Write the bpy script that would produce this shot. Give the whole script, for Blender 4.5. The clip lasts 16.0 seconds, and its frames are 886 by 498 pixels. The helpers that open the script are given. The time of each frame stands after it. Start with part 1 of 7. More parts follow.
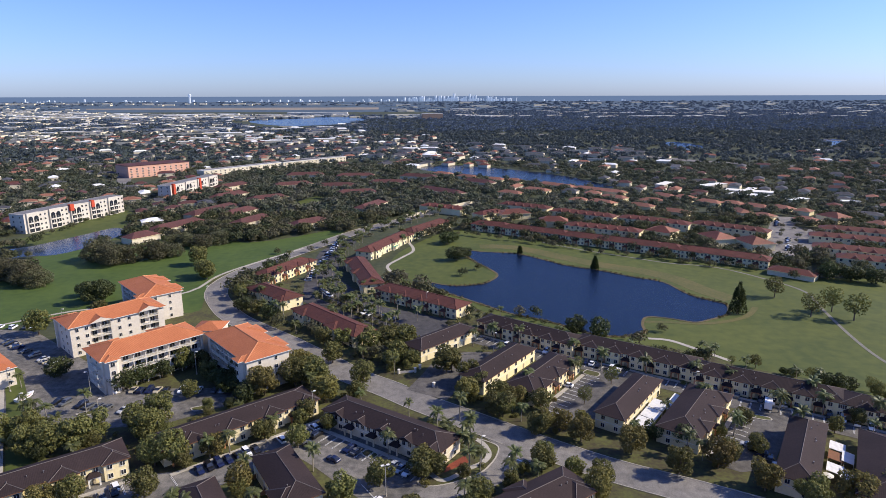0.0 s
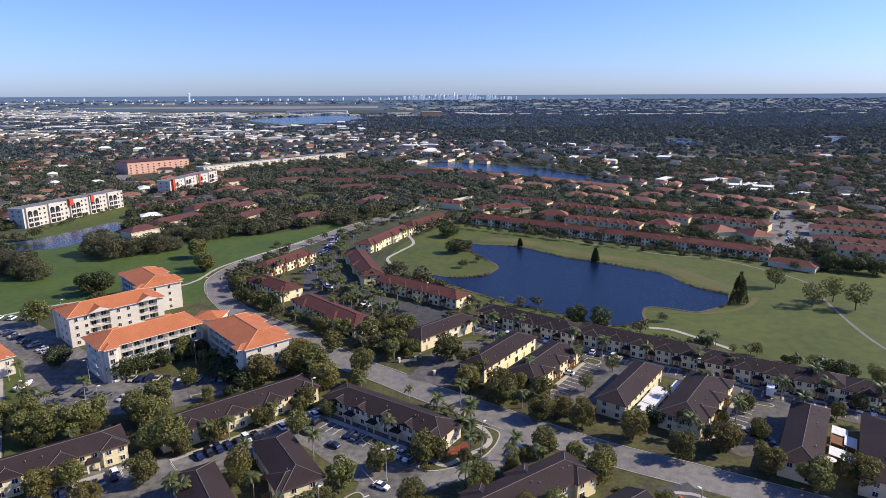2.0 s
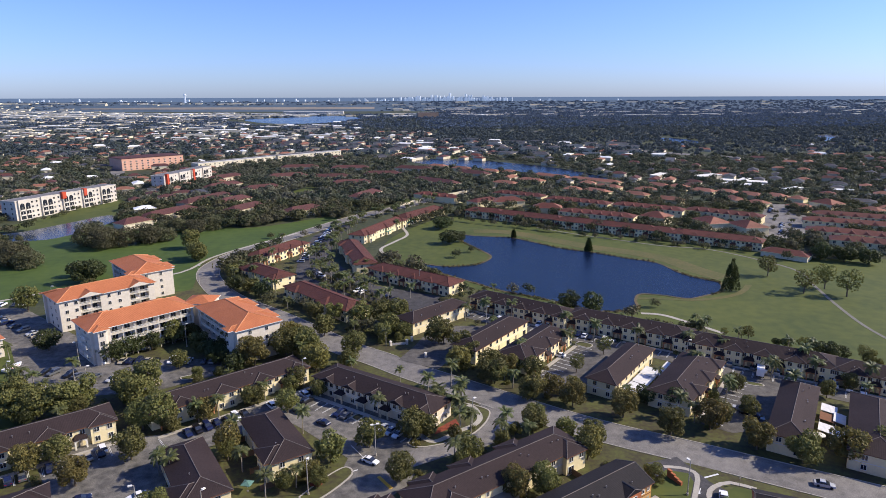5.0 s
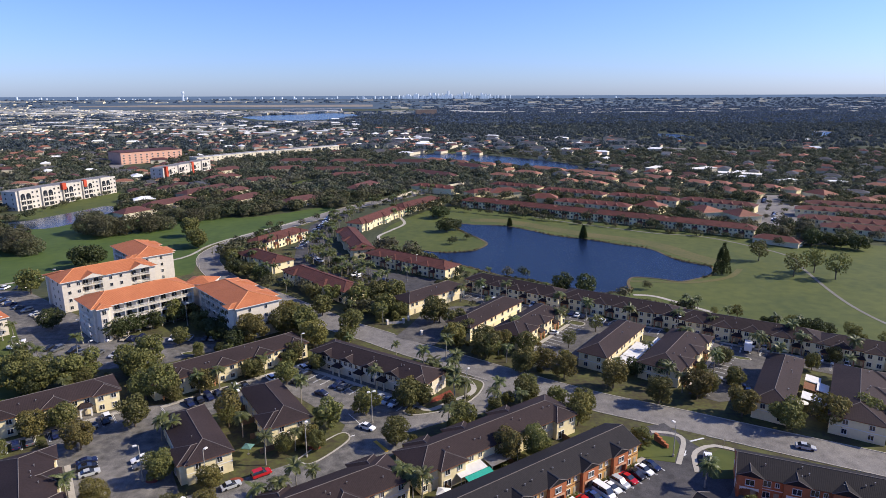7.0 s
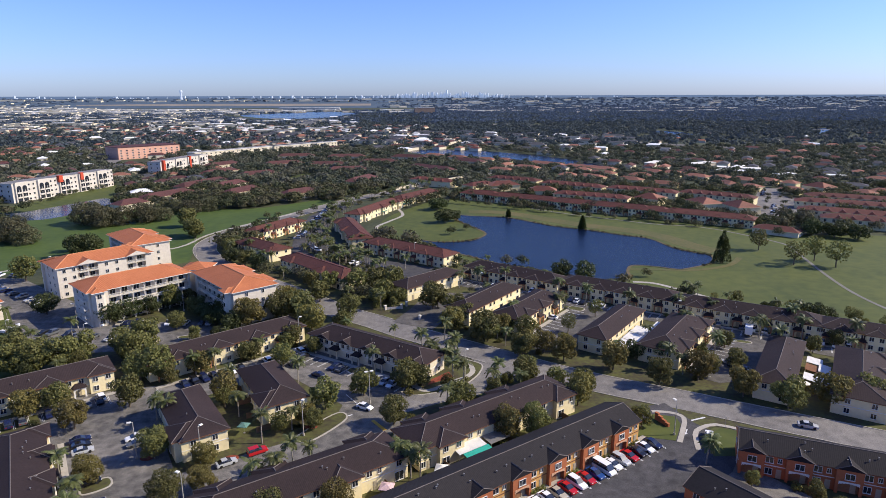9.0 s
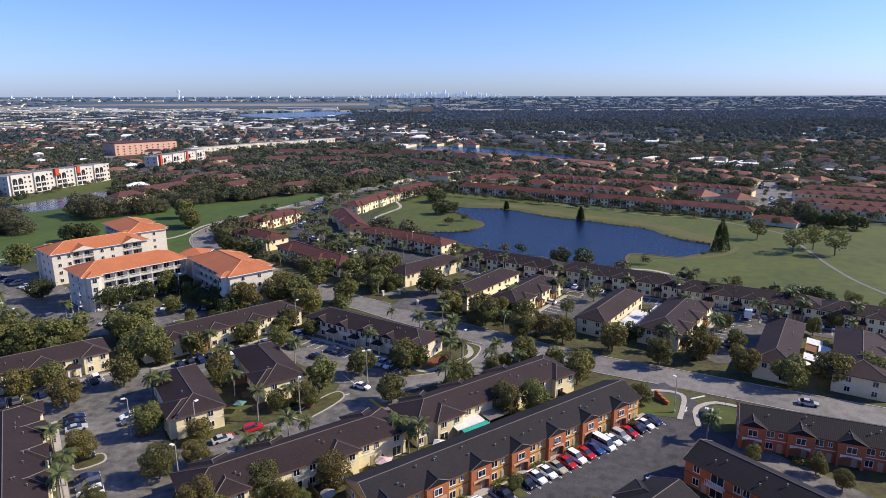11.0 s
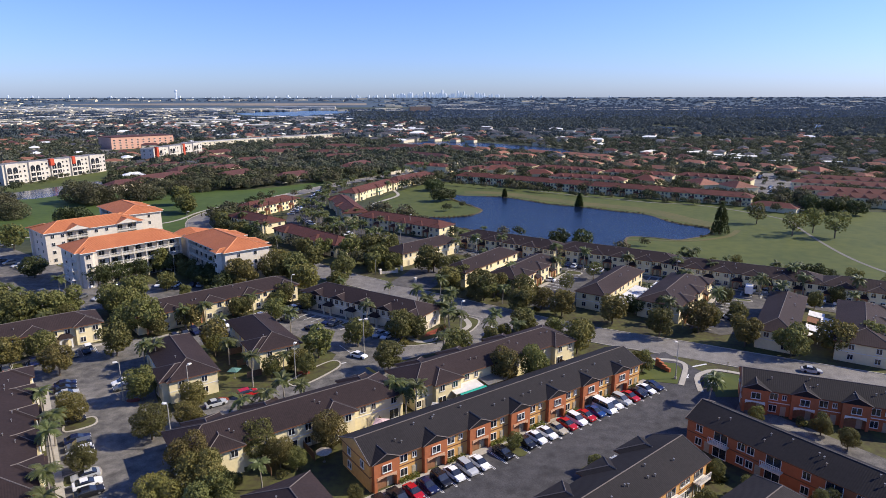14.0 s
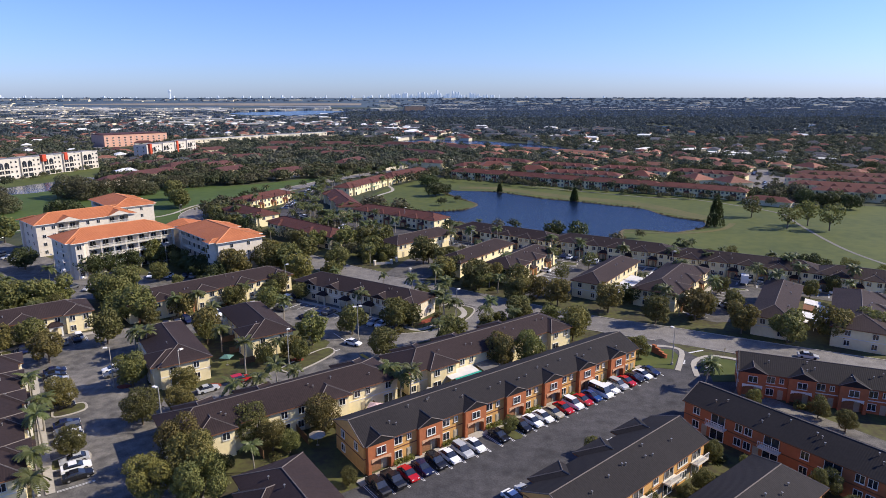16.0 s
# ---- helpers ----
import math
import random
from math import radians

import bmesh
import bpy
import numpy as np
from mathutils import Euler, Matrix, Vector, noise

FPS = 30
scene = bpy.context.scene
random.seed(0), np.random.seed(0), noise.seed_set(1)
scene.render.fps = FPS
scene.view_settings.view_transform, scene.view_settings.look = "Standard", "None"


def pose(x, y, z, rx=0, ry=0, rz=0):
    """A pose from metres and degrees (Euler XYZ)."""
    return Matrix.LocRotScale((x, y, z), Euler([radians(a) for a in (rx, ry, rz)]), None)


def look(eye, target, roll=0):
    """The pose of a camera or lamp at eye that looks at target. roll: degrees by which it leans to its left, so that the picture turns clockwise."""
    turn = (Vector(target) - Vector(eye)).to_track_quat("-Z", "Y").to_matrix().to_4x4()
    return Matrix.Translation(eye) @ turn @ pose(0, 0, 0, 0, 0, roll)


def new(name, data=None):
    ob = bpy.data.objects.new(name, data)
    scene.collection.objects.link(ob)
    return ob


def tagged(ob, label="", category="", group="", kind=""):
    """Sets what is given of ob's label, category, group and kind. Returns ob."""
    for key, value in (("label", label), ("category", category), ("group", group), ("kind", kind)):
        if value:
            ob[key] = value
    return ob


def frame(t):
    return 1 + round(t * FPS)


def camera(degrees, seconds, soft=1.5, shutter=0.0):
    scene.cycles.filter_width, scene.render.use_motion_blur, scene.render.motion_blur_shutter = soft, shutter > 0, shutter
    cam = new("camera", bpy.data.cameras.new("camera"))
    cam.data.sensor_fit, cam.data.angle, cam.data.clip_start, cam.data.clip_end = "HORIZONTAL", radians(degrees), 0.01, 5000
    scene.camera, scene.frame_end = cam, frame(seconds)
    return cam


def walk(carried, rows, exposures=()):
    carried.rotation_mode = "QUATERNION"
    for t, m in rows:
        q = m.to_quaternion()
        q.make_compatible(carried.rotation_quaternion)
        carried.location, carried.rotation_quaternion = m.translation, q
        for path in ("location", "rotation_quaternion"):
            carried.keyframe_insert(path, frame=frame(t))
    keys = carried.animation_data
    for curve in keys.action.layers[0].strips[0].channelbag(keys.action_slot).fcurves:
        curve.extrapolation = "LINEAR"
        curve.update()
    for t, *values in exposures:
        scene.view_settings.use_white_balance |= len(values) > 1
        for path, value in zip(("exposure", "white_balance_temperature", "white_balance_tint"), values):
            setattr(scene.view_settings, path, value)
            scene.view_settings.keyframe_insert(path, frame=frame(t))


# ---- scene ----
cam = camera(70.9, 16.0, 0.75)
METRES, EYE, TILT, LEAN, TURN = 46.0, 100.4, -13.8, 0.15, 0.0
ROWS = [
    (0.0, 0.0, 0.0, 0.0, 0.0, 0.0, -0.0),
    (0.5, -0.0012, 0.0043, -0.0222, 0.02, -0.02, 0.03),
    (1.0, -0.0023, 0.0077, -0.0459, 0.04, -0.03, 0.06),
    (1.5, -0.0025, 0.0109, -0.0689, 0.01, -0.05, 0.06),
    (2.0, -0.0026, 0.0189, -0.089, -0.01, -0.08, 0.11),
    (2.5, -0.0002, 0.0364, -0.1082, -0.04, -0.08, 0.13),
    (3.0, 0.0059, 0.0627, -0.1272, -0.18, -0.03, 0.14),
    (5.5, 0.0455, -0.0125, -0.2783, -0.34, 0.1, 0.1),
    (6.0, 0.0537, -0.0538, -0.3195, -0.36, 0.06, 0.1),
    (6.5, 0.0574, -0.0791, -0.3568, -0.43, 0.02, 0.14),
    (7.0, 0.0588, -0.0832, -0.3876, -0.48, -0.04, 0.16),
    (7.5, 0.0594, -0.0759, -0.4172, -0.51, -0.07, 0.16),
    (8.0, 0.0592, -0.0642, -0.4474, -0.56, -0.05, 0.16),
    (8.5, 0.0588, -0.053, -0.4788, -0.6, -0.04, 0.15),
    (9.0, 0.0588, -0.0446, -0.5103, -0.62, -0.05, 0.15),
    (11.5, 0.0577, -0.0094, -0.6667, -0.87, 0.03, 0.17),
    (12.0, 0.0571, -0.0016, -0.6972, -0.91, 0.04, 0.16),
    (12.5, 0.0573, 0.0066, -0.7284, -0.94, 0.06, 0.15),
    (13.0, 0.0571, 0.0152, -0.7592, -1.0, 0.08, 0.16),
    (13.5, 0.0563, 0.0236, -0.7906, -1.02, 0.09, 0.15),
    (14.0, 0.0566, 0.0324, -0.8217, -1.03, 0.12, 0.16),
    (14.5, 0.0565, 0.0406, -0.8527, -1.07, 0.14, 0.16),
    (15.0, 0.0571, 0.0486, -0.8838, -1.11, 0.15, 0.17),
    (15.5, 0.0583, 0.0566, -0.8968, -1.21, 0.17, 0.15),
    (16.0, 0.0574, 0.0608, -0.8995, -1.49, 0.18, 0.22),
]
walk(cam, [(t, pose(0, 0, EYE, TILT, LEAN, TURN) @ pose(METRES * x, METRES * y, METRES * z, 90 + pitch, roll, yaw)) for t, x, y, z, yaw, pitch, roll in ROWS], ((0.0, 0.37), (16.0, 0.37)))

# ---- world, sun, exposure ----
SUN_AZ, SUN_EL = 2.5, 36.0          # degrees from +x towards +y; height over the horizon
world = bpy.data.worlds.new("world")
scene.world = world
world.use_nodes = True
wn, wl = world.node_tree.nodes, world.node_tree.links
sky = wn.new("ShaderNodeTexSky")
sky.sky_type, sky.sun_disc = "NISHITA", False
sky.sun_elevation, sky.sun_rotation = radians(SUN_EL), radians(90 - SUN_AZ)
sky.air_density, sky.dust_density, sky.ozone_density = 1.0, 0.5, 3.0
wn["Background"].inputs["Strength"].default_value = 0.095
# below the horizon a haze-blue fill stands in for the far land
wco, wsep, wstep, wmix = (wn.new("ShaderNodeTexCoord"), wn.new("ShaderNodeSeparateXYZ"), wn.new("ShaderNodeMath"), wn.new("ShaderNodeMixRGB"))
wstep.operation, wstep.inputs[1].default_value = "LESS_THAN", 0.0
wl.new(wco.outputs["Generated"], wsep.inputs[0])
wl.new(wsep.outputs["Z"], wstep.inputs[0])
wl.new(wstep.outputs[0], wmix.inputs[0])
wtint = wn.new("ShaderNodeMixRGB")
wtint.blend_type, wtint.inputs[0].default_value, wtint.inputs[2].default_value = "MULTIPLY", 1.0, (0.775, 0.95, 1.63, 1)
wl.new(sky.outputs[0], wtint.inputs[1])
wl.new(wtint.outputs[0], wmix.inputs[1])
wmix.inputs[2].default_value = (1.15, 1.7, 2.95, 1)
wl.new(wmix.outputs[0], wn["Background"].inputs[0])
sun = new("sun", bpy.data.lights.new("sun", "SUN"))
sun.data.energy, sun.data.angle, sun.data.color = 5.1, radians(0.5), (1.0, 0.89, 0.73)
sd = Vector((math.cos(radians(SUN_AZ)) * math.cos(radians(SUN_EL)), math.sin(radians(SUN_AZ)) * math.cos(radians(SUN_EL)), math.sin(radians(SUN_EL))))
sun.matrix_world = look(sd * 300, (0, 0, 0))

# ---- materials ----
MATS = {}


def material(name, base, dark=None, rough=0.85, metal=0.0, fine=3.0, coarse=0.25, bump=0.0, vary=0.0, island=0.0, island_col=None,
             ribs=0.0, axis="X", spec=0.3, leaf=False, contrast=0.6):
    """A two-scale noise material in local metres; vary: shift of value by object; island: share of a second colour by loose piece."""
    if name in MATS:
        return MATS[name]
    m = bpy.data.materials.new(name)
    m.use_nodes = True
    n, l = m.node_tree.nodes, m.node_tree.links
    p = n["Principled BSDF"]
    p.inputs["Roughness"].default_value, p.inputs["Metallic"].default_value = rough, metal
    p.inputs["Specular IOR Level"].default_value = spec
    dark = dark or tuple(c * 0.62 for c in base)
    co = n.new("ShaderNodeTexCoord")

    def noise_tex(scale, detail):
        t = n.new("ShaderNodeTexNoise")
        t.inputs["Scale"].default_value, t.inputs["Detail"].default_value = scale, detail
        l.new(co.outputs["Object"], t.inputs["Vector"])
        return t
    a, b = noise_tex(fine, 3), noise_tex(coarse, 3)
    add = n.new("ShaderNodeMath")
    add.operation = "ADD"
    l.new(a.outputs["Fac"], add.inputs[0])
    l.new(b.outputs["Fac"], add.inputs[1])
    ramp = n.new("ShaderNodeMapRange")
    ramp.inputs[1].default_value, ramp.inputs[2].default_value = 1.0 - contrast / 2, 1.0 + contrast / 2
    l.new(add.outputs[0], ramp.inputs[0])
    mix = n.new("ShaderNodeMixRGB")
    mix.inputs[1].default_value, mix.inputs[2].default_value = (*dark, 1), (*base, 1)
    l.new(ramp.outputs[0], mix.inputs[0])
    col = mix.outputs[0]
    if island:
        geo, im = n.new("ShaderNodeNewGeometry"), n.new("ShaderNodeMixRGB")
        sc = n.new("ShaderNodeMath")
        sc.operation, sc.inputs[1].default_value = "MULTIPLY", island
        l.new(geo.outputs["Random Per Island"], sc.inputs[0])
        l.new(sc.outputs[0], im.inputs[0])
        l.new(col, im.inputs[1])
        im.inputs[2].default_value = (*island_col, 1)
        col = im.outputs[0]
    if vary:
        info, hsv, mr = n.new("ShaderNodeObjectInfo"), n.new("ShaderNodeHueSaturation"), n.new("ShaderNodeMapRange")
        mr.inputs[3].default_value, mr.inputs[4].default_value = 1 - vary, 1 + vary
        l.new(info.outputs["Random"], mr.inputs[0])
        l.new(mr.outputs[0], hsv.inputs["Value"])
        if leaf:
            mh = n.new("ShaderNodeMapRange")
            mh.inputs[3].default_value, mh.inputs[4].default_value = 0.485, 0.515
            l.new(info.outputs["Random"], mh.inputs[0])
            l.new(mh.outputs[0], hsv.inputs["Hue"])
        l.new(col, hsv.inputs["Color"])
        col = hsv.outputs[0]
    height = a.outputs["Fac"]
    if ribs:
        wv = n.new("ShaderNodeTexWave")
        wv.bands_direction = axis
        wv.inputs["Scale"].default_value = 0.314 / ribs
        wv.inputs["Distortion"].default_value = 0.3
        l.new(co.outputs["Object"], wv.inputs["Vector"])
        height = wv.outputs["Fac"]
    if bump:
        bp = n.new("ShaderNodeBump")
        bp.inputs["Strength"].default_value, bp.inputs["Distance"].default_value = bump, 0.08
        l.new(height, bp.inputs["Height"])
        l.new(bp.outputs[0], p.inputs["Normal"])
    l.new(col, p.inputs["Base Color"])
    if leaf:
        tr, ms = n.new("ShaderNodeBsdfTranslucent"), n.new("ShaderNodeMixShader")
        ms.inputs[0].default_value = 0.32
        l.new(col, tr.inputs["Color"])
        l.new(p.outputs[0], ms.inputs[1])
        l.new(tr.outputs[0], ms.inputs[2])
        l.new(ms.outputs[0], n["Material Output"].inputs["Surface"])
    MATS[name] = m
    return m


ground_mat = material("urban_ground", (0.066, 0.072, 0.034), (0.027, 0.036, 0.016), fine=0.35, coarse=0.02, contrast=0.5)
lawn_mat = material("lawn", (0.086, 0.1, 0.02), (0.05, 0.068, 0.014), fine=0.22, coarse=0.03, bump=0.3, contrast=0.5)
fairway_mat = material("fairway", (0.066, 0.1, 0.018), (0.041, 0.07, 0.013), fine=0.22, coarse=0.03, bump=0.3, contrast=0.5)
rough_mat = material("rough_grass", (0.125, 0.105, 0.036), (0.075, 0.082, 0.022), fine=0.6, coarse=0.05, contrast=0.5)
yard_mat = material("yard_grass", (0.085, 0.09, 0.026), (0.05, 0.042, 0.022), fine=0.8, coarse=0.12, contrast=0.4)


def asphalt(name, pale, dark, stain=0.45):
    """Asphalt with bleached drifts, a fine speckle and round oil stains."""
    m = material(name, pale, dark, rough=0.9, fine=0.45, coarse=0.055, contrast=0.55, bump=0.15)
    n, l = m.node_tree.nodes, m.node_tree.links
    p = n["Principled BSDF"]
    src = p.inputs["Base Color"].links[0].from_socket
    co = n.new("ShaderNodeTexCoord")
    vor, sp, r1, r2, m1, m2 = (n.new("ShaderNode" + k) for k in ("TexVoronoi", "TexNoise", "MapRange", "MapRange", "MixRGB", "MixRGB"))
    vor.inputs["Scale"].default_value, sp.inputs["Scale"].default_value, sp.inputs["Detail"].default_value = 0.28, 5.0, 4
    l.new(co.outputs["Object"], vor.inputs["Vector"])
    l.new(co.outputs["Object"], sp.inputs["Vector"])
    r1.inputs[1].default_value, r1.inputs[2].default_value, r1.inputs[3].default_value, r1.inputs[4].default_value = 0.08, 0.34, stain, 0.0
    l.new(vor.outputs["Distance"], r1.inputs[0])
    m1.inputs[2].default_value = (*(c * 0.4 for c in dark), 1)
    l.new(r1.outputs[0], m1.inputs[0])
    l.new(src, m1.inputs[1])
    r2.inputs[1].default_value, r2.inputs[2].default_value, r2.inputs[3].default_value, r2.inputs[4].default_value = 0.3, 0.7, 0.72, 1.28
    l.new(sp.outputs["Fac"], r2.inputs[0])
    m2.blend_type, m2.inputs[0].default_value = "MULTIPLY", 1.0
    l.new(m1.outputs[0], m2.inputs[1])
    l.new(r2.outputs[0], m2.inputs[2])
    l.new(m2.outputs[0], p.inputs["Base Color"])
    return m


asphalt_mat = asphalt("lot_asphalt", (0.082, 0.078, 0.08), (0.04, 0.039, 0.041))
old_asphalt_mat = asphalt("bleached_asphalt", (0.215, 0.2, 0.182), (0.125, 0.117, 0.11), 0.25)
worn_asphalt_mat = asphalt("worn_asphalt", (0.20, 0.185, 0.165), (0.07, 0.067, 0.063))
dark_asphalt_mat = asphalt("dark_worn_asphalt", (0.135, 0.125, 0.115), (0.06, 0.057, 0.055))
concrete_mat = material("concrete", (0.42, 0.385, 0.325), (0.31, 0.285, 0.245), fine=2.0, coarse=0.2)
paint_mat = material("road_paint", (0.75, 0.75, 0.72), (0.5, 0.5, 0.5), fine=4)
yellow_mat = material("yellow_paint", (0.7, 0.42, 0.05), (0.5, 0.3, 0.05), fine=4)
mulch_mat = material("red_mulch", (0.26, 0.06, 0.03), (0.12, 0.03, 0.02), fine=3)
sand_mat = material("sandy_bank", (0.15, 0.105, 0.05), (0.055, 0.055, 0.026), fine=0.5, coarse=0.09, contrast=0.5)
ROOF_KW = dict(rough=0.8, fine=2.2, coarse=0.12, bump=0.18, ribs=0.36, vary=0.12, spec=0.15, contrast=0.8)
roof_main = material("brown_tile_slope", (0.043, 0.0295, 0.0285), (0.0225, 0.0162, 0.0165), axis="X", **ROOF_KW)
roof_end = material("brown_tile_hip", (0.043, 0.0295, 0.0285), (0.0225, 0.0162, 0.0165), axis="Y", **ROOF_KW)
coal_main = material("charcoal_tile_slope", (0.029, 0.0255, 0.026), (0.016, 0.0145, 0.0155), axis="X", **ROOF_KW)
coal_end = material("charcoal_tile_hip", (0.029, 0.0255, 0.026), (0.016, 0.0145, 0.0155), axis="Y", **ROOF_KW)
red_main = material("red_tile_slope", (0.132, 0.040, 0.027), (0.07, 0.025, 0.019), rough=0.8, fine=2.0, coarse=0.15, bump=0.35, ribs=0.35, axis="X", vary=0.15)
red_end = material("red_tile_hip", (0.132, 0.040, 0.027), (0.07, 0.025, 0.019), rough=0.8, fine=2.0, coarse=0.15, bump=0.35, ribs=0.35, axis="Y", vary=0.15)
salmon_main = material("salmon_tile_slope", (0.29, 0.13, 0.085), (0.18, 0.08, 0.052), fine=2.0, coarse=0.15, bump=0.5, ribs=0.5, vary=0.2)
brown_main = material("brown_red_slope", (0.11, 0.042, 0.036), (0.06, 0.028, 0.026), fine=2.0, coarse=0.15, bump=0.5, ribs=0.5, vary=0.15)
orange_main = material("orange_tile_slope", (0.49, 0.172, 0.07), (0.34, 0.108, 0.042), rough=0.75, fine=2.0, coarse=0.12, bump=0.6, ribs=0.45, axis="X", contrast=0.7)
orange_end = material("orange_tile_hip", (0.49, 0.172, 0.07), (0.34, 0.108, 0.042), rough=0.75, fine=2.0, coarse=0.12, bump=0.6, ribs=0.45, axis="Y", contrast=0.7)
cap_mat = material("ridge_mortar", (0.17, 0.145, 0.13), fine=3)
cream_mat = material("cream_stucco", (0.8, 0.69, 0.42), (0.7, 0.6, 0.355), fine=1.5, coarse=0.2, vary=0.08)
pale_mat = material("pale_stucco", (0.66, 0.59, 0.44), (0.55, 0.49, 0.36), fine=1.5, coarse=0.2, vary=0.05)
white_mat = material("white_stucco", (0.65, 0.59, 0.49), (0.54, 0.485, 0.405), fine=1.2, coarse=0.15)
tan_mat = material("tan_stucco", (0.6, 0.34, 0.115), (0.5, 0.275, 0.09), fine=1.5, coarse=0.2)
rust_mat = material("orange_stucco", (0.42, 0.14, 0.056), (0.33, 0.108, 0.044), fine=1.5, coarse=0.2)
trim_mat = material("white_trim", (0.74, 0.71, 0.64), (0.62, 0.6, 0.54), fine=3)
brown_mat = material("brown_trim", (0.2, 0.09, 0.045), (0.13, 0.06, 0.03), fine=3)
door_mat = material("painted_door", (0.42, 0.36, 0.25), (0.3, 0.26, 0.19), fine=3)
shade_mat = material("porch_shade_brown", (0.30, 0.15, 0.08), (0.2, 0.1, 0.05), fine=2)
glass_mat = material("window_glass", (0.03, 0.035, 0.045), (0.015, 0.018, 0.025), rough=0.08, spec=0.9, fine=0.8)
metal_mat = material("galvanised_metal", (0.4, 0.38, 0.35), (0.28, 0.26, 0.24), rough=0.45, metal=0.6, fine=5)
awning_mat = material("white_awning", (0.7, 0.69, 0.66), (0.55, 0.54, 0.52), rough=0.5, fine=0.7, ribs=0.3, axis="Y", bump=0.3)
teal_mat = material("teal_canvas", (0.03, 0.36, 0.28), (0.02, 0.26, 0.2), fine=1.5)
wood_mat = material("fence_wood", (0.26, 0.15, 0.08), (0.15, 0.09, 0.05), fine=3)
bark_mat = material("bark", (0.16, 0.125, 0.095), (0.09, 0.07, 0.055), fine=5, coarse=1)
palm_bark_mat = material("palm_bark", (0.3, 0.27, 0.22), (0.2, 0.18, 0.15), fine=5, coarse=1)
leaf_mat = material("broad_leaf", (0.135, 0.142, 0.042), (0.08, 0.09, 0.027), rough=0.7, fine=1.2, coarse=0.25, vary=0.24, island=0.6, island_col=(0.21, 0.185, 0.06), leaf=True)
rustleaf_mat = material("rusty_leaf", (0.16, 0.148, 0.044), (0.092, 0.088, 0.027), rough=0.7, fine=1.2, coarse=0.25, vary=0.22, island=0.65, island_col=(0.24, 0.185, 0.055), leaf=True)
darkleaf_mat = material("dark_leaf", (0.066, 0.082, 0.028), (0.036, 0.05, 0.017), rough=0.6, fine=1.2, coarse=0.25, vary=0.2, island=0.4, island_col=(0.085, 0.095, 0.028), leaf=True)
frond_mat = material("palm_frond", (0.115, 0.135, 0.04), (0.06, 0.08, 0.022), rough=0.45, fine=1.5, vary=0.2, island=0.5, island_col=(0.17, 0.165, 0.065), leaf=True)
wood_far_mat = material("far_woods", (0.105, 0.105, 0.05), (0.056, 0.062, 0.03), rough=0.9, fine=0.15, coarse=0.012, island=0.55, island_col=(0.10, 0.095, 0.045), leaf=True)
greyleaf_mat = material("grey_olive_leaf", (0.12, 0.118, 0.06), (0.068, 0.07, 0.036), rough=0.7, fine=0.8, coarse=0.2, vary=0.22, island=0.5, island_col=(0.13, 0.12, 0.06), leaf=True)
wood_grey_mat = material("grey_olive_woods", (0.13, 0.122, 0.072), (0.072, 0.072, 0.044), rough=0.9, fine=0.15, coarse=0.02, island=0.5, island_col=(0.115, 0.105, 0.06), leaf=True)
wood_deep_mat = material("deep_green_woods", (0.068, 0.078, 0.038), (0.036, 0.046, 0.023), rough=0.9, fine=0.15, coarse=0.02, island=0.5, island_col=(0.07, 0.08, 0.034), leaf=True)
# paler, greyer versions of the park's leaf colours, with light haze painted in
suburb_mats = [material("suburb_haze_leaf_" + k, p, q, rough=0.9, fine=0.15, coarse=0.015, island=0.5, island_col=r, leaf=True) for k, p, q, r in (("olive", (0.112, 0.122, 0.076), (0.062, 0.072, 0.046), (0.125, 0.125, 0.075)),
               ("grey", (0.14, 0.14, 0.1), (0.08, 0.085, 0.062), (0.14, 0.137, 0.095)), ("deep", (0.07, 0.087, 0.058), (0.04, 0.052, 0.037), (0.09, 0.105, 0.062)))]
# blue haze of the distance is mixed into this leaf colour
wood_dist_mat = material("haze_blue_woods", (0.098, 0.132, 0.18), (0.068, 0.096, 0.138), rough=1, fine=0.05, coarse=0.004, island=0.4, island_col=(0.098, 0.128, 0.16), leaf=True)
city_mat = material("haze_glow_towers", (0.45, 0.47, 0.5), (0.38, 0.4, 0.44), rough=1, fine=0.02, coarse=0.004)
plain_mat = material("haze_glow_plain", (0.05, 0.07, 0.09), (0.03, 0.045, 0.06), rough=1, fine=0.03, coarse=0.004, contrast=0.5)
for m, c, k in ((city_mat, (0.40, 0.52, 0.72), 0.36), (plain_mat, (0.10, 0.16, 0.28), 0.24)):      # a faint blue glow stands in for haze on towers and far plain
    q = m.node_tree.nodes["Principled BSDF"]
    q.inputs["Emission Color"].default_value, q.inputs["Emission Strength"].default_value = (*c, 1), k


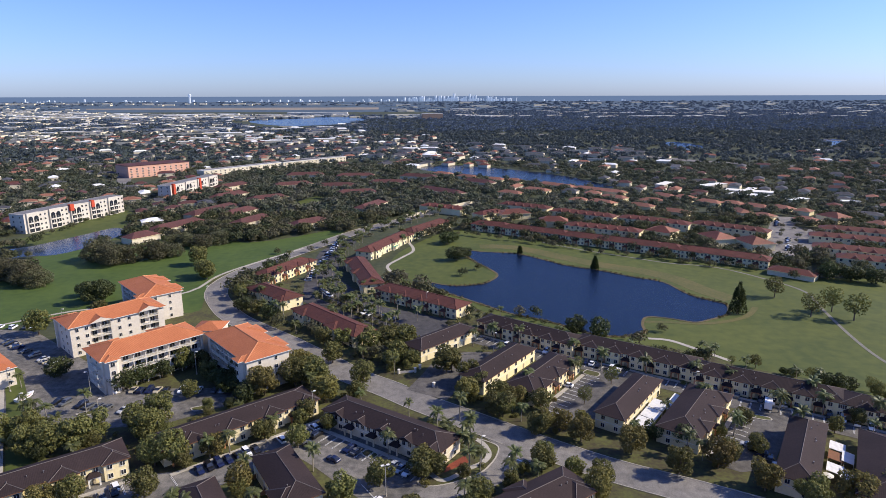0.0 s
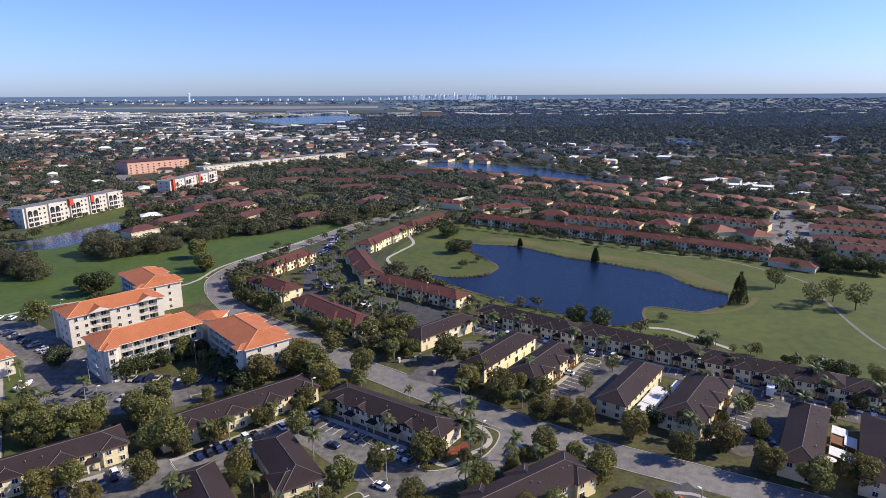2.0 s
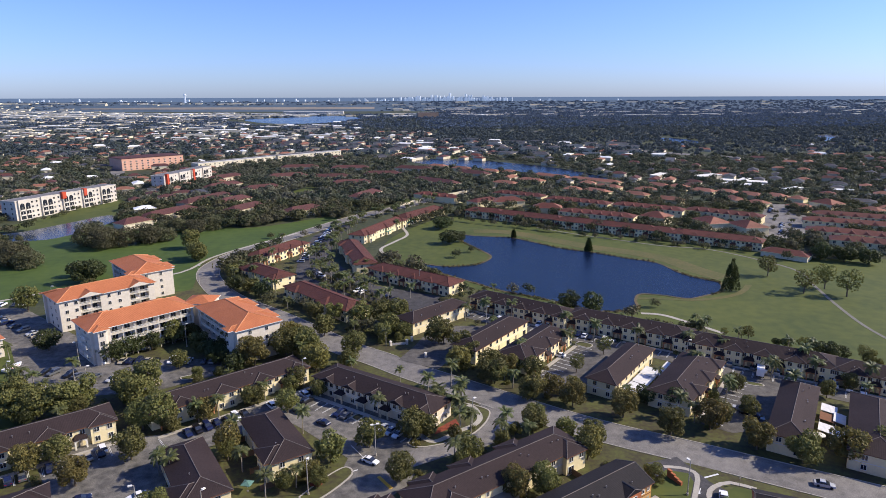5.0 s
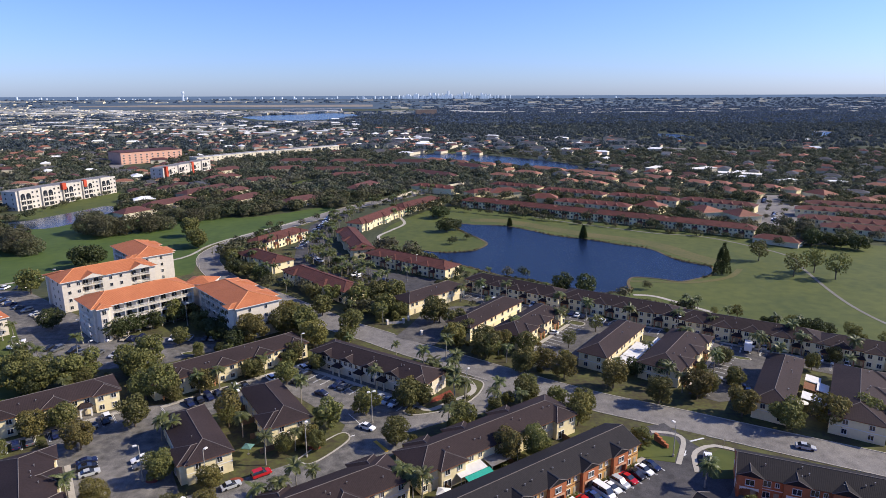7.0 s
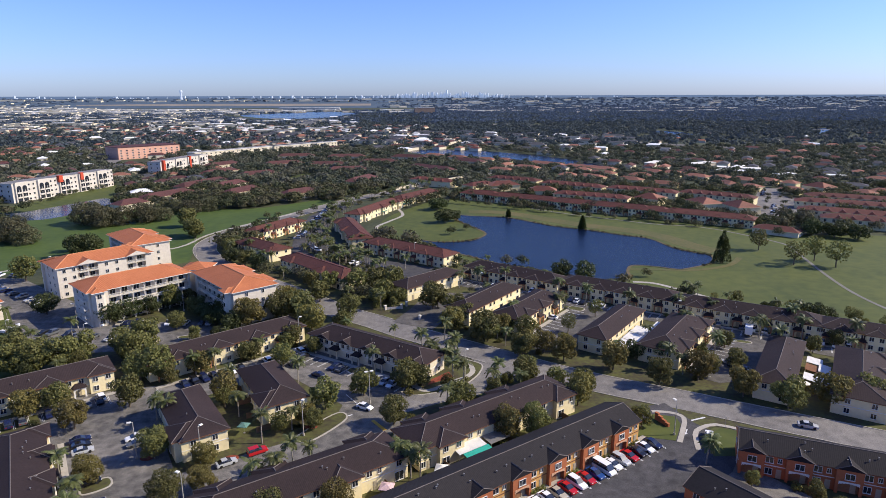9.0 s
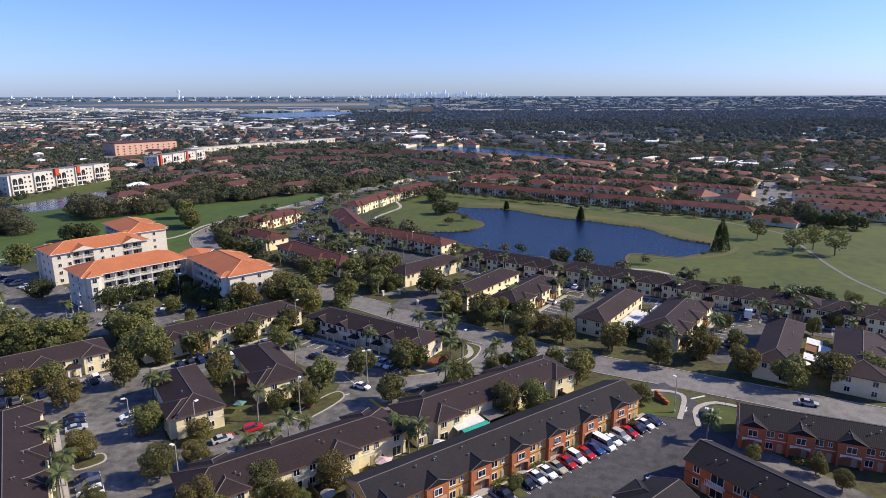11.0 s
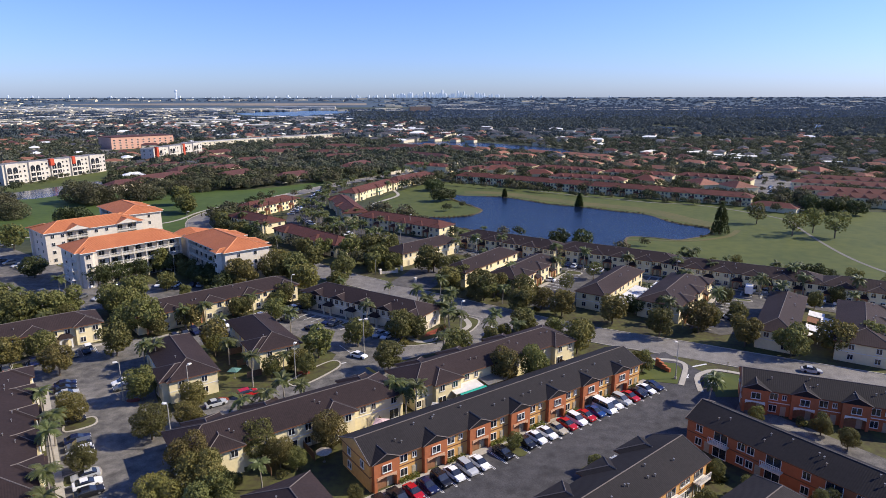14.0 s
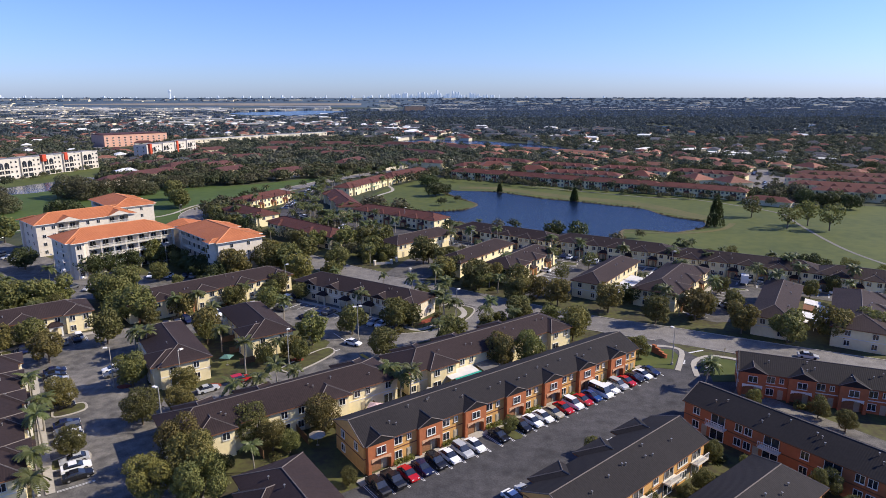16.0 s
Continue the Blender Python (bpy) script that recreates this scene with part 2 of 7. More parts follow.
def water_material(name, base, rough, ripple=0.7):
    m = bpy.data.materials.new(name)
    m.use_nodes = True
    n, l = m.node_tree.nodes, m.node_tree.links
    p = n["Principled BSDF"]
    p.inputs["Roughness"].default_value, p.inputs["IOR"].default_value, p.inputs["Specular IOR Level"].default_value = rough, 1.33, 0.26
    co, a, b = n.new("ShaderNodeTexCoord"), n.new("ShaderNodeTexNoise"), n.new("ShaderNodeTexNoise")
    a.inputs["Scale"].default_value, b.inputs["Scale"].default_value = 1.3, 0.02
    a.inputs["Detail"].default_value = 4
    mix, bp = n.new("ShaderNodeMixRGB"), n.new("ShaderNodeBump")
    mix.inputs[1].default_value, mix.inputs[2].default_value = (*base, 1), (*(c * 1.7 for c in base), 1)
    bp.inputs["Strength"].default_value, bp.inputs["Distance"].default_value = ripple, 0.25
    l.new(co.outputs["Object"], a.inputs["Vector"])
    l.new(co.outputs["Object"], b.inputs["Vector"])
    l.new(b.outputs["Fac"], mix.inputs[0])
    l.new(mix.outputs[0], p.inputs["Base Color"])
    l.new(a.outputs["Fac"], bp.inputs["Height"])
    l.new(bp.outputs[0], p.inputs["Normal"])
    return m


water_mat = water_material("pond_water", (0.0025, 0.006, 0.019), 0.16, 1.0)
canal_mat = water_material("canal_water", (0.02, 0.03, 0.05), 0.15, 0.25)


# ---- mesh helpers ----
class Geo:
    """Collects faces for one mesh."""

    def __init__(self):
        self.v, self.f, self.m = [], [], []

    def face(self, pts, mat=0):
        k = len(self.v)
        self.v.extend(tuple(p) for p in pts)
        self.f.append(tuple(range(k, k + len(pts))))
        self.m.append(mat)

    def box(self, x0, x1, y0, y1, z0, z1, mat=0):
        k = len(self.v)
        self.v += [(x0, y0, z0), (x1, y0, z0), (x1, y1, z0), (x0, y1, z0), (x0, y0, z1), (x1, y0, z1), (x1, y1, z1), (x0, y1, z1)]
        for q in ((0, 3, 2, 1), (4, 5, 6, 7), (0, 1, 5, 4), (1, 2, 6, 5), (2, 3, 7, 6), (3, 0, 4, 7)):
            self.f.append(tuple(k + i for i in q))
            self.m.append(mat)

    def bar(self, a, b, r, sides=6, r2=None, mat=0, cap=True):
        """A round bar from a to b that tapers from r to r2."""
        a, b = Vector(a), Vector(b)
        r2 = r if r2 is None else r2
        q = (b - a).to_track_quat("Z", "Y")
        k = len(self.v)
        for p, rr in ((a, r), (b, r2)):
            for i in range(sides):
                w = 2 * math.pi * i / sides
                self.v.append(tuple(p + q @ Vector((rr * math.cos(w), rr * math.sin(w), 0))))
        for i in range(sides):
            j = (i + 1) % sides
            self.f.append((k + i, k + j, k + sides + j, k + sides + i))
            self.m.append(mat)
        if cap:
            self.f.append(tuple(k + sides + i for i in range(sides)))
            self.m.append(mat)

    def prism(self, pts, z0, z1, mat=0):
        """An upright prism over a convex outline, counter-clockwise."""
        k, c = len(self.v), len(pts)
        self.v += [(x, y, z0) for x, y in pts] + [(x, y, z1) for x, y in pts]
        for i in range(c):
            j = (i + 1) % c
            self.f.append((k + i, k + j, k + c + j, k + c + i))
            self.m.append(mat)
        self.f.append(tuple(k + c + i for i in range(c)))
        self.m.append(mat)

    def mesh(self, name, *mats):
        at, verts, faces = {}, [], []
        for q in self.v:                           # corners that meet become one
            key = tuple(round(t, 3) for t in q)
            if key not in at:
                at[key] = len(verts)
                verts.append(q)
        ids = [at[tuple(round(t, 3) for t in q)] for q in self.v]
        keep = []
        for f, m in zip(self.f, self.m):
            f = list(dict.fromkeys(ids[i] for i in f))
            if len(f) > 2:
                faces.append(f)
                keep.append(m)
        self.m = keep
        me = bpy.data.meshes.new(name)
        me.from_pydata(verts, [], faces)
        for m in mats:
            me.materials.append(m)
        if len(mats) > 1:
            me.polygons.foreach_set("material_index", self.m)
        me.update()
        return me


def part(name, data, parent, m=None, label=""):
    """One mesh object under a thing or a part."""
    ob = new(name, data)
    ob.parent = parent
    if m is not None:
        ob.matrix_basis = m
    return tagged(ob, label)


def thing(name, m, label, category, group="", kind=""):
    ob = new(name)
    ob.empty_display_size = 0.5
    ob.matrix_basis = m
    return tagged(ob, label, category, group, kind)


def flat(x, y, deg=0, z=0.0, s=1.0):
    return pose(x, y, z, 0, 0, deg) @ Matrix.Diagonal((s, s, s, 1))


def smooth(pts, closed=False, step=4):
    """A Catmull-Rom line through the points."""
    out, n = [], len(pts)
    for i in range(n if closed else n - 1):
        p = [Vector(pts[(i + k) % n] if closed else pts[min(max(i + k, 0), n - 1)]) for k in (-1, 0, 1, 2)]
        for s in range(step):
            t = s / step
            out.append(0.5 * (2 * p[1] + (p[2] - p[0]) * t + (2 * p[0] - 5 * p[1] + 4 * p[2] - p[3]) * t * t + (3 * p[1] - p[0] - 3 * p[2] + p[3]) * t ** 3))
    if not closed:
        out.append(Vector(pts[-1]))
    return out


def area(name, pts, z, mat, label, category, kind="structure", thick=0.0):
    """A flat sheet over an outline, with its edge turned down."""
    bm = bmesh.new()
    vs = [bm.verts.new((p[0], p[1], z)) for p in pts]
    f = bm.faces.new(vs)
    f.normal_update()
    if f.normal.z < 0:
        f.normal_flip()
    if thick:
        r = bmesh.ops.extrude_face_region(bm, geom=[f])
        bmesh.ops.translate(bm, vec=(0, 0, -thick), verts=[v for v in r["geom"] if isinstance(v, bmesh.types.BMVert)])
    bmesh.ops.triangulate(bm, faces=bm.faces[:])
    bmesh.ops.recalc_face_normals(bm, faces=bm.faces[:]) if thick else None
    me = bpy.data.meshes.new(name)
    bm.to_mesh(me)
    me.materials.append(mat)
    return tagged(new(name, me), label, category, "", kind)


def ribbon_geo(g, line, left, right, z0, z1, mat=0):
    """A strip along a line between two offsets, with upright sides."""
    n = len(line)
    rows = []
    for i in range(n):
        d = (line[min(i + 1, n - 1)] - line[max(i - 1, 0)]).normalized()
        s = Vector((-d[1], d[0]))
        rows.append((line[i] + s * left, line[i] + s * right))
    for (a, b), (c, d) in zip(rows[:-1], rows[1:]):
        g.face([(*b, z1), (*d, z1), (*c, z1), (*a, z1)], mat)
        if z1 - z0 > 0.03:
            g.face([(*a, z0), (*a, z1), (*c, z1), (*c, z0)], mat)
            g.face([(*b, z0), (*d, z0), (*d, z1), (*b, z1)], mat)


def ribbon(name, pts, left, right, z0, z1, mat, label, category, step=4, kind="structure"):
    g = Geo()
    ribbon_geo(g, smooth(pts, step=step), left, right, z0, z1)
    return tagged(new(name, g.mesh(name, mat)), label, category, "", kind)


def inside(x, y, poly):
    c, n = False, len(poly)
    for i in range(n):
        (x0, y0), (x1, y1) = poly[i][:2], poly[i - 1][:2]
        if (y0 > y) != (y1 > y) and x < (x1 - x0) * (y - y0) / (y1 - y0) + x0:
            c = not c
    return c


# ---- ground, water, roads ----
g = Geo()
xs = [-4800, -2400, -1200, -600, -300, -150, 0, 150, 300, 600, 1200, 2400, 4800]
ys = [-1500, -400, 0, 100, 200, 400, 800, 1600, 3200, 4980]
for x0, x1 in zip(xs[:-1], xs[1:]):
    for y0, y1 in zip(ys[:-1], ys[1:]):
        g.face([(x0, y0, 0), (x1, y0, 0), (x1, y1, 0), (x0, y1, 0)])
tagged(new("ground", g.mesh("ground", ground_mat)), "flat suburban ground of dry grass and soil", "ground", "", "structure")

POND = [(10, 412), (25, 401), (47, 396), (62, 381), (76, 365), (92, 355), (108, 341), (122, 330), (127, 310), (134, 299), (140, 292), (134, 278), (122, 270),
        (114, 267), (105, 272), (95, 274), (90, 265), (87, 254), (74, 250), (63, 254), (54, 263), (43, 272), (31, 280), (18, 294), (4, 309), (-8, 319),
        (-16, 328), (-8, 331), (4, 325), (19, 327), (27, 335), (31, 347), (25, 363), (19, 376), (14, 392)]
LAKE_B = [(-36, 903), (13, 932), (92, 879), (157, 801), (184, 731), (193, 693), (165, 707), (119, 747), (55, 803), (-19, 861)]
LAKE_C = [(-817, 2667), (-704, 2999), (-529, 3234), (-337, 2827), (-389, 2369), (-568, 2242)]
LAKE_D = [(483, 1396), (526, 1378), (525, 1240), (466, 1201), (462, 1300)]
LAKE_E = [(862, 1455), (930, 1492), (893, 1381), (794, 1288)]
CANAL = [(-350, 300), (-298, 405), (-285, 421), (-270, 456), (-259, 481), (-242, 462), (-244, 421), (-254, 395), (-281, 381), (-320, 290)]
GOLF_W = [(-330, 270), (-300, 340), (-273, 369), (-258, 402), (-238, 421), (-223, 448), (-210, 467), (-138, 429), (-84, 472), (-76, 450), (-82, 432), (-100, 396), (-126, 358), (-130, 332),
          (-122, 302), (-121, 282), (-162, 288), (-183, 276), (-205, 255), (-260, 230)]
CANAL_BANK = [(-345, 405), (-312, 440), (-304, 470), (-302, 520), (-290, 560), (-262, 520), (-250, 470), (-234, 440), (-262, 436), (-290, 420)]
CLEARING = [(-146, 548), (-143, 600), (-131, 640), (-117, 612), (-120, 550)]
GOLF_E = [(-33, 374), (-25, 411), (7, 470), (36, 457), (70, 430), (105, 412), (132, 390), (163, 376), (188, 356), (198, 344), (211, 338), (262, 333), (300, 300), (260, 210),
          (154, 180), (143, 200), (131, 210), (113, 220), (103, 232), (76, 244), (58, 250), (31, 268), (12, 292), (-14, 316), (-31, 343)]
area("lawn_west", smooth(GOLF_W, True), 0.05, fairway_mat, "mown green golf fairway beside the orange-roofed block", "lawn")
area("lawn_east", smooth(GOLF_E, True), 0.05, lawn_mat, "mown green park lawn round the pond", "lawn")
area("lawn_canal", smooth(CANAL_BANK, True), 0.045, lawn_mat, "green canal bank of mown grass", "lawn")
area("lawn_clearing", smooth(CLEARING, True), 0.045, lawn_mat, "green clearing between trees and brown roofs", "lawn")
area("lawn_lake", smooth([(0, 945), (60, 940), (80, 960), (40, 1010), (-5, 990)], True), 0.045, lawn_mat, "green lawn strip behind the far lake", "lawn")
for nm, pts, mat, lab in (("water_pond", POND, water_mat, "deep blue pond with a rippled surface"), ("water_lake", LAKE_B, water_mat, "narrow blue lake between rows of houses"),
                          ("water_far_lake", LAKE_C, water_mat, "wide blue lake beside the airfield"), ("water_small_lake", LAKE_D, water_mat, "small blue lake among far trees"),
                          ("water_small_lake_b", LAKE_E, water_mat, "small blue lake among far trees"), ("water_canal", CANAL, canal_mat, "grey-blue canal along the fairway")):
    area(nm, smooth(pts, True), 0.12, mat, lab, "water")
g = Geo()
ribbon_geo(g, smooth(POND + POND[:1], step=4), -0.8, 0.5, 0.05, 0.2)
tagged(new("pond_bank", g.mesh("pond_bank", sand_mat)), "sandy eroded bank round the pond", "bank", "", "structure")
g = Geo()
line = smooth([(25, 415), (50, 411), (90, 372), (125, 345), (138, 315), (146, 300)])
ribbon_geo(g, line, -6, 6, 0.05, 0.09)
tagged(new("rough_strip", g.mesh("rough_strip", rough_mat)), "strip of dry rough grass above the pond", "grass", "", "structure")
tagged(new("rough_strip_b", (lambda q: (ribbon_geo(q, smooth([(92, 268), (100, 268), (120, 266), (140, 274), (152, 288)]), -1.6, 1.2, 0.05, 0.1), q.mesh("rough_strip_b", rough_mat))[1])(Geo())),
       "strip of dry rough grass at the pond's near shore", "grass", "", "structure")

ROAD = [(230, 60), (150, 98), (107, 120), (88, 130), (68, 141), (47, 152), (29, 164), (12.5, 176.5), (-7, 191), (-20, 202), (-33, 212), (-46, 225), (-66, 245), (-96, 273), (-113, 298), (-121, 317), (-122, 335), (-117, 357), (-106, 381),
        (-88, 418), (-63, 470), (-31, 515), (3, 563), (60, 640)]
YARD = [(-170, 100), (-100, 55), (100, 40), (160, 80), (165, 180), (100, 235), (10, 290), (-40, 320), (-90, 340), (-112, 290), (-160, 250), (-210, 240)]
area("yard", YARD, 0.02, yard_mat, "patchy grass between the town houses", "grass")
ribbon("verge", ROAD, -9.5, 9.5, 0.02, 0.035, yard_mat, "grass verge along the main road", "grass")
ribbon("road", ROAD, -5.6, 5.6, 0.03, 0.06, old_asphalt_mat, "sun-bleached grey asphalt road", "road")
OPENINGS = {"near": ((21, 160, 8), (65, 133, 8)), "far": ((-6, 199, 8),)}


def kerb_run(name, side, a, b, z1, mat, label, category):
    """A strip along the road that stops at the side streets."""
    run, runs = [], []
    for p in smooth(ROAD, step=8):
        if any((p[0] - x) ** 2 + (p[1] - y) ** 2 < (r + 1.5) ** 2 for x, y, r in OPENINGS[side]):
            if len(run) > 1:
                runs.append(run)
            run = []
        else:
            run.append(p)
    runs.append(run)
    g = Geo()
    for r in runs:
        ribbon_geo(g, r, a, b, 0.02, z1)
    return tagged(new(name, g.mesh(name, mat)), label, category, "", "structure")


kerb_run("kerb", "near", 5.6, 5.85, 0.17, concrete_mat, "pale concrete kerb along the road", "kerb")
kerb_run("kerb_b", "far", -5.85, -5.6, 0.17, concrete_mat, "pale concrete kerb along the road", "kerb")
path_mat = material("worn_path", (0.2, 0.19, 0.165), (0.13, 0.125, 0.1), fine=1.0, coarse=0.1)
ribbon("footpath", [(172, 200), (171, 226), (175, 252), (184, 289), (190, 312), (182, 334), (164, 360), (138, 371), (118, 386), (92, 406), (70, 428)], -0.75, 0.75, 0.05, 0.1, path_mat, "grey footpath winding over the lawn", "path")
ribbon("footpath_b", [(-30, 350), (-34, 366), (-27, 385), (-20, 405), (-25, 430)], -1.0, 1.0, 0.05, 0.1, concrete_mat, "pale footpath beside the brown-roofed houses", "path")
ribbon("footpath_c", [(87, 248), (95, 246), (102, 238), (112, 224)], -1.0, 1.0, 0.05, 0.1, concrete_mat, "pale footpath along the back of a row", "path")
ribbon("footpath_d", [(-205, 262), (-183, 282), (-162, 293), (-135, 315), (-130, 345), (-118, 372), (-95, 412)], -0.9, 0.9, 0.05, 0.1, concrete_mat, "pale footpath along the fairway", "path")


def rot(x, y, deg, ox=0, oy=0):
    c, s = math.cos(radians(deg)), math.sin(radians(deg))
    return (ox + x * c - y * s, oy + x * s + y * c)


# parking lots (outlines in plan)
LOTS = {
    "front": [rot(u, v, 35.5, 24.7, 97.2) for u, v in ((-46, 5.0), (36, 5.0), (42, 7.5), (46, 16), (55, 13), (52, 2), (52, -10), (40, -14), (18, -15.2), (-38, -15.2), (-46, -10))],
    "lane": [(56, 110), (66, 117), (72, 108), (86, 88), (104, 62), (94, 56), (76, 82)],
    "west": [(-97, 146), (-75, 152), (-58, 118), (-47, 100), (-20, 60), (-48, 60), (-66, 92), (-80, 114), (-100, 138)],
    "middle": [(-46, 172), (-37, 184), (-24, 170), (-9, 157), (-2, 151), (-6, 146), (-4, 144), (-11, 137), (-3, 132), (-10, 124), (-30, 112), (-52, 98), (-56, 108), (-33, 122), (-23, 133), (-22, 140), (-30, 148), (-36, 154), (-43, 160)],
    "street": [(12, 170), (33, 162), (24, 156), (20, 152), (16, 147), (12, 144), (4, 141), (-5, 136), (-11, 138), (-4, 145), (1, 146), (5, 148), (10, 151), (13, 155), (15, 159), (16, 164)],
    "row": [rot(u, v, 40, -63, 173.5) for u, v in ((-30, -11), (24, -11), (27, -20), (4, -22), (-10, -23.5), (-30, -24))],
    "lodge": [(-215, 262), (-180, 258), (-140, 226), (-111, 202), (-62, 203), (-72, 190), (-88, 178), (-125, 172), (-150, 185), (-200, 215)],
    "court": [rot(u, v, 53, 35.5, 205) for u, v in ((-24, -9.2), (26, -9.2), (30, -25), (10, -25), (-18, -25), (-24, -18))],
    "court_b": [rot(u, v, 53, 78.5, 177) for u, v in ((-19, -9.6), (24, -9.6), (27, -24.5), (-12, -24.5), (-19, -18))],
    "court_c": [rot(u, v, 56, 117, 146) for u, v in ((-19, -9.6), (24, -9.6), (27, -24), (-19, -24))],
    "strip_a": [rot(u, v, -37, 36, 247) for u, v in ((-24, -9), (23, -9), (23, -17), (-24, -17))],
    "strip_b": [rot(u, v, -33, 74, 223.5) for u, v in ((-23, -9), (23, -9), (23, -17), (-23, -17))],
    "strip_c": [rot(u, v, -31.5, 111, 197.5) for u, v in ((-23, -9), (23, -9), (23, -17), (-23, -17))],
    "strip_d": [rot(u, v, -33, 148, 173) for u, v in ((-23, -9), (23, -9), (23, -17), (-23, -17))],
    "red": [(-72, 300), (-58, 282), (-28, 262), (-14, 246), (2, 256), (2, 272), (-30, 290), (-44, 310), (-62, 345), (-66, 400), (-60, 440), (-74, 440), (-82, 400), (-80, 350)],
    "gate": [(-13, 201), (1, 193), (7, 205), (6, 216), (15, 226), (20, 234), (8, 234), (0, 226), (-5, 222), (-8, 213)],
}
for i, (nm, pts) in enumerate(LOTS.items()):
    area("lot_" + nm, pts, 0.044 + 0.005 * i if nm != "front" else 0.085, asphalt_mat if nm in ("front", "red") else old_asphalt_mat if nm == "street" else dark_asphalt_mat if nm.startswith(("court", "strip", "gate")) else worn_asphalt_mat, "worn asphalt parking lot between the houses", "parking lot")


# ---- buildings ----
WINDOW, PANE = {}, {}


def window_mesh(w, h, frame_mat):
    """A frame with mullion and sill, standing proud of y = 0 towards -y, and its pane."""
    key = (w, h, frame_mat.name)
    if key not in WINDOW:
        g, t = Geo(), 0.08
        for x0, x1, z0, z1 in ((-w / 2 - t, -w / 2, -t, h + t), (w / 2, w / 2 + t, -t, h + t), (-w / 2, w / 2, h, h + t), (-0.04, 0.04, 0, h)):
            g.box(x0, x1, -0.12, 0.02, z0, z1)
        g.box(-w / 2 - 0.13, w / 2 + 0.13, -0.17, 0.02, -0.13, 0)
        p = Geo()
        p.box(-w / 2, w / 2, -0.05, 0.02, 0, h)
        WINDOW[key], PANE[key] = g.mesh("window", frame_mat), p.mesh("pane", glass_mat)
    return WINDOW[key], PANE[key]


def window(parent, x, y, z, deg, w=1.3, h=1.3, frame_mat=trim_mat, whole=False):
    a, b = window_mesh(w, h, frame_mat)
    if whole:
        key = (w, h, "whole")
        if key not in WINDOW:
            g = Geo()
            g.box(-w / 2 - 0.09, w / 2 + 0.09, -0.1, 0.02, -0.1, h + 0.09, 0)
            g.box(-w / 2, -0.04, -0.13, -0.09, 0, h, 1)
            g.box(0.04, w / 2, -0.13, -0.09, 0, h, 1)
            WINDOW[key] = g.mesh("window", trim_mat, glass_mat)
        return part("window", WINDOW[key], parent, pose(x, y, z, 0, 0, deg))
    f = part("window", a, parent, pose(x, y, z, 0, 0, deg))
    part("pane", b, f)
    return f


def hip_geo(L, W, e, r, o=0.6, hip=1.0, t=0.22, gables=()):
    """A closed hip roof over L x W, eaves at e, ridge at r; hip: inset of the ridge ends in half-widths. Materials: 0 slopes, 1 ends, 2 fascia."""
    g = Geo()
    a, b = L / 2 + o, W / 2 + o
    k = max(a - hip * b, 0.1)
    p = [(-a, -b, e), (a, -b, e), (a, b, e), (-a, b, e)]
    q = [(-k, 0, r), (k, 0, r)]
    gw, top = 2.4, e + (r - e) * 0.8
    for s, row in ((-1, [p[0], p[1]]), (1, [p[2], p[3]])):
        at = []
        for cx in sorted(gables, reverse=s > 0):         # small cross gables along the eaves
            at += [(cx + s * gw, s * b, e), (cx - s * gw, s * b, e)]
            tip, end = (cx, s * (b - 1.9), top), (cx, s * b * 0.2, top)
            g.face([at[-2], tip, end], 0)
            g.face([tip, at[-1], end], 0)
            g.face([at[-2], at[-1], tip], 1)
        g.face([row[0]] + at + [row[1]] + (q[::-1] if s < 0 else q), 0)
    g.face([p[1], p[2], q[1]], 1)
    g.face([p[3], p[0], q[0]], 1)
    d = [(x, y, z - t) for x, y, z in p]
    for i in range(4):
        j = (i + 1) % 4
        g.face([p[i], d[i], d[j], p[j]], 2)
    g.face(d[::-1], 2)
    return g, p, q


def caps(parent, p, q, mat, r=0.11):
    """Ridge and hip caps of a hip roof, one bar each."""
    g = Geo()
    for a, b in ((q[0], q[1]), (p[0], q[0]), (p[3], q[0]), (p[1], q[1]), (p[2], q[1])):
        g.bar(a, b, r, 5)
    part("ridge_cap", g.mesh("ridge_cap", mat), parent)


def gablet_geo(w, rise, slope):
    """A small gable roof whose ridge runs back from y = 0 into a slope; eaves at z = 0."""
    g = Geo()
    k, o = w / 2, 0.35
    back = rise / slope
    f0, f1, f2 = (-k, -o, 0), (k, -o, 0), (0, -o, rise)
    bk = (0, back, rise)
    b0, b1 = (-k, 0, 0), (k, 0, 0)
    g.face([f0, f2, bk, b0], 0)
    g.face([f1, b1, bk, f2], 0)
    g.face([f0, f1, f2], 1)
    g.face([f0, b0, b1, f1], 1)
    for a, b in ((f0, f2), (f1, f2), (f2, bk)):
        g.bar(a, b, 0.09, 4, mat=2)
    return g


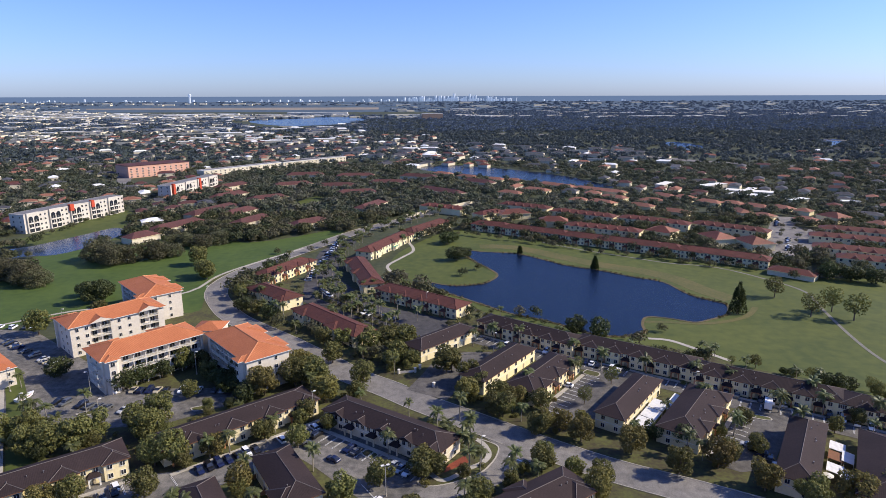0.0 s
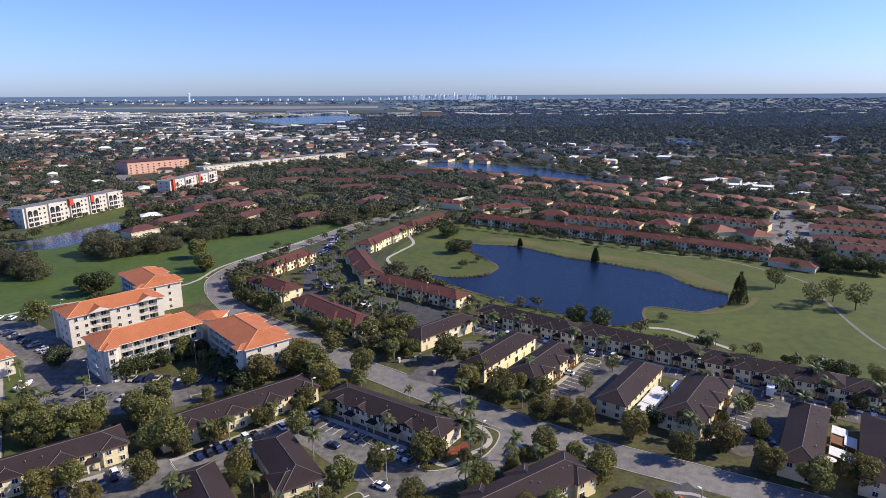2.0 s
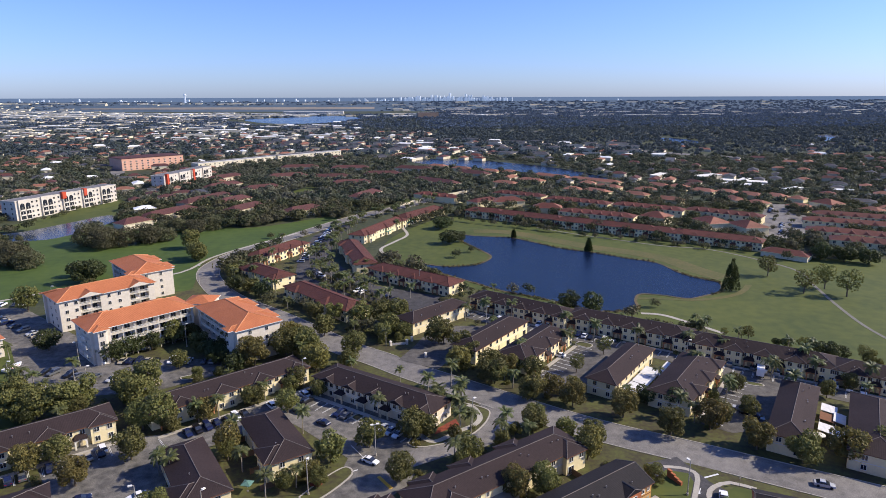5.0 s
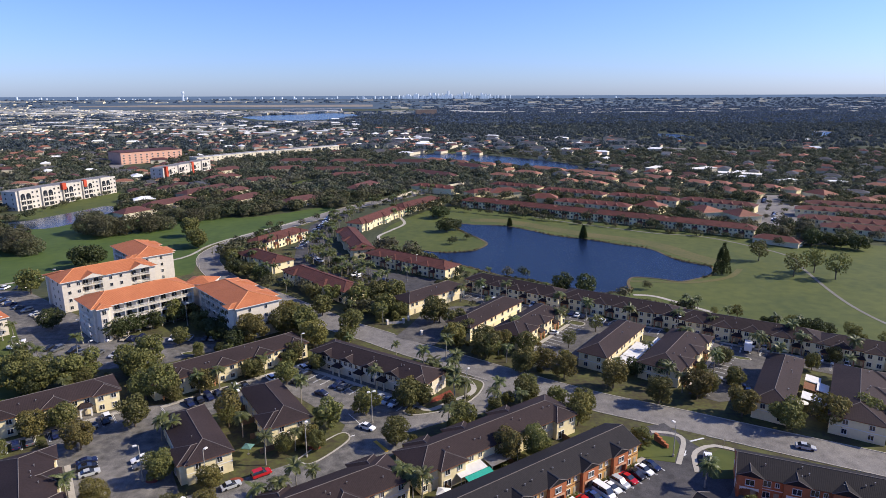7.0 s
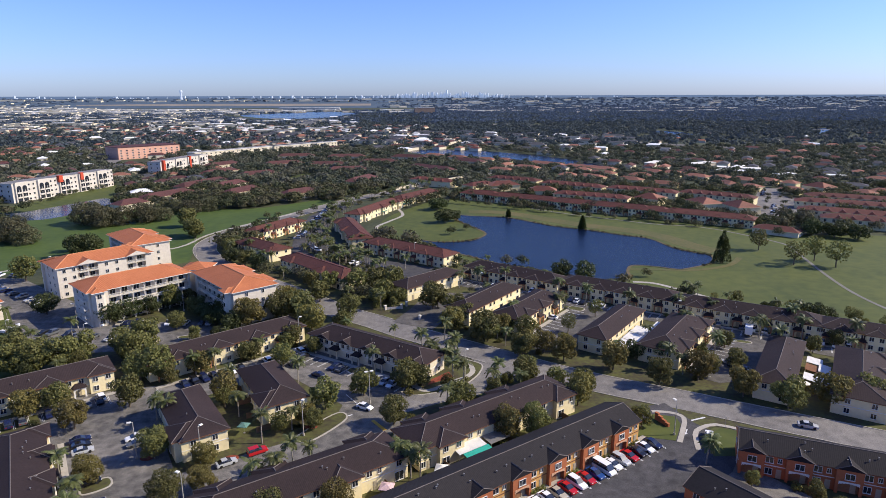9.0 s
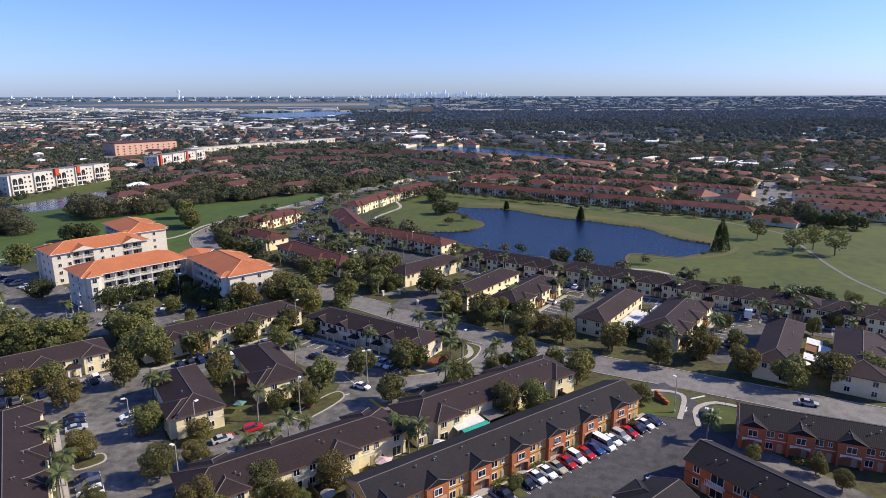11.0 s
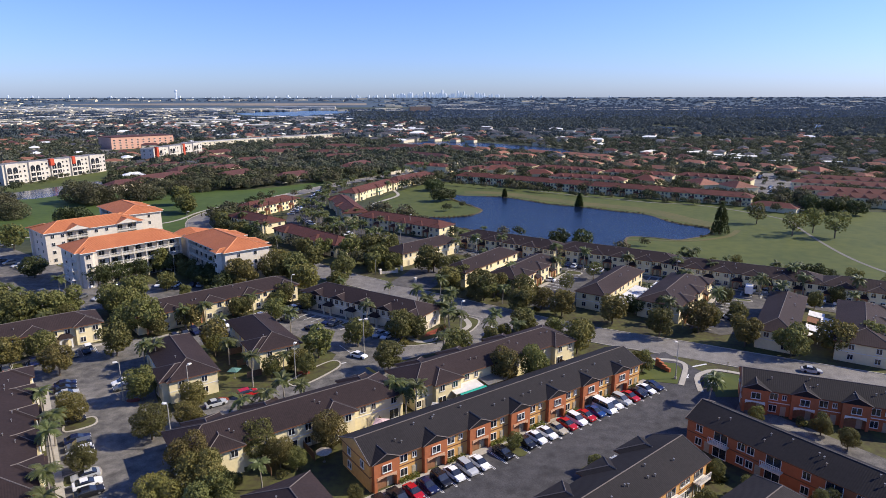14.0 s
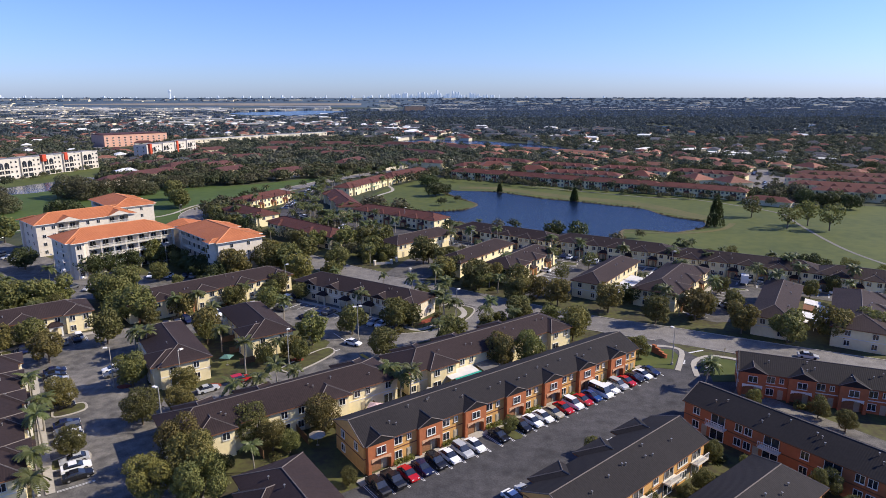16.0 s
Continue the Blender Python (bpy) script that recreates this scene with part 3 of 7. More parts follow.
def cross_hip_geo(w, d, slope, o=0.6, t=0.22):
    """A hip roof over a projecting block: front eaves at y = -d, its ridge running back into a slope that rises from y = 0."""
    g = Geo()
    a = w / 2 + o
    z = a * slope
    p0, p1, q0, q1 = (-a, -d, 0), (a, -d, 0), (0, a - d, z), (0, a, z)
    g.face([p0, q0, q1, (-a, 0, 0)], 1)
    g.face([p1, (a, 0, 0), q1, q0], 1)
    g.face([p0, p1, q0], 0)
    g.face([p0, (-a, -d, -t), (a, -d, -t), p1], 2)
    g.face([(-a, 0, 0), (-a, 0, -t), (-a, -d, -t), p0], 2)
    g.face([p1, (a, -d, -t), (a, 0, -t), (a, 0, 0)], 2)
    g.face([(-a, -d, -t), (-a, 0, -t), (a, 0, -t), (a, -d, -t)], 2)
    for u, v in ((p0, q0), (p1, q0), (q0, q1)):
        g.bar(u, v, 0.1, 4, mat=3)
    return g


VENT = {}


def vent_mesh():
    if not VENT:
        g = Geo()
        g.bar((0, 0, -0.3), (0, 0, 0.35), 0.07, 6)
        g.box(-0.13, 0.13, -0.13, 0.13, 0.32, 0.4)
        VENT["m"] = g.mesh("roof_vent", metal_mat)
    return VENT["m"]


PORCH = {}


porch_wall_mat = material("terracotta_stucco", (0.42, 0.2, 0.1), (0.33, 0.15, 0.075), fine=1.5)


def porch_mesh(wall, roofm):
    """An entry porch: two posts and an arched lintel, a dark recess, and its little hip roof."""
    key = (wall.name, roofm.name)
    if key not in PORCH:
        g = Geo()
        for x in (-1.5, 1.1):
            g.box(x, x + 0.4, -1.6, -1.2, 0, 2.5)
        for i in range(6):                       # stepped arch
            a0, a1 = math.pi * i / 6, math.pi * (i + 1) / 6
            x0, x1 = sorted((-1.1 * math.cos(a0), -1.1 * math.cos(a1)))
            g.box(x0, x1, -1.6, -1.2, 2.0 + 0.5 * min(math.sin(a0), math.sin(a1)), 2.8)
        g.box(-1.5, 1.5, -1.2, 0, 2.5, 2.8)
        h = Geo()
        h.face([(-1.8, -1.9, 2.8), (1.8, -1.9, 2.8), (0.8, 0.0, 3.7), (-0.8, 0.0, 3.7)])
        h.face([(1.8, -1.9, 2.8), (1.8, 0, 2.8), (0.8, 0, 3.7)])
        h.face([(-1.8, 0, 2.8), (-1.8, -1.9, 2.8), (-0.8, 0, 3.7)])
        h.face([(-1.8, 0, 2.8), (1.8, 0, 2.8), (1.8, -1.9, 2.8), (-1.8, -1.9, 2.8)])
        PORCH[key] = g.mesh("porch", wall), h.mesh("porch_roof", roofm)
    return PORCH[key]


DOOR = {}


def door_mesh():
    if not DOOR:
        g = Geo()
        g.box(-0.5, 0.5, -0.06, 0.02, 0, 2.05)
        g.box(-0.35, 0.35, -0.09, -0.05, 1.1, 1.85)
        g.box(-0.35, 0.35, -0.09, -0.05, 0.2, 0.95)
        DOOR["m"] = g.mesh("door", door_mat)
    return DOOR["m"]


BALC = {}


def balcony_mesh(w, d):
    key = (w, d)
    if key not in BALC:
        g = Geo()
        g.box(-w / 2, w / 2, -d, 0, -0.22, 0)
        r = Geo()
        r.box(-w / 2, w / 2, -d, -d + 0.07, 0.98, 1.06)
        r.box(-w / 2, w / 2, -d, -d + 0.07, 0.08, 0.14)
        k = int(w / 0.3)
        for i in range(k + 1):
            x = -w / 2 + i * w / k
            r.box(x - 0.035, x + 0.035, -d + 0.01, -d + 0.06, 0.1, 1.0)
        BALC[key] = g.mesh("balcony", white_mat), r.mesh("railing", trim_mat)
    return BALC[key]


def town_house(x, y, deg, L, W=10.5, wall=cream_mat, bay=None, roofs=(roof_main, roof_end), e=5.3, r=7.6, label="", group="", pitch=11.0, front="bays", detail=2, hip=1.0, shift=0.0, gables=False, plain=False, cross=None, backs=(), gable_end=False):
    """A two-storey row of town houses; local -y is its front. detail: 2 near, 1 middle, 0 far."""
    h = thing("town_house", flat(x, y, deg), label, "house", group)
    bay, far = bay or wall, detail < 2 or y > 150
    g = Geo()
    g.box(-L / 2, L / 2, -W / 2, W / 2, 0, e)
    part("wall", g.mesh("wall", wall), h)
    k = int(L / 9) if gables else 0
    g, p, q = hip_geo(L - 0.7 if gable_end else L, W, e, r, hip=0.02 if gable_end else hip, gables=[-L / 2 + W * 0.45 + (i + 0.5) * (L - W * 0.9) / k for i in range(k)])
    roof = part("roof", g.mesh("roof", roofs[0], wall if gable_end else roofs[1], brown_mat if detail else cream_mat), h)
    if detail:
        caps(roof, p, q, cap_mat if roofs[0] in (roof_main, coal_main) else roofs[1], 0.1 if detail == 2 else 0.14)
    if detail == 2:
        g = Geo()
        g.box(-L / 2 - 0.06, L / 2 + 0.06, -W / 2 - 0.06, W / 2 + 0.06, 2.62, 2.8)
        part("band", g.mesh("band", trim_mat if bay is wall else brown_mat), h)
    slope = (r - e) / (W / 2 + 0.6)
    n = max(1, int(round(L / pitch)))
    step = L / n
    rnd = random.Random(int(abs(x) * 7 + abs(y) * 3))
    if detail:
        bw = 4.8
        gb = Geo()
        gb.box(-bw / 2, bw / 2, -0.9, 0, 2.75, e)
        gb.box(-bw / 2, -bw / 2 + 0.55, -0.9, 0, 0, 2.75)
        gb.box(bw / 2 - 0.55, bw / 2, -0.9, 0, 0, 2.75)
        gb.box(-bw / 2 + 0.55, -bw / 2 + 1.1, -0.9, -0.5, 2.35, 2.75)
        gb.box(bw / 2 - 1.1, bw / 2 - 0.55, -0.9, -0.5, 2.35, 2.75)
        bay_me = gb.mesh("bay", bay)
        ga = Geo()
        for q in range(8):
            a0, a1 = math.pi * q / 8, math.pi * (q + 1) / 8
            x0, x1 = sorted((-1.85 * math.cos(a0), -1.85 * math.cos(a1)))
            ga.box(x0, x1, -0.97, -0.86, 2.1 + 0.42 * min(math.sin(a0), math.sin(a1)), 2.82)
        arch_me = ga.mesh("porch_arch", trim_mat if bay is wall else material("peach_trim", (0.6, 0.36, 0.22), (0.5, 0.3, 0.18)))
        gab_me = gablet_geo(bw + 0.7, (bw / 2 + 0.35) * slope * 1.15, slope * 1.0).mesh("gablet", roofs[0], roofs[1], cap_mat if roofs[0] in (roof_main, coal_main) else roofs[1])
        capm = cap_mat if roofs[0] in (roof_main, coal_main) else roofs[1]
        pm, pr = porch_mesh(wall if wall is pale_mat else porch_wall_mat if wall is cream_mat and y > 150 else trim_mat if bay is wall else brown_mat, roofs[0])
        cw, cd = (min(6.0, step * 0.58), 0.9) if front == "porches" else (step * 0.56, 1.3)
        if front in ("porches", "yards"):
            gx = Geo()
            gx.box(-cw / 2, cw / 2, -cd, 0, 0, e)
            block_me, hip_me = gx.mesh("projection", wall), cross_hip_geo(cw, cd, slope).mesh("cross_hip", roofs[0], roofs[1], brown_mat, capm)
        # darker panel on the wall paints the shade inside the porch
        gr = Geo()
        gr.box(-bw / 2 + 0.55, bw / 2 - 0.55, -0.06, 0.02, 0.02, 2.7)
        porch_shade_me = gr.mesh("porch_recess", shade_mat)
        for i in range(n):
            cx = -L / 2 + step * (i + 0.5) + shift
            bx = cx - step * 0.22
            if front == "bays":
                b = part("bay", bay_me, h, pose(bx, -W / 2, 0))
                window(b, 0, -0.9, 3.4, 0, 1.6, 1.25, whole=far)
                part("porch_arch", arch_me, b)
                part("porch_recess", porch_shade_me, h, pose(bx, -W / 2, 0))
                part("door", door_mesh(), h, pose(bx + 0.9, -W / 2 - 0.07, 0))
                part("gablet", gab_me, roof, pose(bx, -W / 2 - 0.62, e + 0.03))
                window(h, cx + step * 0.16, -W / 2, 3.4, 0, 1.4, 1.3, whole=far)
                window(h, cx + step * 0.16, -W / 2, 0.75, 0, 1.3, 1.35, whole=far)
                window(h, cx + step * 0.38, -W / 2, 3.6, 0, 0.7, 0.95, whole=far)
                part("door", door_mesh(), h, pose(cx + step * 0.38, -W / 2, 0))
            else:
                if front == "balconies":
                    bm_, rm = balcony_mesh(3.4, 1.3)
                    bp = part("balcony", bm_, h, pose(cx + step * 0.2, -W / 2 - 0.01, 2.9))
                    part("railing", rm, bp)
                    window(h, cx + step * 0.2, -W / 2, 2.95, 0, 2.4, 2.0, whole=far)
                    window(h, cx + step * 0.2, -W / 2, 0.1, 0, 2.4, 2.05, whole=far)
                    for k in (-0.22, -0.4) if i % 2 else (-0.24,):
                        window(h, cx + step * k, -W / 2, 3.45, 0, 1.15, 1.3, whole=far)
                        window(h, cx + step * k, -W / 2, 0.8, 0, 1.15, 1.3, whole=far)
                    part("door", door_mesh(), h, pose(cx - step * 0.06, -W / 2, 0))
                elif front == "porches":
                    po = part("porch", pm, h, pose(bx, -W / 2, 0))
                    part("porch_roof", pr, po)
                    part("door", door_mesh(), h, pose(bx, -W / 2, 0))
                if not plain and (front == "porches" or front == "yards" and (i % 2 == 0 if cross is None else i in cross)):
                    bx2 = cx + step * (0.24 if front == "porches" else 0.16)
                    blk = part("projection", block_me, h, pose(bx2, -W / 2, 0))
                    part("cross_hip", hip_me, roof, pose(bx2, -W / 2 - 0.6, e + 0.02))
                    for k in (-0.26, 0.26):
                        window(blk, cw * k, -cd, 3.45, 0, 1.15, 1.25, whole=far)
                        if k < 0 or front == "porches":
                            window(blk, cw * k, -cd, 0.8 if front == "porches" else 0.15, 0, 1.15 if front == "porches" else 1.8, 1.3 if front == "porches" else 2.0, whole=far)
                    wide = (bx2 - cx) / step
                    clear = [k for k in (-0.4, -0.16, 0.04, 0.3) if abs(k - wide) * step > cw / 2 + 0.7]
                    for k in clear:
                        window(h, cx + step * k, -W / 2, 3.45, 0, 1.1, 1.25, whole=far)
                    if front == "yards":
                        part("door", door_mesh(), h, pose(cx - step * 0.3, -W / 2, 0))
                        window(h, cx - step * 0.42, -W / 2, 0.8, 0, 1.1, 1.3, whole=far)
                elif front == "porches":
                    part("gablet", gab_me, roof, pose(cx + step * 0.2, -W / 2 - 0.62, e + 0.03))
                    for k in (-0.4, -0.14, 0.1, 0.34):
                        window(h, cx + step * k, -W / 2, 3.45, 0, 1.1, 1.25, whole=far)
                    window(h, cx + step * 0.3, -W / 2, 0.8, 0, 1.15, 1.3, whole=far)
                elif front == "yards":
                    for k in (-0.34, -0.12, 0.3):
                        window(h, cx + step * k, -W / 2, 3.45, 0, 1.15 if k != -0.12 else 0.8, 1.25, whole=far)
                    window(h, cx + step * 0.3, -W / 2, 0.2, 0, 1.9, 1.95, whole=far)
                    part("door", door_mesh(), h, pose(bx, -W / 2, 0))
            if detail == 2:
                for k in range(3 if y < 110 else 2):
                    vx, vy = cx + rnd.uniform(-0.4, 0.4) * step, rnd.uniform(-0.75, -0.2) * W / 2
                    if abs(vx) < L / 2 - W / 2:
                        part("roof_vent", vent_mesh(), roof, pose(vx, vy, r - abs(vy) * slope + 0.1))
        for sx, dg in ((L / 2, 90), (-L / 2, -90)):
            for yy in (-W * 0.25, W * 0.22):
                window(h, sx, yy, 3.4, dg, 1.1, 1.25, whole=far)
                if rnd.random() < 0.7:
                    window(h, sx, yy, 0.85, dg, 1.1, 1.25, whole=far)
        if backs:                                        # projections on the far side
            g = Geo()
            g.box(-3, 3, -1.2, 0, 0, e)
            rear_me, rear_hip = g.mesh("projection", wall), cross_hip_geo(6, 1.4, slope).mesh("cross_hip", roofs[0], roofs[1], brown_mat, capm)
            for u in backs:
                part("projection", rear_me, h, pose(u, W / 2, 0, 0, 0, 180))
                part("cross_hip", rear_hip, roof, pose(u, W / 2 + 0.6, e + 0.02, 0, 0, 180))
    elif gables and y < 520:
        k = int(L / 4.2)
        for i in range(k):
            window(h, -L / 2 + (i + 0.5) * L / k, -W / 2, 3.2, 0, 1.3, 1.5, whole=True)
    return h


G1 = "orange and tan town house rows"
LAB_O = "orange and tan two-storey row, dark tile roof"
LAB_C = "cream two-storey row, dark tile roof"
town_house(17.8, 106.4, 34.2, 69, 10, tan_mat, rust_mat, (coal_main, coal_end), label=LAB_O + " facing parked cars", group=G1, pitch=9.9, gable_end=True)
town_house(31.8, 76.6, 38.5, 33, 9.5, tan_mat, rust_mat, (coal_main, coal_end), label=LAB_O + " with white balconies", group=G1, front="balconies", pitch=9, backs=(-10, 0.5, 10.5), gable_end=True)
town_house(70.3, 77.1, -54, 56, 9, rust_mat, tan_mat, (coal_main, coal_end), label="two-storey orange stucco row under a long dark roof", group=G1, front="balconies", pitch=9, gable_end=True)
town_house(92.9, 103.7, -23, 53, 9.5, rust_mat, rust_mat, (coal_main, coal_end), label="two-storey orange stucco row with gablets beside the main road", group=G1, pitch=9, gable_end=True)
town_house(48.4, 68.4, 36, 19, 10, tan_mat, rust_mat, (coal_main, coal_end), label=LAB_O + " seen from its end", group=G1, front="balconies", pitch=9, hip=0.55)
town_house(15.0, 127.8, 35, 47, 10.5, label=LAB_C + " and a teal canopy", group="cream town house rows", front="yards", cross=(0, 3), backs=(-17, -6, 8))
town_house(-24.5, 101.0, 33.5, 43, 10.5, label=LAB_C + " and patio doors", group="cream town house rows", front="yards", pitch=11, backs=(-15, -4, 16))
town_house(-12.2, 64.0, -55.5, 33, 10, label=LAB_C + " beside the front lot", group="cream town house rows", front="yards")
town_house(-77.4, 95.8, 123.5, 54, 11.5, label=LAB_C + " along a row of palms", group="cream town house rows", front="porches")
town_house(-104.0, 145.0, 37, 36, 10.5, label=LAB_C + " behind shade trees", group="cream town house rows", front="porches")
town_house(-63.0, 173.5, 40, 48, 10.5, label=LAB_C + " partly hidden by palms", group="cream town house rows", front="porches")
town_house(-56.3, 127.8, -56, 26, 10, label=LAB_C + " standing end on to the lot", group="cream town house rows", front="yards", cross=(1,))
town_house(-41.0, 143.0, -57, 25, 10, label=LAB_C + " beside a red mulch bed", group="cream town house rows", front="yards", cross=(1,))
town_house(-16.5, 169.5, -34, 44, 10.5, pale_mat, label="pale two-storey stucco row with arched porches and dark roof", group="cream town house rows", front="porches", pitch=8.8, plain=True)
town_house(-1.0, 238.5, 45, 32, 10, label=LAB_C + " beside the gate", group="cream town house rows", front="yards", plain=True)
town_house(61.0, 186.5, 53, 34, 9, label=LAB_C + " and a white patio awning", group="cream town house rows", front="yards", plain=True)
town_house(78.5, 177.0, 53, 34, 12, label=LAB_C + " facing a lot", group="cream town house rows", front="porches")
town_house(20.6, 214.0, 53, 36, 10, label=LAB_C + " and a walled patio", group="cream town house rows", front="yards", plain=True)
town_house(35.5, 205.0, 53, 33, 11, label=LAB_C + " facing a small lot", group="cream town house rows", front="porches")
town_house(100.0, 155.0, 56, 36, 9, label=LAB_C + " and white patio roofs", group="cream town house rows", front="yards", plain=True)
town_house(117.0, 146.0, 56, 36, 12, label=LAB_C + " facing a lot", group="cream town house rows", front="porches")
G2 = "cream rows along the park"
town_house(36.0, 247.0, -37, 45, 10.5, label=LAB_C + " along the pond", group=G2, front="porches", pitch=9)
town_house(74.0, 223.5, -33, 46, 10.5, label=LAB_C + " along the park lawn", group=G2, front="porches", pitch=9)
town_house(111.0, 197.5, -31.5, 46, 10.5, label=LAB_C + " along the park lawn", group=G2, front="porches", pitch=9)
town_house(148.0, 173.0, -33, 44, 10.5, label=LAB_C + " along the park lawn", group=G2, front="porches", pitch=9)
G3 = "red-brown roofed rows"
REDS = (brown_red_a, brown_red_b) = (material("maroon_slope", (0.118, 0.040, 0.028), (0.064, 0.025, 0.02), bump=0.6, ribs=0.5, vary=0.1), material("maroon_hip", (0.118, 0.040, 0.028), (0.064, 0.025, 0.02), bump=0.6, ribs=0.5, axis="Y", vary=0.1))
LAB_R = "cream two-storey row, red-brown tile roof"
town_house(-49.3, 259.3, -46, 48, 11, roofs=REDS, label=LAB_R + " beside the road", group=G3, front="yards", detail=1)
town_house(-85.0, 299.0, -42, 32, 11, roofs=REDS, label=LAB_R + " behind palms", group=G3, front="yards", detail=1)
town_house(-91.5, 346.0, 62, 40, 11, roofs=REDS, label=LAB_R + " at the road's bend", group=G3, front="porches", detail=1)
town_house(-11.0, 292.4, -38, 52, 11, roofs=REDS, label=LAB_R + " and white porches", group=G3, front="porches", detail=1)
town_house(-45.0, 338.5, -72, 56, 11, roofs=REDS, label=LAB_R + " facing palms", group=G3, front="yards", detail=1)
town_house(-39.0, 409.0, 67, 60, 11, roofs=REDS, label=LAB_R + " with teal awnings", group=G3, front="yards", detail=1)
town_house(-13.0, 462.0, 58, 50, 11, roofs=REDS, label=LAB_R + " with teal awnings", group=G3, front="yards", detail=1)

# brick-red rows beyond the pond
G4 = "brick-red roofed rows"
RR = (red_main, red_end)
for x, y, deg, L in ((37, 467, -27, 30), (68, 446, -33, 52), (115, 414, -33, 70), (147, 393, -38, 18), (173, 375, -35, 54)):
    town_house(x, y, deg, L, 11, cream_mat, roofs=RR, label="two-storey cream row with a brick-red tile roof facing the park", group=G4, front="porches", pitch=9, detail=1)
for x, y, deg, L in ((119, 454, -31, 56), (117, 512, -36, 56), (166, 481, -36, 55), (73, 550, -35, 49), (214, 455, -40, 54), (39, 517, 42, 28), (0, 545, -35, 44), (292, 411, -30, 76), (270, 379, -33, 66), (264, 355, -31, 54), (310, 436, -30, 70)):
    town_house(x, y, deg, L, 12.5, cream_mat, roofs=RR, label="two-storey row with a brick-red tile roof among trees", group=G4, front="yards", detail=0, gables=True)
for x, y, deg, L, W in ((59, 517, 15, 26, 14), (87, 484, -10, 22, 13), (160, 445, -42, 19, 16), (192, 425, -78, 21, 17), (210, 410, -80, 21, 17), (318, 498, -70, 20, 16)):
    town_house(x, y, deg, L, W, cream_mat, roofs=(red_main, salmon_main), e=5, r=8.4, label="square villa with a brick-red hip roof", group="villas", detail=0)
town_house(199, 341, -43, 24, 10, pale_mat, roofs=(red_main, red_end), e=3.0, r=5.2, label="low pavilion with a brick-red hip roof beside the lot", group="villas", detail=0)
# maroon-roofed clusters west of the pond
rnd = random.Random(11)
for x, y, deg, L in ((-216, 434, 58, 22), (-206, 472, 64, 46), (-202, 538, 68, 56), (-216, 622, 62, 42), (-154, 492, 66, 38), (-106, 482, 50, 32), (-172, 604, 39, 38), (-64, 717, 0, 42), (-2, 648, -45, 60), (-66, 560, 68, 42),
                     (-176, 530, 66, 34), (-236, 690, 60, 44), (-120, 690, 10, 44), (-170, 700, 30, 44), (-30, 770, -20, 46), (-110, 780, 5, 46), (40, 720, -40, 44), (-175, 790, 12, 46), (-90, 640, 15, 40)):
    town_house(x, y, deg, L, 13, pale_mat, roofs=(brown_main, brown_main), e=4.4, r=7.6, label="low house block with a faded maroon tile roof among trees", group="maroon roofed blocks", detail=0)
# salmon houses along the far lake and beyond
for x, y, deg, L in ((63, 747, -38, 24), (84, 738, -24, 18), (30, 775, -38, 26), (0, 805, -38, 26), (127, 695, -47, 46), (166, 656, -45, 60), (154, 635, -22, 16), (168, 609, -44, 27), (130, 594, -20, 16), (150, 580, -52, 27), (199, 589, -14, 20), (221, 618, -60, 26), (237, 606, -49, 20),
                     (250, 579, -51, 23), (268, 571, -46, 19), (282, 554, -57, 24), (301, 546, -60, 19), (312, 531, -49, 13), (292, 492, -58, 18), (339, 474, -66, 15), (257, 530, -85, 20), (267, 510, -59, 17), (100, 660, -45, 30), (70, 640, -40, 26), (200, 530, -40, 24), (180, 560, -45, 24)):
    town_house(x, y, deg, L, 11, cream_mat, roofs=(salmon_main, salmon_main), e=3.6, r=6.0, label="low house with a salmon tile roof", group="salmon roofed houses", detail=0)


# ---- the orange-roofed lodge: four-storey wings ----
ridge_mat = material("pale_orange_ridge", (0.6, 0.27, 0.13), (0.45, 0.19, 0.09), fine=3)


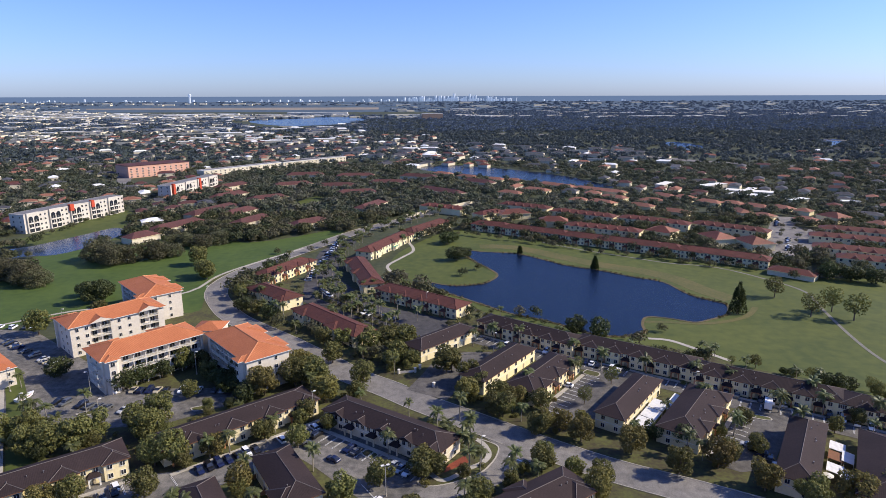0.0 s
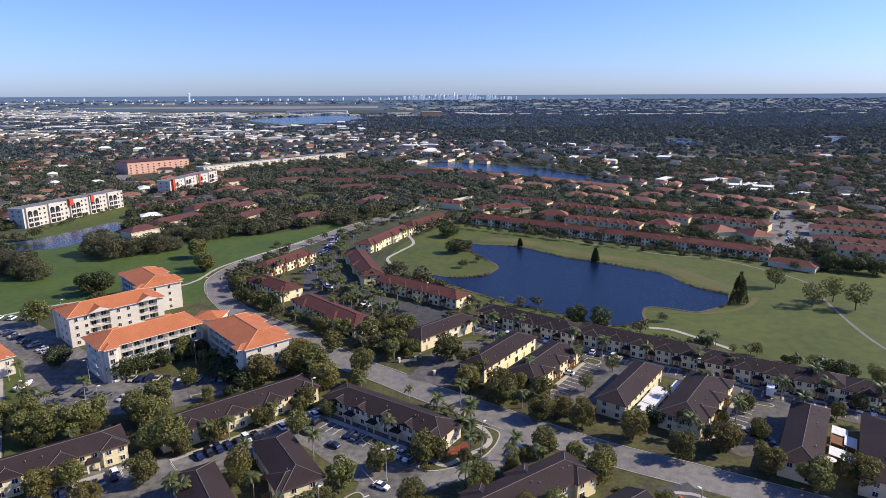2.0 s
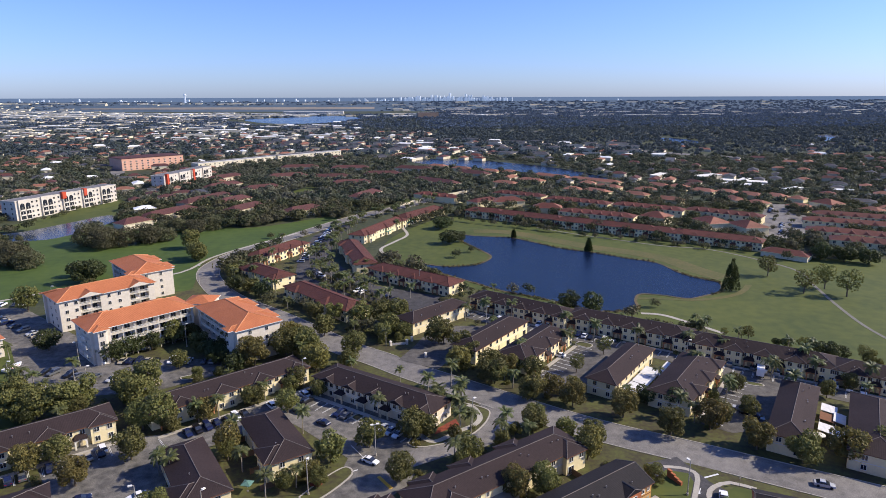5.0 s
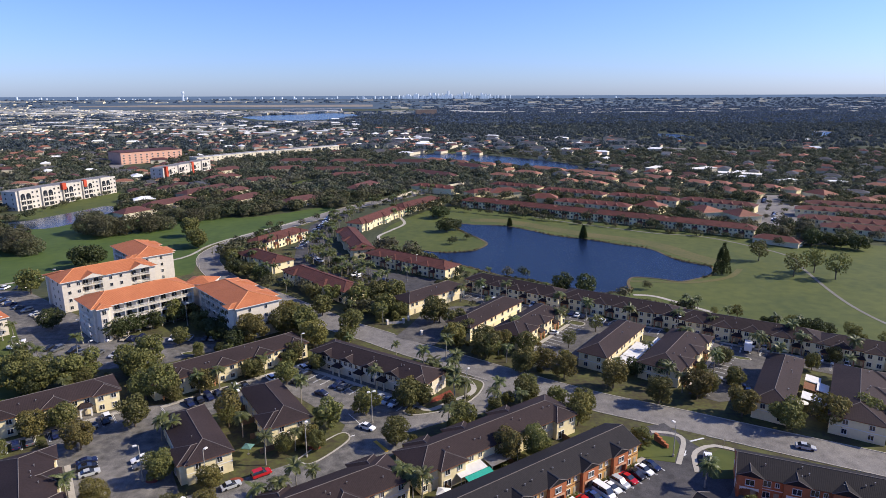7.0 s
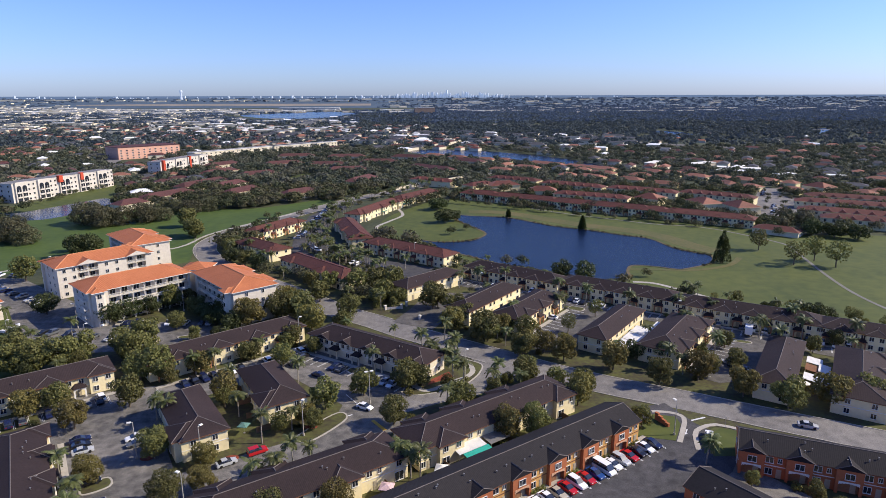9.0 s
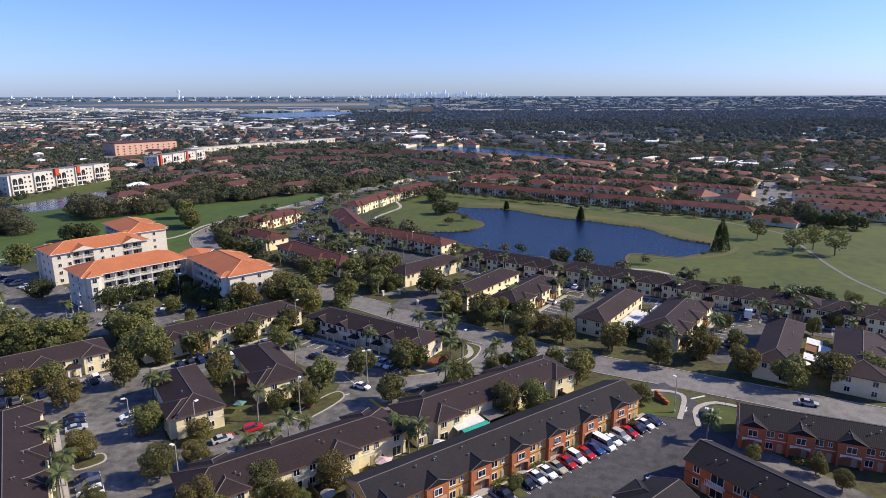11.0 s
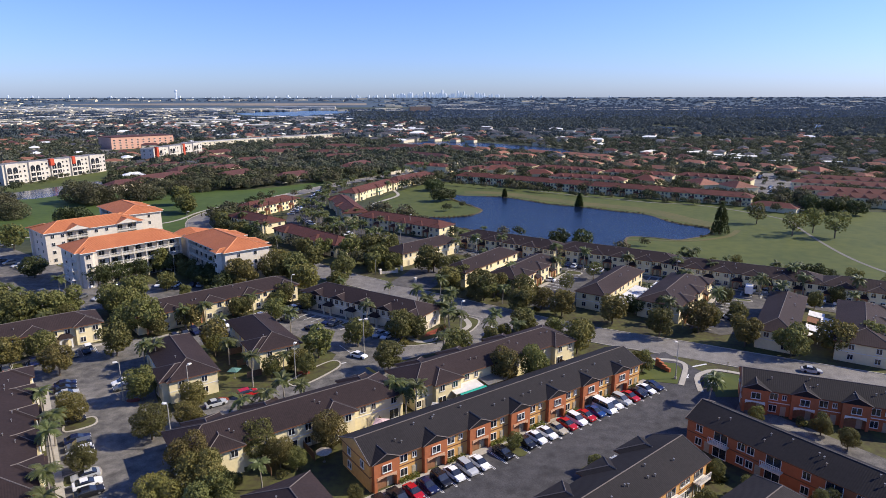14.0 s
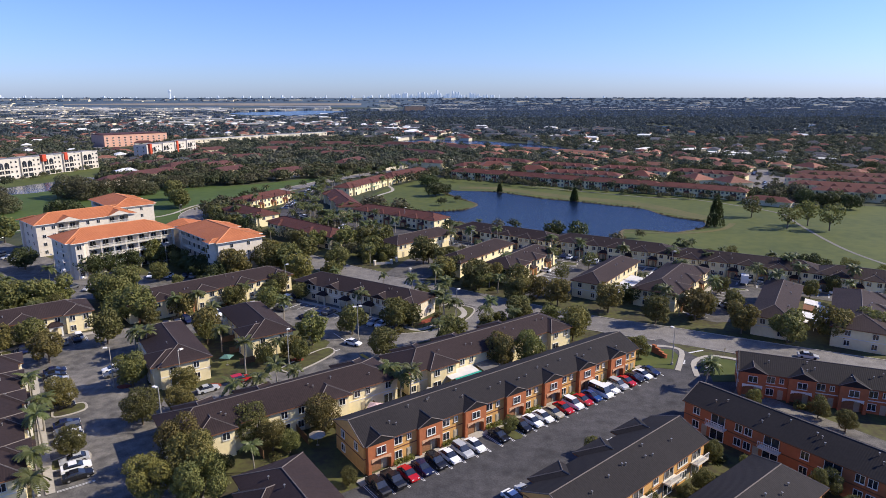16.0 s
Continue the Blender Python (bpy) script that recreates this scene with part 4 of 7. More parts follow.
def lodge(label):
    h = thing("lodge", flat(0, 0), label, "apartment block")
    specs = [  # centre, turn, length, width, balcony spans, gablets
        (-139.7, 247.8, 46.5, 36.6, 16, [(-11, -3), (8, 16)], (-7, 12), (), (-15, 12)),
        (-110.6, 216.1, 46.0, 36, 16, [(-11.5, 17.5)], (), (-15,), (-11, 9)),
        (-72.9, 215.4, -48.5, 34.6, 16, [(-15, 10.5)], (), (14,), (-9, 8)),
        (-140.5, 285.0, -47.0, 33.6, 16.5, [(-14, 6)], (), (13.5,), (-8, 9)),
    ]
    for x, y, deg, L, W, bays, gabs, turrets, backs in specs:
        g, depth, e, r = Geo(), 2.2, 12.6, 15.6
        g.box(-L / 2, L / 2, -W / 2 + depth, W / 2, 0, e)
        edge = -L / 2
        for a, b in bays + [(L / 2, L / 2)]:
            if a - edge > 0.05:
                g.box(edge, a, -W / 2, -W / 2 + depth, 0, e)
            edge = b
        w = part("wing", g.mesh("wing", white_mat), h, flat(x, y, deg))
        hg, p, q = hip_geo(L, W, e, r, 0.9, hip=0.9)
        roof = part("roof", hg.mesh("roof", orange_main, orange_end, trim_mat), w)
        cg = Geo()
        for a, b in ((q[0], q[1]), (p[0], q[0]), (p[3], q[0]), (p[1], q[1]), (p[2], q[1])):
            cg.bar(a, b, 0.16, 5)
        part("ridge_cap", cg.mesh("ridge_cap", ridge_mat), w)
        slope = (r - e) / (W / 2 + 0.9)
        for gx in gabs:
            part("gablet", gablet_geo(9.5, 1.9, slope * 0.9).mesh("gablet", orange_main, white_mat, orange_end), w, pose(gx, -W / 2 - 0.95, e + 0.05))
        for gx in backs:
            g = Geo()
            g.box(-4.2, 4.2, -1.4, 0, 0, e)
            part("projection", g.mesh("projection", white_mat), w, pose(gx, W / 2, 0, 0, 0, 180))
            part("cross_hip", cross_hip_geo(8.4, 1.6, slope, 0.9).mesh("cross_hip", orange_main, orange_end, trim_mat, ridge_mat), w, pose(gx, W / 2 + 0.9, e + 0.03, 0, 0, 180))
        for gx in turrets:                               # corner bays with their own little hips
            g = Geo()
            g.prism([(-2.2, 0), (-2.2, -0.9), (-1.2, -1.9), (1.2, -1.9), (2.2, -0.9), (2.2, 0)], 0, e)
            tb = part("corner_bay", g.mesh("corner_bay", white_mat), w, pose(gx, -W / 2, 0))
            part("cross_hip", cross_hip_geo(3.6, 1.9, slope, 0.9).mesh("cross_hip", orange_main, orange_end, trim_mat, ridge_mat), w, pose(gx, -W / 2 - 0.9, e + 0.03))
            for s in range(4):
                window(tb, 0, -1.9, s * 3.1 + 0.9, 0, 1.3, 1.5, whole=True)
        for s in range(4):
            z = s * 3.1 + 0.1
            for a, b in bays:
                n = max(1, round((b - a) / 4.2))
                bw = (b - a) / n
                for i in range(n):
                    cx = a + bw * (i + 0.5)
                    if s:
                        bm_, rm = balcony_mesh(round(bw - 0.05, 2), depth)
                        part("balcony", bm_, w, pose(cx, -W / 2 + depth - 0.01, z))
                        part("railing", rm, w, pose(cx, -W / 2 + depth - 0.01, z))
                    window(w, cx, -W / 2 + depth, z + 0.1, 0, 1.8, 2.0, whole=True)
                    if "col" not in BALC:
                        cgeo = Geo()
                        cgeo.box(-0.16, 0.16, 0, 0.3, 0, 3.0)
                        BALC["col"] = cgeo.mesh("column", white_mat)
                    part("column", BALC["col"], w, pose(cx + bw / 2 - 0.1, -W / 2 + 0.02, z - 0.1))
            xs_ = [v for v in (-L / 2 + 2.5, -L / 2 + 6, -4, 0, 4, L / 2 - 6, L / 2 - 2.5) if not any(a - 0.8 < v < b + 0.8 for a, b in bays)]
            for v in xs_:
                window(w, v, -W / 2, z + 0.9, 0, 1.1, 1.3, whole=True)
            for yy in (-W * 0.2, W * 0.18):
                window(w, L / 2, yy, z + 0.9, 90, 1.0, 1.3, whole=True)
                window(w, -L / 2, yy, z + 0.9, -90, 1.0, 1.3, whole=True)
        if (x, y) == (-110.6, 216.1):                    # corner balconies at the wing's end
            for s in range(1, 4):
                for yy in (-W / 2 + 2.6, -W / 2 + 7.2):
                    bm_, rm = balcony_mesh(3.6, 1.5)
                    part("balcony", bm_, w, pose(-L / 2 + 0.01, yy, s * 3.1 + 0.1, 0, 0, -90))
                    part("railing", rm, w, pose(-L / 2 + 0.01, yy, s * 3.1 + 0.1, 0, 0, -90))
    # link tower between two wings
    g = Geo()
    g.box(-5, 5, -5, 5, 0, 12.6)
    w = part("stair_tower", g.mesh("stair_tower", white_mat), h, flat(-92.0, 231.5, 0))
    hg, p, q = hip_geo(10, 10, 12.6, 14.6, 0.7, 0.95)
    part("roof", hg.mesh("roof", orange_main, orange_end, trim_mat), w)
    return h


lodge("white four-storey lodge with balconies and bright orange tile roofs")
g4 = thing("villa", flat(-167, 208, -40), "white villa with an orange tile roof beside the lot", "house")
g = Geo()
g.box(-12, 12, -7, 7, 0, 7)
part("wall", g.mesh("wall", white_mat), g4)
hg, p, q = hip_geo(24, 14, 7, 10, 0.8)
part("roof", hg.mesh("roof", orange_main, orange_end, trim_mat), g4)
for i in range(5):
    for z in (0.9, 4.1):
        window(g4, -9.6 + i * 4.8, -7, z, 0, 1.2, 1.4)
        window(g4, 12, -5 + i * 2.5, z, 90, 0.9, 1.3) if i % 2 == 0 else None


# ---- flat-roofed white block with arched loggias ----
# a slightly darker, greyer white than white_stucco for the whole block
block_mat = material("dull_white_stucco", (0.6, 0.55, 0.47), (0.47, 0.43, 0.37), fine=0.6, coarse=0.12)


def arch_block(x, y, deg, L, W, storeys, label, accents=()):
    h = thing("apartment_block", flat(x, y, deg), label, "apartment block", "flat white blocks")
    e = storeys * 3.6
    g = Geo()
    g.box(-L / 2, L / 2, -W / 2, W / 2, 0, e)
    g.box(-L / 2 - 0.2, L / 2 + 0.2, -W / 2 - 0.2, W / 2 + 0.2, e, e + 0.5)
    part("wall", g.mesh("wall", block_mat), h)
    g = Geo()
    g.box(-L / 2 + 0.3, L / 2 - 0.3, -W / 2 + 0.3, W / 2 - 0.3, e + 0.5, e + 0.52)
    part("roof", g.mesh("roof", material("grey_felt", (0.2, 0.19, 0.19), (0.12, 0.12, 0.12))), h)
    a = Geo()                                      # tall arched loggia: a flat panel, its shaded depth given by dark colour
    pts = [(-1.9, 0.6), (1.9, 0.6), (1.9, e - 3.6)] + [(1.9 * math.cos(w), e - 3.6 + 1.9 * math.sin(w)) for w in (0.4, 0.8, 1.2, 1.57, 1.95, 2.35, 2.75)] + [(-1.9, e - 3.6)]
    n = len(pts)
    a.face([(px, -0.12, pz) for px, pz in pts])
    for i in range(n):
        p0, p1 = pts[i], pts[(i + 1) % n]
        a.face([(p0[0], -0.12, p0[1]), (p0[0], 0.05, p0[1]), (p1[0], 0.05, p1[1]), (p1[0], -0.12, p1[1])])
    me = a.mesh("loggia", glass_mat)
    sl = Geo()
    sl.box(-1.95, 1.95, -0.4, -0.1, -0.35, 0.75)
    sl.box(-0.12, 0.12, -0.3, -0.12, 0.75, 2.6)
    sme = sl.mesh("loggia_rail", block_mat)
    k = max(2, int(L / 19))
    fb = Geo()
    fb.box(-5.2, 5.2, -1.3, 0, 0, e + 0.9)
    fme = fb.mesh("projecting_bay", block_mat)
    for i in range(k):
        cx = -L / 2 + (i + 0.36) * L / k
        pb = part("projecting_bay", fme, h, pose(cx, -W / 2, 0))
        for dx in (-2.4, 2.4):
            lg = part("loggia", me, pb, pose(dx, -1.3, 0))
        for dx in (-2.4, 2.4):
            for s in range(1, storeys - 1 if storeys > 3 else storeys):
                part("loggia_rail", sme, pb, pose(dx, -1.3, s * 3.6))
        for s in range(storeys):
            for dx in (7.2, 11.2):
                window(h, cx + dx, -W / 2, s * 3.6 + 1.0, 0, 1.5, 1.5, whole=True)
    for s in range(storeys):
        for yy in (-W * 0.25, W * 0.22):
            window(h, -L / 2, yy, s * 3.6 + 1.0, -90, 1.3, 1.5, whole=True)
    red = material("red_stucco", (0.5, 0.075, 0.035), (0.4, 0.06, 0.03))
    for u, z0, w in accents:
        t = Geo()
        t.box(-w, w, -2.2, 0.6, z0, e + 1.7)
        part("stair_tower", t.mesh("stair_tower", red), h, pose(u, -W / 2, 0))
    return h


arch_block(-308, 508, 73.6, 98, 14, 4, "white four-storey flat-roofed block with dark arched loggias", ((-7, 10.8, 1.8), (14, 10.2, 1.5)))
arch_block(-270, 660, 80, 90, 14, 4, "white flat-roofed block with red stair towers", ((-41, 0, 1.6), (6, 0, 1.6)))
for x, y, deg, L, W, e, wm, lab in ((-257, 894, 55, 205, 16, 7, pale_mat, "long pale two-storey block with a flat white roof"), (-386, 830, 48, 80, 40, 15, material("salmon_stucco", (0.66, 0.38, 0.27), (0.55, 0.31, 0.22)), "salmon block with a maroon roof"),
                                    (-200, 960, 50, 120, 16, 7, pale_mat, "long pale two-storey block with a flat white roof"), (318, 642, -30, 44, 14, 4, white_mat, "low white flat-roofed hall"), (300, 690, 30, 34, 12, 4, white_mat, "low white flat-roofed hall"),
                                    (250, 700, 50, 30, 10, 4, white_mat, "low white flat-roofed hall"), (-48, 2806, 10, 90, 30, 26, material("tan_block", (0.4, 0.28, 0.2)), "tall tan block over the far woods"),
                                    (-700, 3560, 5, 330, 60, 14, white_mat, "long white hangar beside the airfield")):
    h = thing("long_block", flat(x, y, deg), lab, "building")
    g = Geo()
    g.box(-L / 2, L / 2, -W / 2, W / 2, 0, e)
    part("wall", g.mesh("wall", wm), h)
    g = Geo()
    g.box(-L / 2 - 0.5, L / 2 + 0.5, -W / 2 - 0.5, W / 2 + 0.5, e, e + 0.5)
    part("roof", g.mesh("roof", brown_main if "maroon" in lab else trim_mat), h)
    if "long pale" in lab:
        g = Geo()
        g.box(-L / 2 + 1.5, L / 2 - 1.5, -W / 2 + 2.5, W / 2 - 1.5, e + 0.5, e + 0.6)
        part("roof_felt", g.mesh("roof_felt", material("grey_felt", (0.2, 0.19, 0.19), (0.12, 0.12, 0.12))), h)
    if y < 1000 and L > 40:
        k = int(L / 7)
        for s in range(int(e / 3.2)):
            for i in range(k):
                window(h, -L / 2 + (i + 0.5) * L / k, -W / 2, s * 3.2 + 0.9, 0, 2.2, 1.5)


# ---- trees ----
def crown_geo(seed, R=4.4, H=6.2, base=1.7, clumps=24, count=5000, size=0.22, squash=0.8):
    """A crown of leaf sprays on the outside of many uneven clumps, with strays and gaps."""
    rs = np.random.RandomState(seed)
    wide = rs.uniform(0.86, 1.14, 2)
    C = []
    for c in range(clumps):
        zc = (c + rs.uniform(0, 1)) / clumps
        a = 2.4 * c + rs.uniform(-0.7, 0.7)
        rad = R * 0.70 * rs.uniform(0.25, 1.0) ** 0.5 * np.sin(np.pi * (0.15 + 0.75 * zc)) ** 0.6
        C.append((rad * np.cos(a) * wide[0], rad * np.sin(a) * wide[1], base + H * (0.08 + 0.74 * zc) + rs.uniform(-0.3, 0.3), R * rs.uniform(0.17, 0.40)))
    C = np.array(C)
    n = count * 3
    k = rs.choice(clumps, n, p=C[:, 3] ** 2 / (C[:, 3] ** 2).sum())
    D = rs.normal(size=(n, 3))
    D /= np.linalg.norm(D, axis=1)[:, None]
    f = rs.uniform(0.78, 1.08, n) + (rs.uniform(size=n) < 0.12) * rs.uniform(0, 0.35, n)
    flat_ = np.array([1, 1, squash])
    P = C[k, :3] + D * (C[k, 3] * f)[:, None] * flat_
    keep = np.ones(n, bool)
    for c in range(clumps):                              # nothing grows inside another clump
        keep &= (np.linalg.norm((P - C[c, :3]) / flat_, axis=1) > 0.76 * C[c, 3]) | (k == c)
    P, D = P[keep][:count], D[keep][:count]
    n = len(P)
    q = D + rs.normal(size=(n, 3)) * 0.55
    q /= np.linalg.norm(q, axis=1)[:, None]
    t = np.cross(q, rs.normal(size=(n, 3)))
    t /= np.linalg.norm(t, axis=1)[:, None]
    b = np.cross(q, t)
    s = (size * rs.uniform(0.55, 1.3, n))[:, None]
    v = np.stack([P - t * s - b * s * 0.4, P + t * s * 0.9 - b * s * 0.3, P + b * s * 0.9], 1).reshape(-1, 3)
    return v.tolist(), np.arange(3 * n).reshape(-1, 3).tolist()


def mesh_of(name, v, f, mat):
    me = bpy.data.meshes.new(name)
    me.from_pydata(v, [], f)
    me.materials.append(mat)
    return me


def trunk_geo(seed, h=3.6, r=0.22, limbs=5, spread=2.2):
    rd = random.Random(seed)
    g = Geo()
    g.bar((0, 0, 0), (0.1, 0.05, h * 0.6), r, 7, r * 0.8)
    for i in range(limbs):
        a = 2 * math.pi * (i + rd.uniform(-0.3, 0.3)) / limbs
        e = (spread * math.cos(a), spread * math.sin(a), h * rd.uniform(1.15, 1.6))
        m = (e[0] * 0.4, e[1] * 0.4, h * 0.95)
        g.bar((0.1, 0.05, h * 0.55), m, r * 0.55, 5, r * 0.4)
        g.bar(m, e, r * 0.4, 5, r * 0.12)
    g.bar((0.1, 0.05, h * 0.6), (0, 0, h * 1.6), r * 0.7, 6, r * 0.2)
    return g


TREES = {}
EXTRA = []                                            # far trees, joined later


def tree_meshes(kind):
    if kind in TREES:
        return TREES[kind]
    out = []
    mat = {"green": leaf_mat, "rust": rustleaf_mat, "dark": darkleaf_mat, "thin": leaf_mat, "broad": greyleaf_mat, "lime": leaf_mat}[kind.split("_")[0]]
    n, z = {"close": (9500, 0.165), "near": (5800, 0.22), "mid": (2900, 0.30), "far": (1500, 0.40), "low": (440, 0.66)}[kind.split("_")[1]]
    for s in range(5):
        if kind.startswith("broad"):
            v, q = crown_geo(110 + s, 4.7, 5.4, 0.5, 40, 5200, 0.21, 0.75)
        elif kind.startswith("thin"):
            v, q = crown_geo(70 + s, 4.2, 6.5, 2.4, 17, int(n * 0.55), z * 0.85)
        elif kind.startswith("dark"):
            v, q = crown_geo(50 + s, 4.8, 5.6, 1.5, 26, n, z)
        else:
            v, q = crown_geo((10 if kind.startswith("green") else 30) + s, 4.4, 6.2, 1.7, 24, n, z)
        out.append((mesh_of("crown", v, q, mat), trunk_geo(90 + s).mesh("trunk", bark_mat)))
    TREES[kind] = out
    return out


TREE_LABEL = {"broad": "broad grey-olive shade tree on the fairway", "lime": "bright green tree beside the fairway", "green": "broadleaf tree with a rounded green crown", "rust": "broadleaf tree with an olive and rust-tinted crown", "dark": "dense dark green shade tree", "thin": "thinly leaved tree with a loose crown"}
SHRUB_LABEL = {"green": "rounded green shrub beside a house", "rust": "olive shrub beside a house", "dark": "dark green shrub beside a house", "thin": "loose green shrub beside a house"}
tree_count = 0


def tree(x, y, radius, kind="green", tall=1.0):
    global tree_count
    tree_count += 1
    if y > 222 and radius < 4.2 and kind != "lime":       # small and far: joined with the other far trees
        EXTRA.append((x, y, radius, radius * 1.75))
        return None
    c, t = tree_meshes(kind + ("_low" if radius < 1.7 else "_close" if y < 108 else "_near" if y < 135 else "_mid" if y < 215 else "_far"))[tree_count * 3 % 5]
    s = radius / 4.4
    if radius < 1.7:
        o = thing("shrub", pose(x, y, -1.9 * s - 0.12, 0, 0, tree_count * 77 % 360) @ Matrix.Diagonal((s, s, s * 0.8, 1)), SHRUB_LABEL[kind], "shrub", "garden shrubs")
        part("crown", c, o)
        return o
    o = thing("tree", pose(x, y, 0, 0, 0, tree_count * 77 % 360) @ Matrix.Diagonal((s, s, s * tall if s > 0.7 else s * 1.1 * tall, 1)), TREE_LABEL[kind], "tree", "street and yard trees")
    part("trunk", t, o)
    part("crown", c, o)
    return o


def palm_meshes():
    if "palm" in TREES:
        return TREES["palm"]
    out = []
    for s in range(3):
        rd = random.Random(200 + s)
        h = 6.2 + s * 0.7
        g = Geo()
        bend = rd.uniform(-0.5, 0.5)
        pts = [(bend * t * t, 0.3 * bend * t, h * t) for t in (0, 0.25, 0.5, 0.75, 1.0)]
        for i in range(4):
            g.bar(pts[i], pts[i + 1], 0.2 - 0.03 * i, 7, 0.2 - 0.03 * (i + 1))
        tr = g.mesh("trunk", palm_bark_mat)
        v, f = [], []
        top = Vector(pts[-1])
        for i in range(21):
            a = 2 * math.pi * i / 21 * 2.0 + rd.uniform(-0.2, 0.2)
            up = rd.uniform(-0.25, 1.5)
            ln = rd.uniform(1.8, 2.5)
            spine = []
            for k in range(7):
                t = k / 6
                spine.append(top + Vector((math.cos(a) * ln * t, math.sin(a) * ln * t, up * ln * t * 0.8 - 2.0 * t * t * (1.0 - 0.15 * up))))
            side = Vector((-math.sin(a), math.cos(a), 0))
            for sg in (-1, 1):
                for k in range(6):
                    for j in range(2):
                        t0, t1 = (k + j * 0.5) / 6, (k + j * 0.5 + 0.42) / 6
                        p0, p1 = spine[k].lerp(spine[k + 1], j * 0.5), spine[k].lerp(spine[k + 1], j * 0.5 + 0.42)
                        w = 0.62 * math.sin(math.pi * min(0.93, 0.18 + 0.76 * t0)) * rd.uniform(0.75, 1.1)
                        out_ = side * sg * w + Vector((math.cos(a) * 0.35, math.sin(a) * 0.35, -0.3 * w))
                        e0, e1 = p0 + out_, p1 + out_ * 0.96
                        q = len(v)
                        v += [tuple(p0), tuple(p1), tuple(e1), tuple(e0)]
                        f.append((q, q + 1, q + 2, q + 3))
        out.append((mesh_of("crown", v, f, frond_mat), tr))
    TREES["palm"] = out
    return out


def palm(x, y, s=1.0, label="feathery palm with an arching green crown"):
    global tree_count
    tree_count += 1
    c, t = palm_meshes()[tree_count % 3]
    o = thing("palm_tree", pose(x, y, 0, 0, 0, tree_count * 53 % 360) @ Matrix.Diagonal((s, s, s, 1)), label, "palm tree", "palms")
    part("trunk", t, o)
    part("crown", c, o)


RUST = {3, 5, 8, 10, 12}
near_a = [(-60, 116, 4.3), (-58, 89, 2.9), (-70, 107, 3.7), (-85, 129, 4.4), (-95, 139, 4.2), (-77, 140, 4.8), (-81, 155, 4.9), (-48, 113, 3.2), (-45, 104, 3.4), (-51, 100, 4.2), (-38, 85, 3.8), (-34, 79, 4.2), (-31, 74, 3.8), (-39, 76, 3.6), (-29, 93, 4.3),
          (-26, 138, 4.7), (-27, 128, 2.7), (-17, 145, 4.4), (-8, 130, 4.3), (-35, 127, 2.7), (-53, 142, 4.6), (-76, 156, 5.6), (-94, 174, 3.9), (-6, 149, 4.8), (-10, 80, 1.7)]
for i, (x, y, r) in enumerate(near_a):
    tree(x, y, r * (1.15 if i in (10, 11, 12, 13) else 1.0), "rust" if i in (2, 3, 7, 8, 10, 11, 13, 20) else "green", 1.2 if i in (10, 11, 12, 13) else 1.0)
near_b = [(18.8, 122.4, 4.0), (25.4, 123.6, 4.1), (39, 139, 4.8), (42, 146, 4.0), (27, 152, 4.2), (35, 148, 3.6), (8, 191, 5.0), (18, 182, 5.2), (30, 172, 4.6), (41, 167, 4.5), (54, 160, 4.9), (63, 168, 3.6), (71, 165, 4.2),
          (76, 153, 5.0), (80, 156, 4.2), (64, 150, 4.6), (84, 143, 4.9), (92.5, 136.5, 4.8), (103.5, 136.5, 5.3), (114, 138, 4.9), (52, 128, 3.1), (67, 104, 1.9), (77, 99, 2.3), (79, 94, 2.3), (9, 137.5, 4.4), (26, 190, 3.5), (13, 200, 4.0)]
for i, (x, y, r) in enumerate(near_b):
    tree(x, y, r, "dark" if i in (11, 12) else "rust" if i in (0, 2, 6, 8, 9, 10, 13, 16, 18) else "green", 1.2 if i < 2 else 1.0)
for x, y, deg, us, off in ((-63, 173.5, 40, (-20, -11, 3, 16), -9), (-104, 145, 37, (-15, -3), -10), (-16.5, 169.5, -34, (-18, 19, 23), -7.5), (-24.5, 101, 33.5, (-17, 4), -8)):
    for k, u in enumerate(us):
        tx, ty = rot(u, off, deg, x, y)
        tree(tx, ty, 3.0 + (k * 37 % 10) * 0.14, ("green", "rust", "green")[k % 3])
near_c = [(-43, 164, 4.3), (-44, 181, 4.0), (-48, 208, 5.5), (-30, 194, 3.6), (54, 80, 2.1), (50, 85, 2.1), (45, 77, 2.0), (41, 74, 1.7), (59, 79, 1.3), (63, 75, 2.6), (35, 73, 1.7), (18, 191, 4.7), (24, 188, 4.1), (32, 186, 4.1), (9, 206, 5.0),
          (-62, 197, 6.2), (-53, 214, 5.7), (-45, 203, 5.8), (-53, 204, 5.9), (-40, 192, 5.6), (-29, 205, 5.2), (-22, 237, 5.8), (-30, 234, 5.8), (-15, 237, 5.8), (1, 215, 6.0), (47, 190, 3.5), (60, 205, 3.5), (50, 215, 3.0), (90, 160, 3.6), (94, 176, 3.4)]
near_c += [(-43, 224, 5), (-18, 225, 5), (3, 216, 4.5), (19, 182, 4.5), (29, 171, 4.2), (28, 155, 4.0), (-12, 222, 3.5), (-20, 216, 2.2), (-14, 218, 2.0)]
for i, (x, y, r) in enumerate(near_c):
    tree(x, y, r, "rust" if i in (12, 15, 16, 19) else "thin" if i in (25, 26, 27) else "green")
for x, y, r in ((-104, 212, 4.2), (-99, 218, 4.0), (-87, 195, 3.8), (-77, 185, 2.6), (-92, 221, 3.6), (-86, 211, 4.0), (-80, 204, 4.2), (-75, 199, 4.2), (-67, 193, 4.4), (-130, 236, 3.2), (-124, 243, 3.2), (-150, 262, 4.5)):
    tree(x, y, r, "green" if r < 4.1 else "dark")
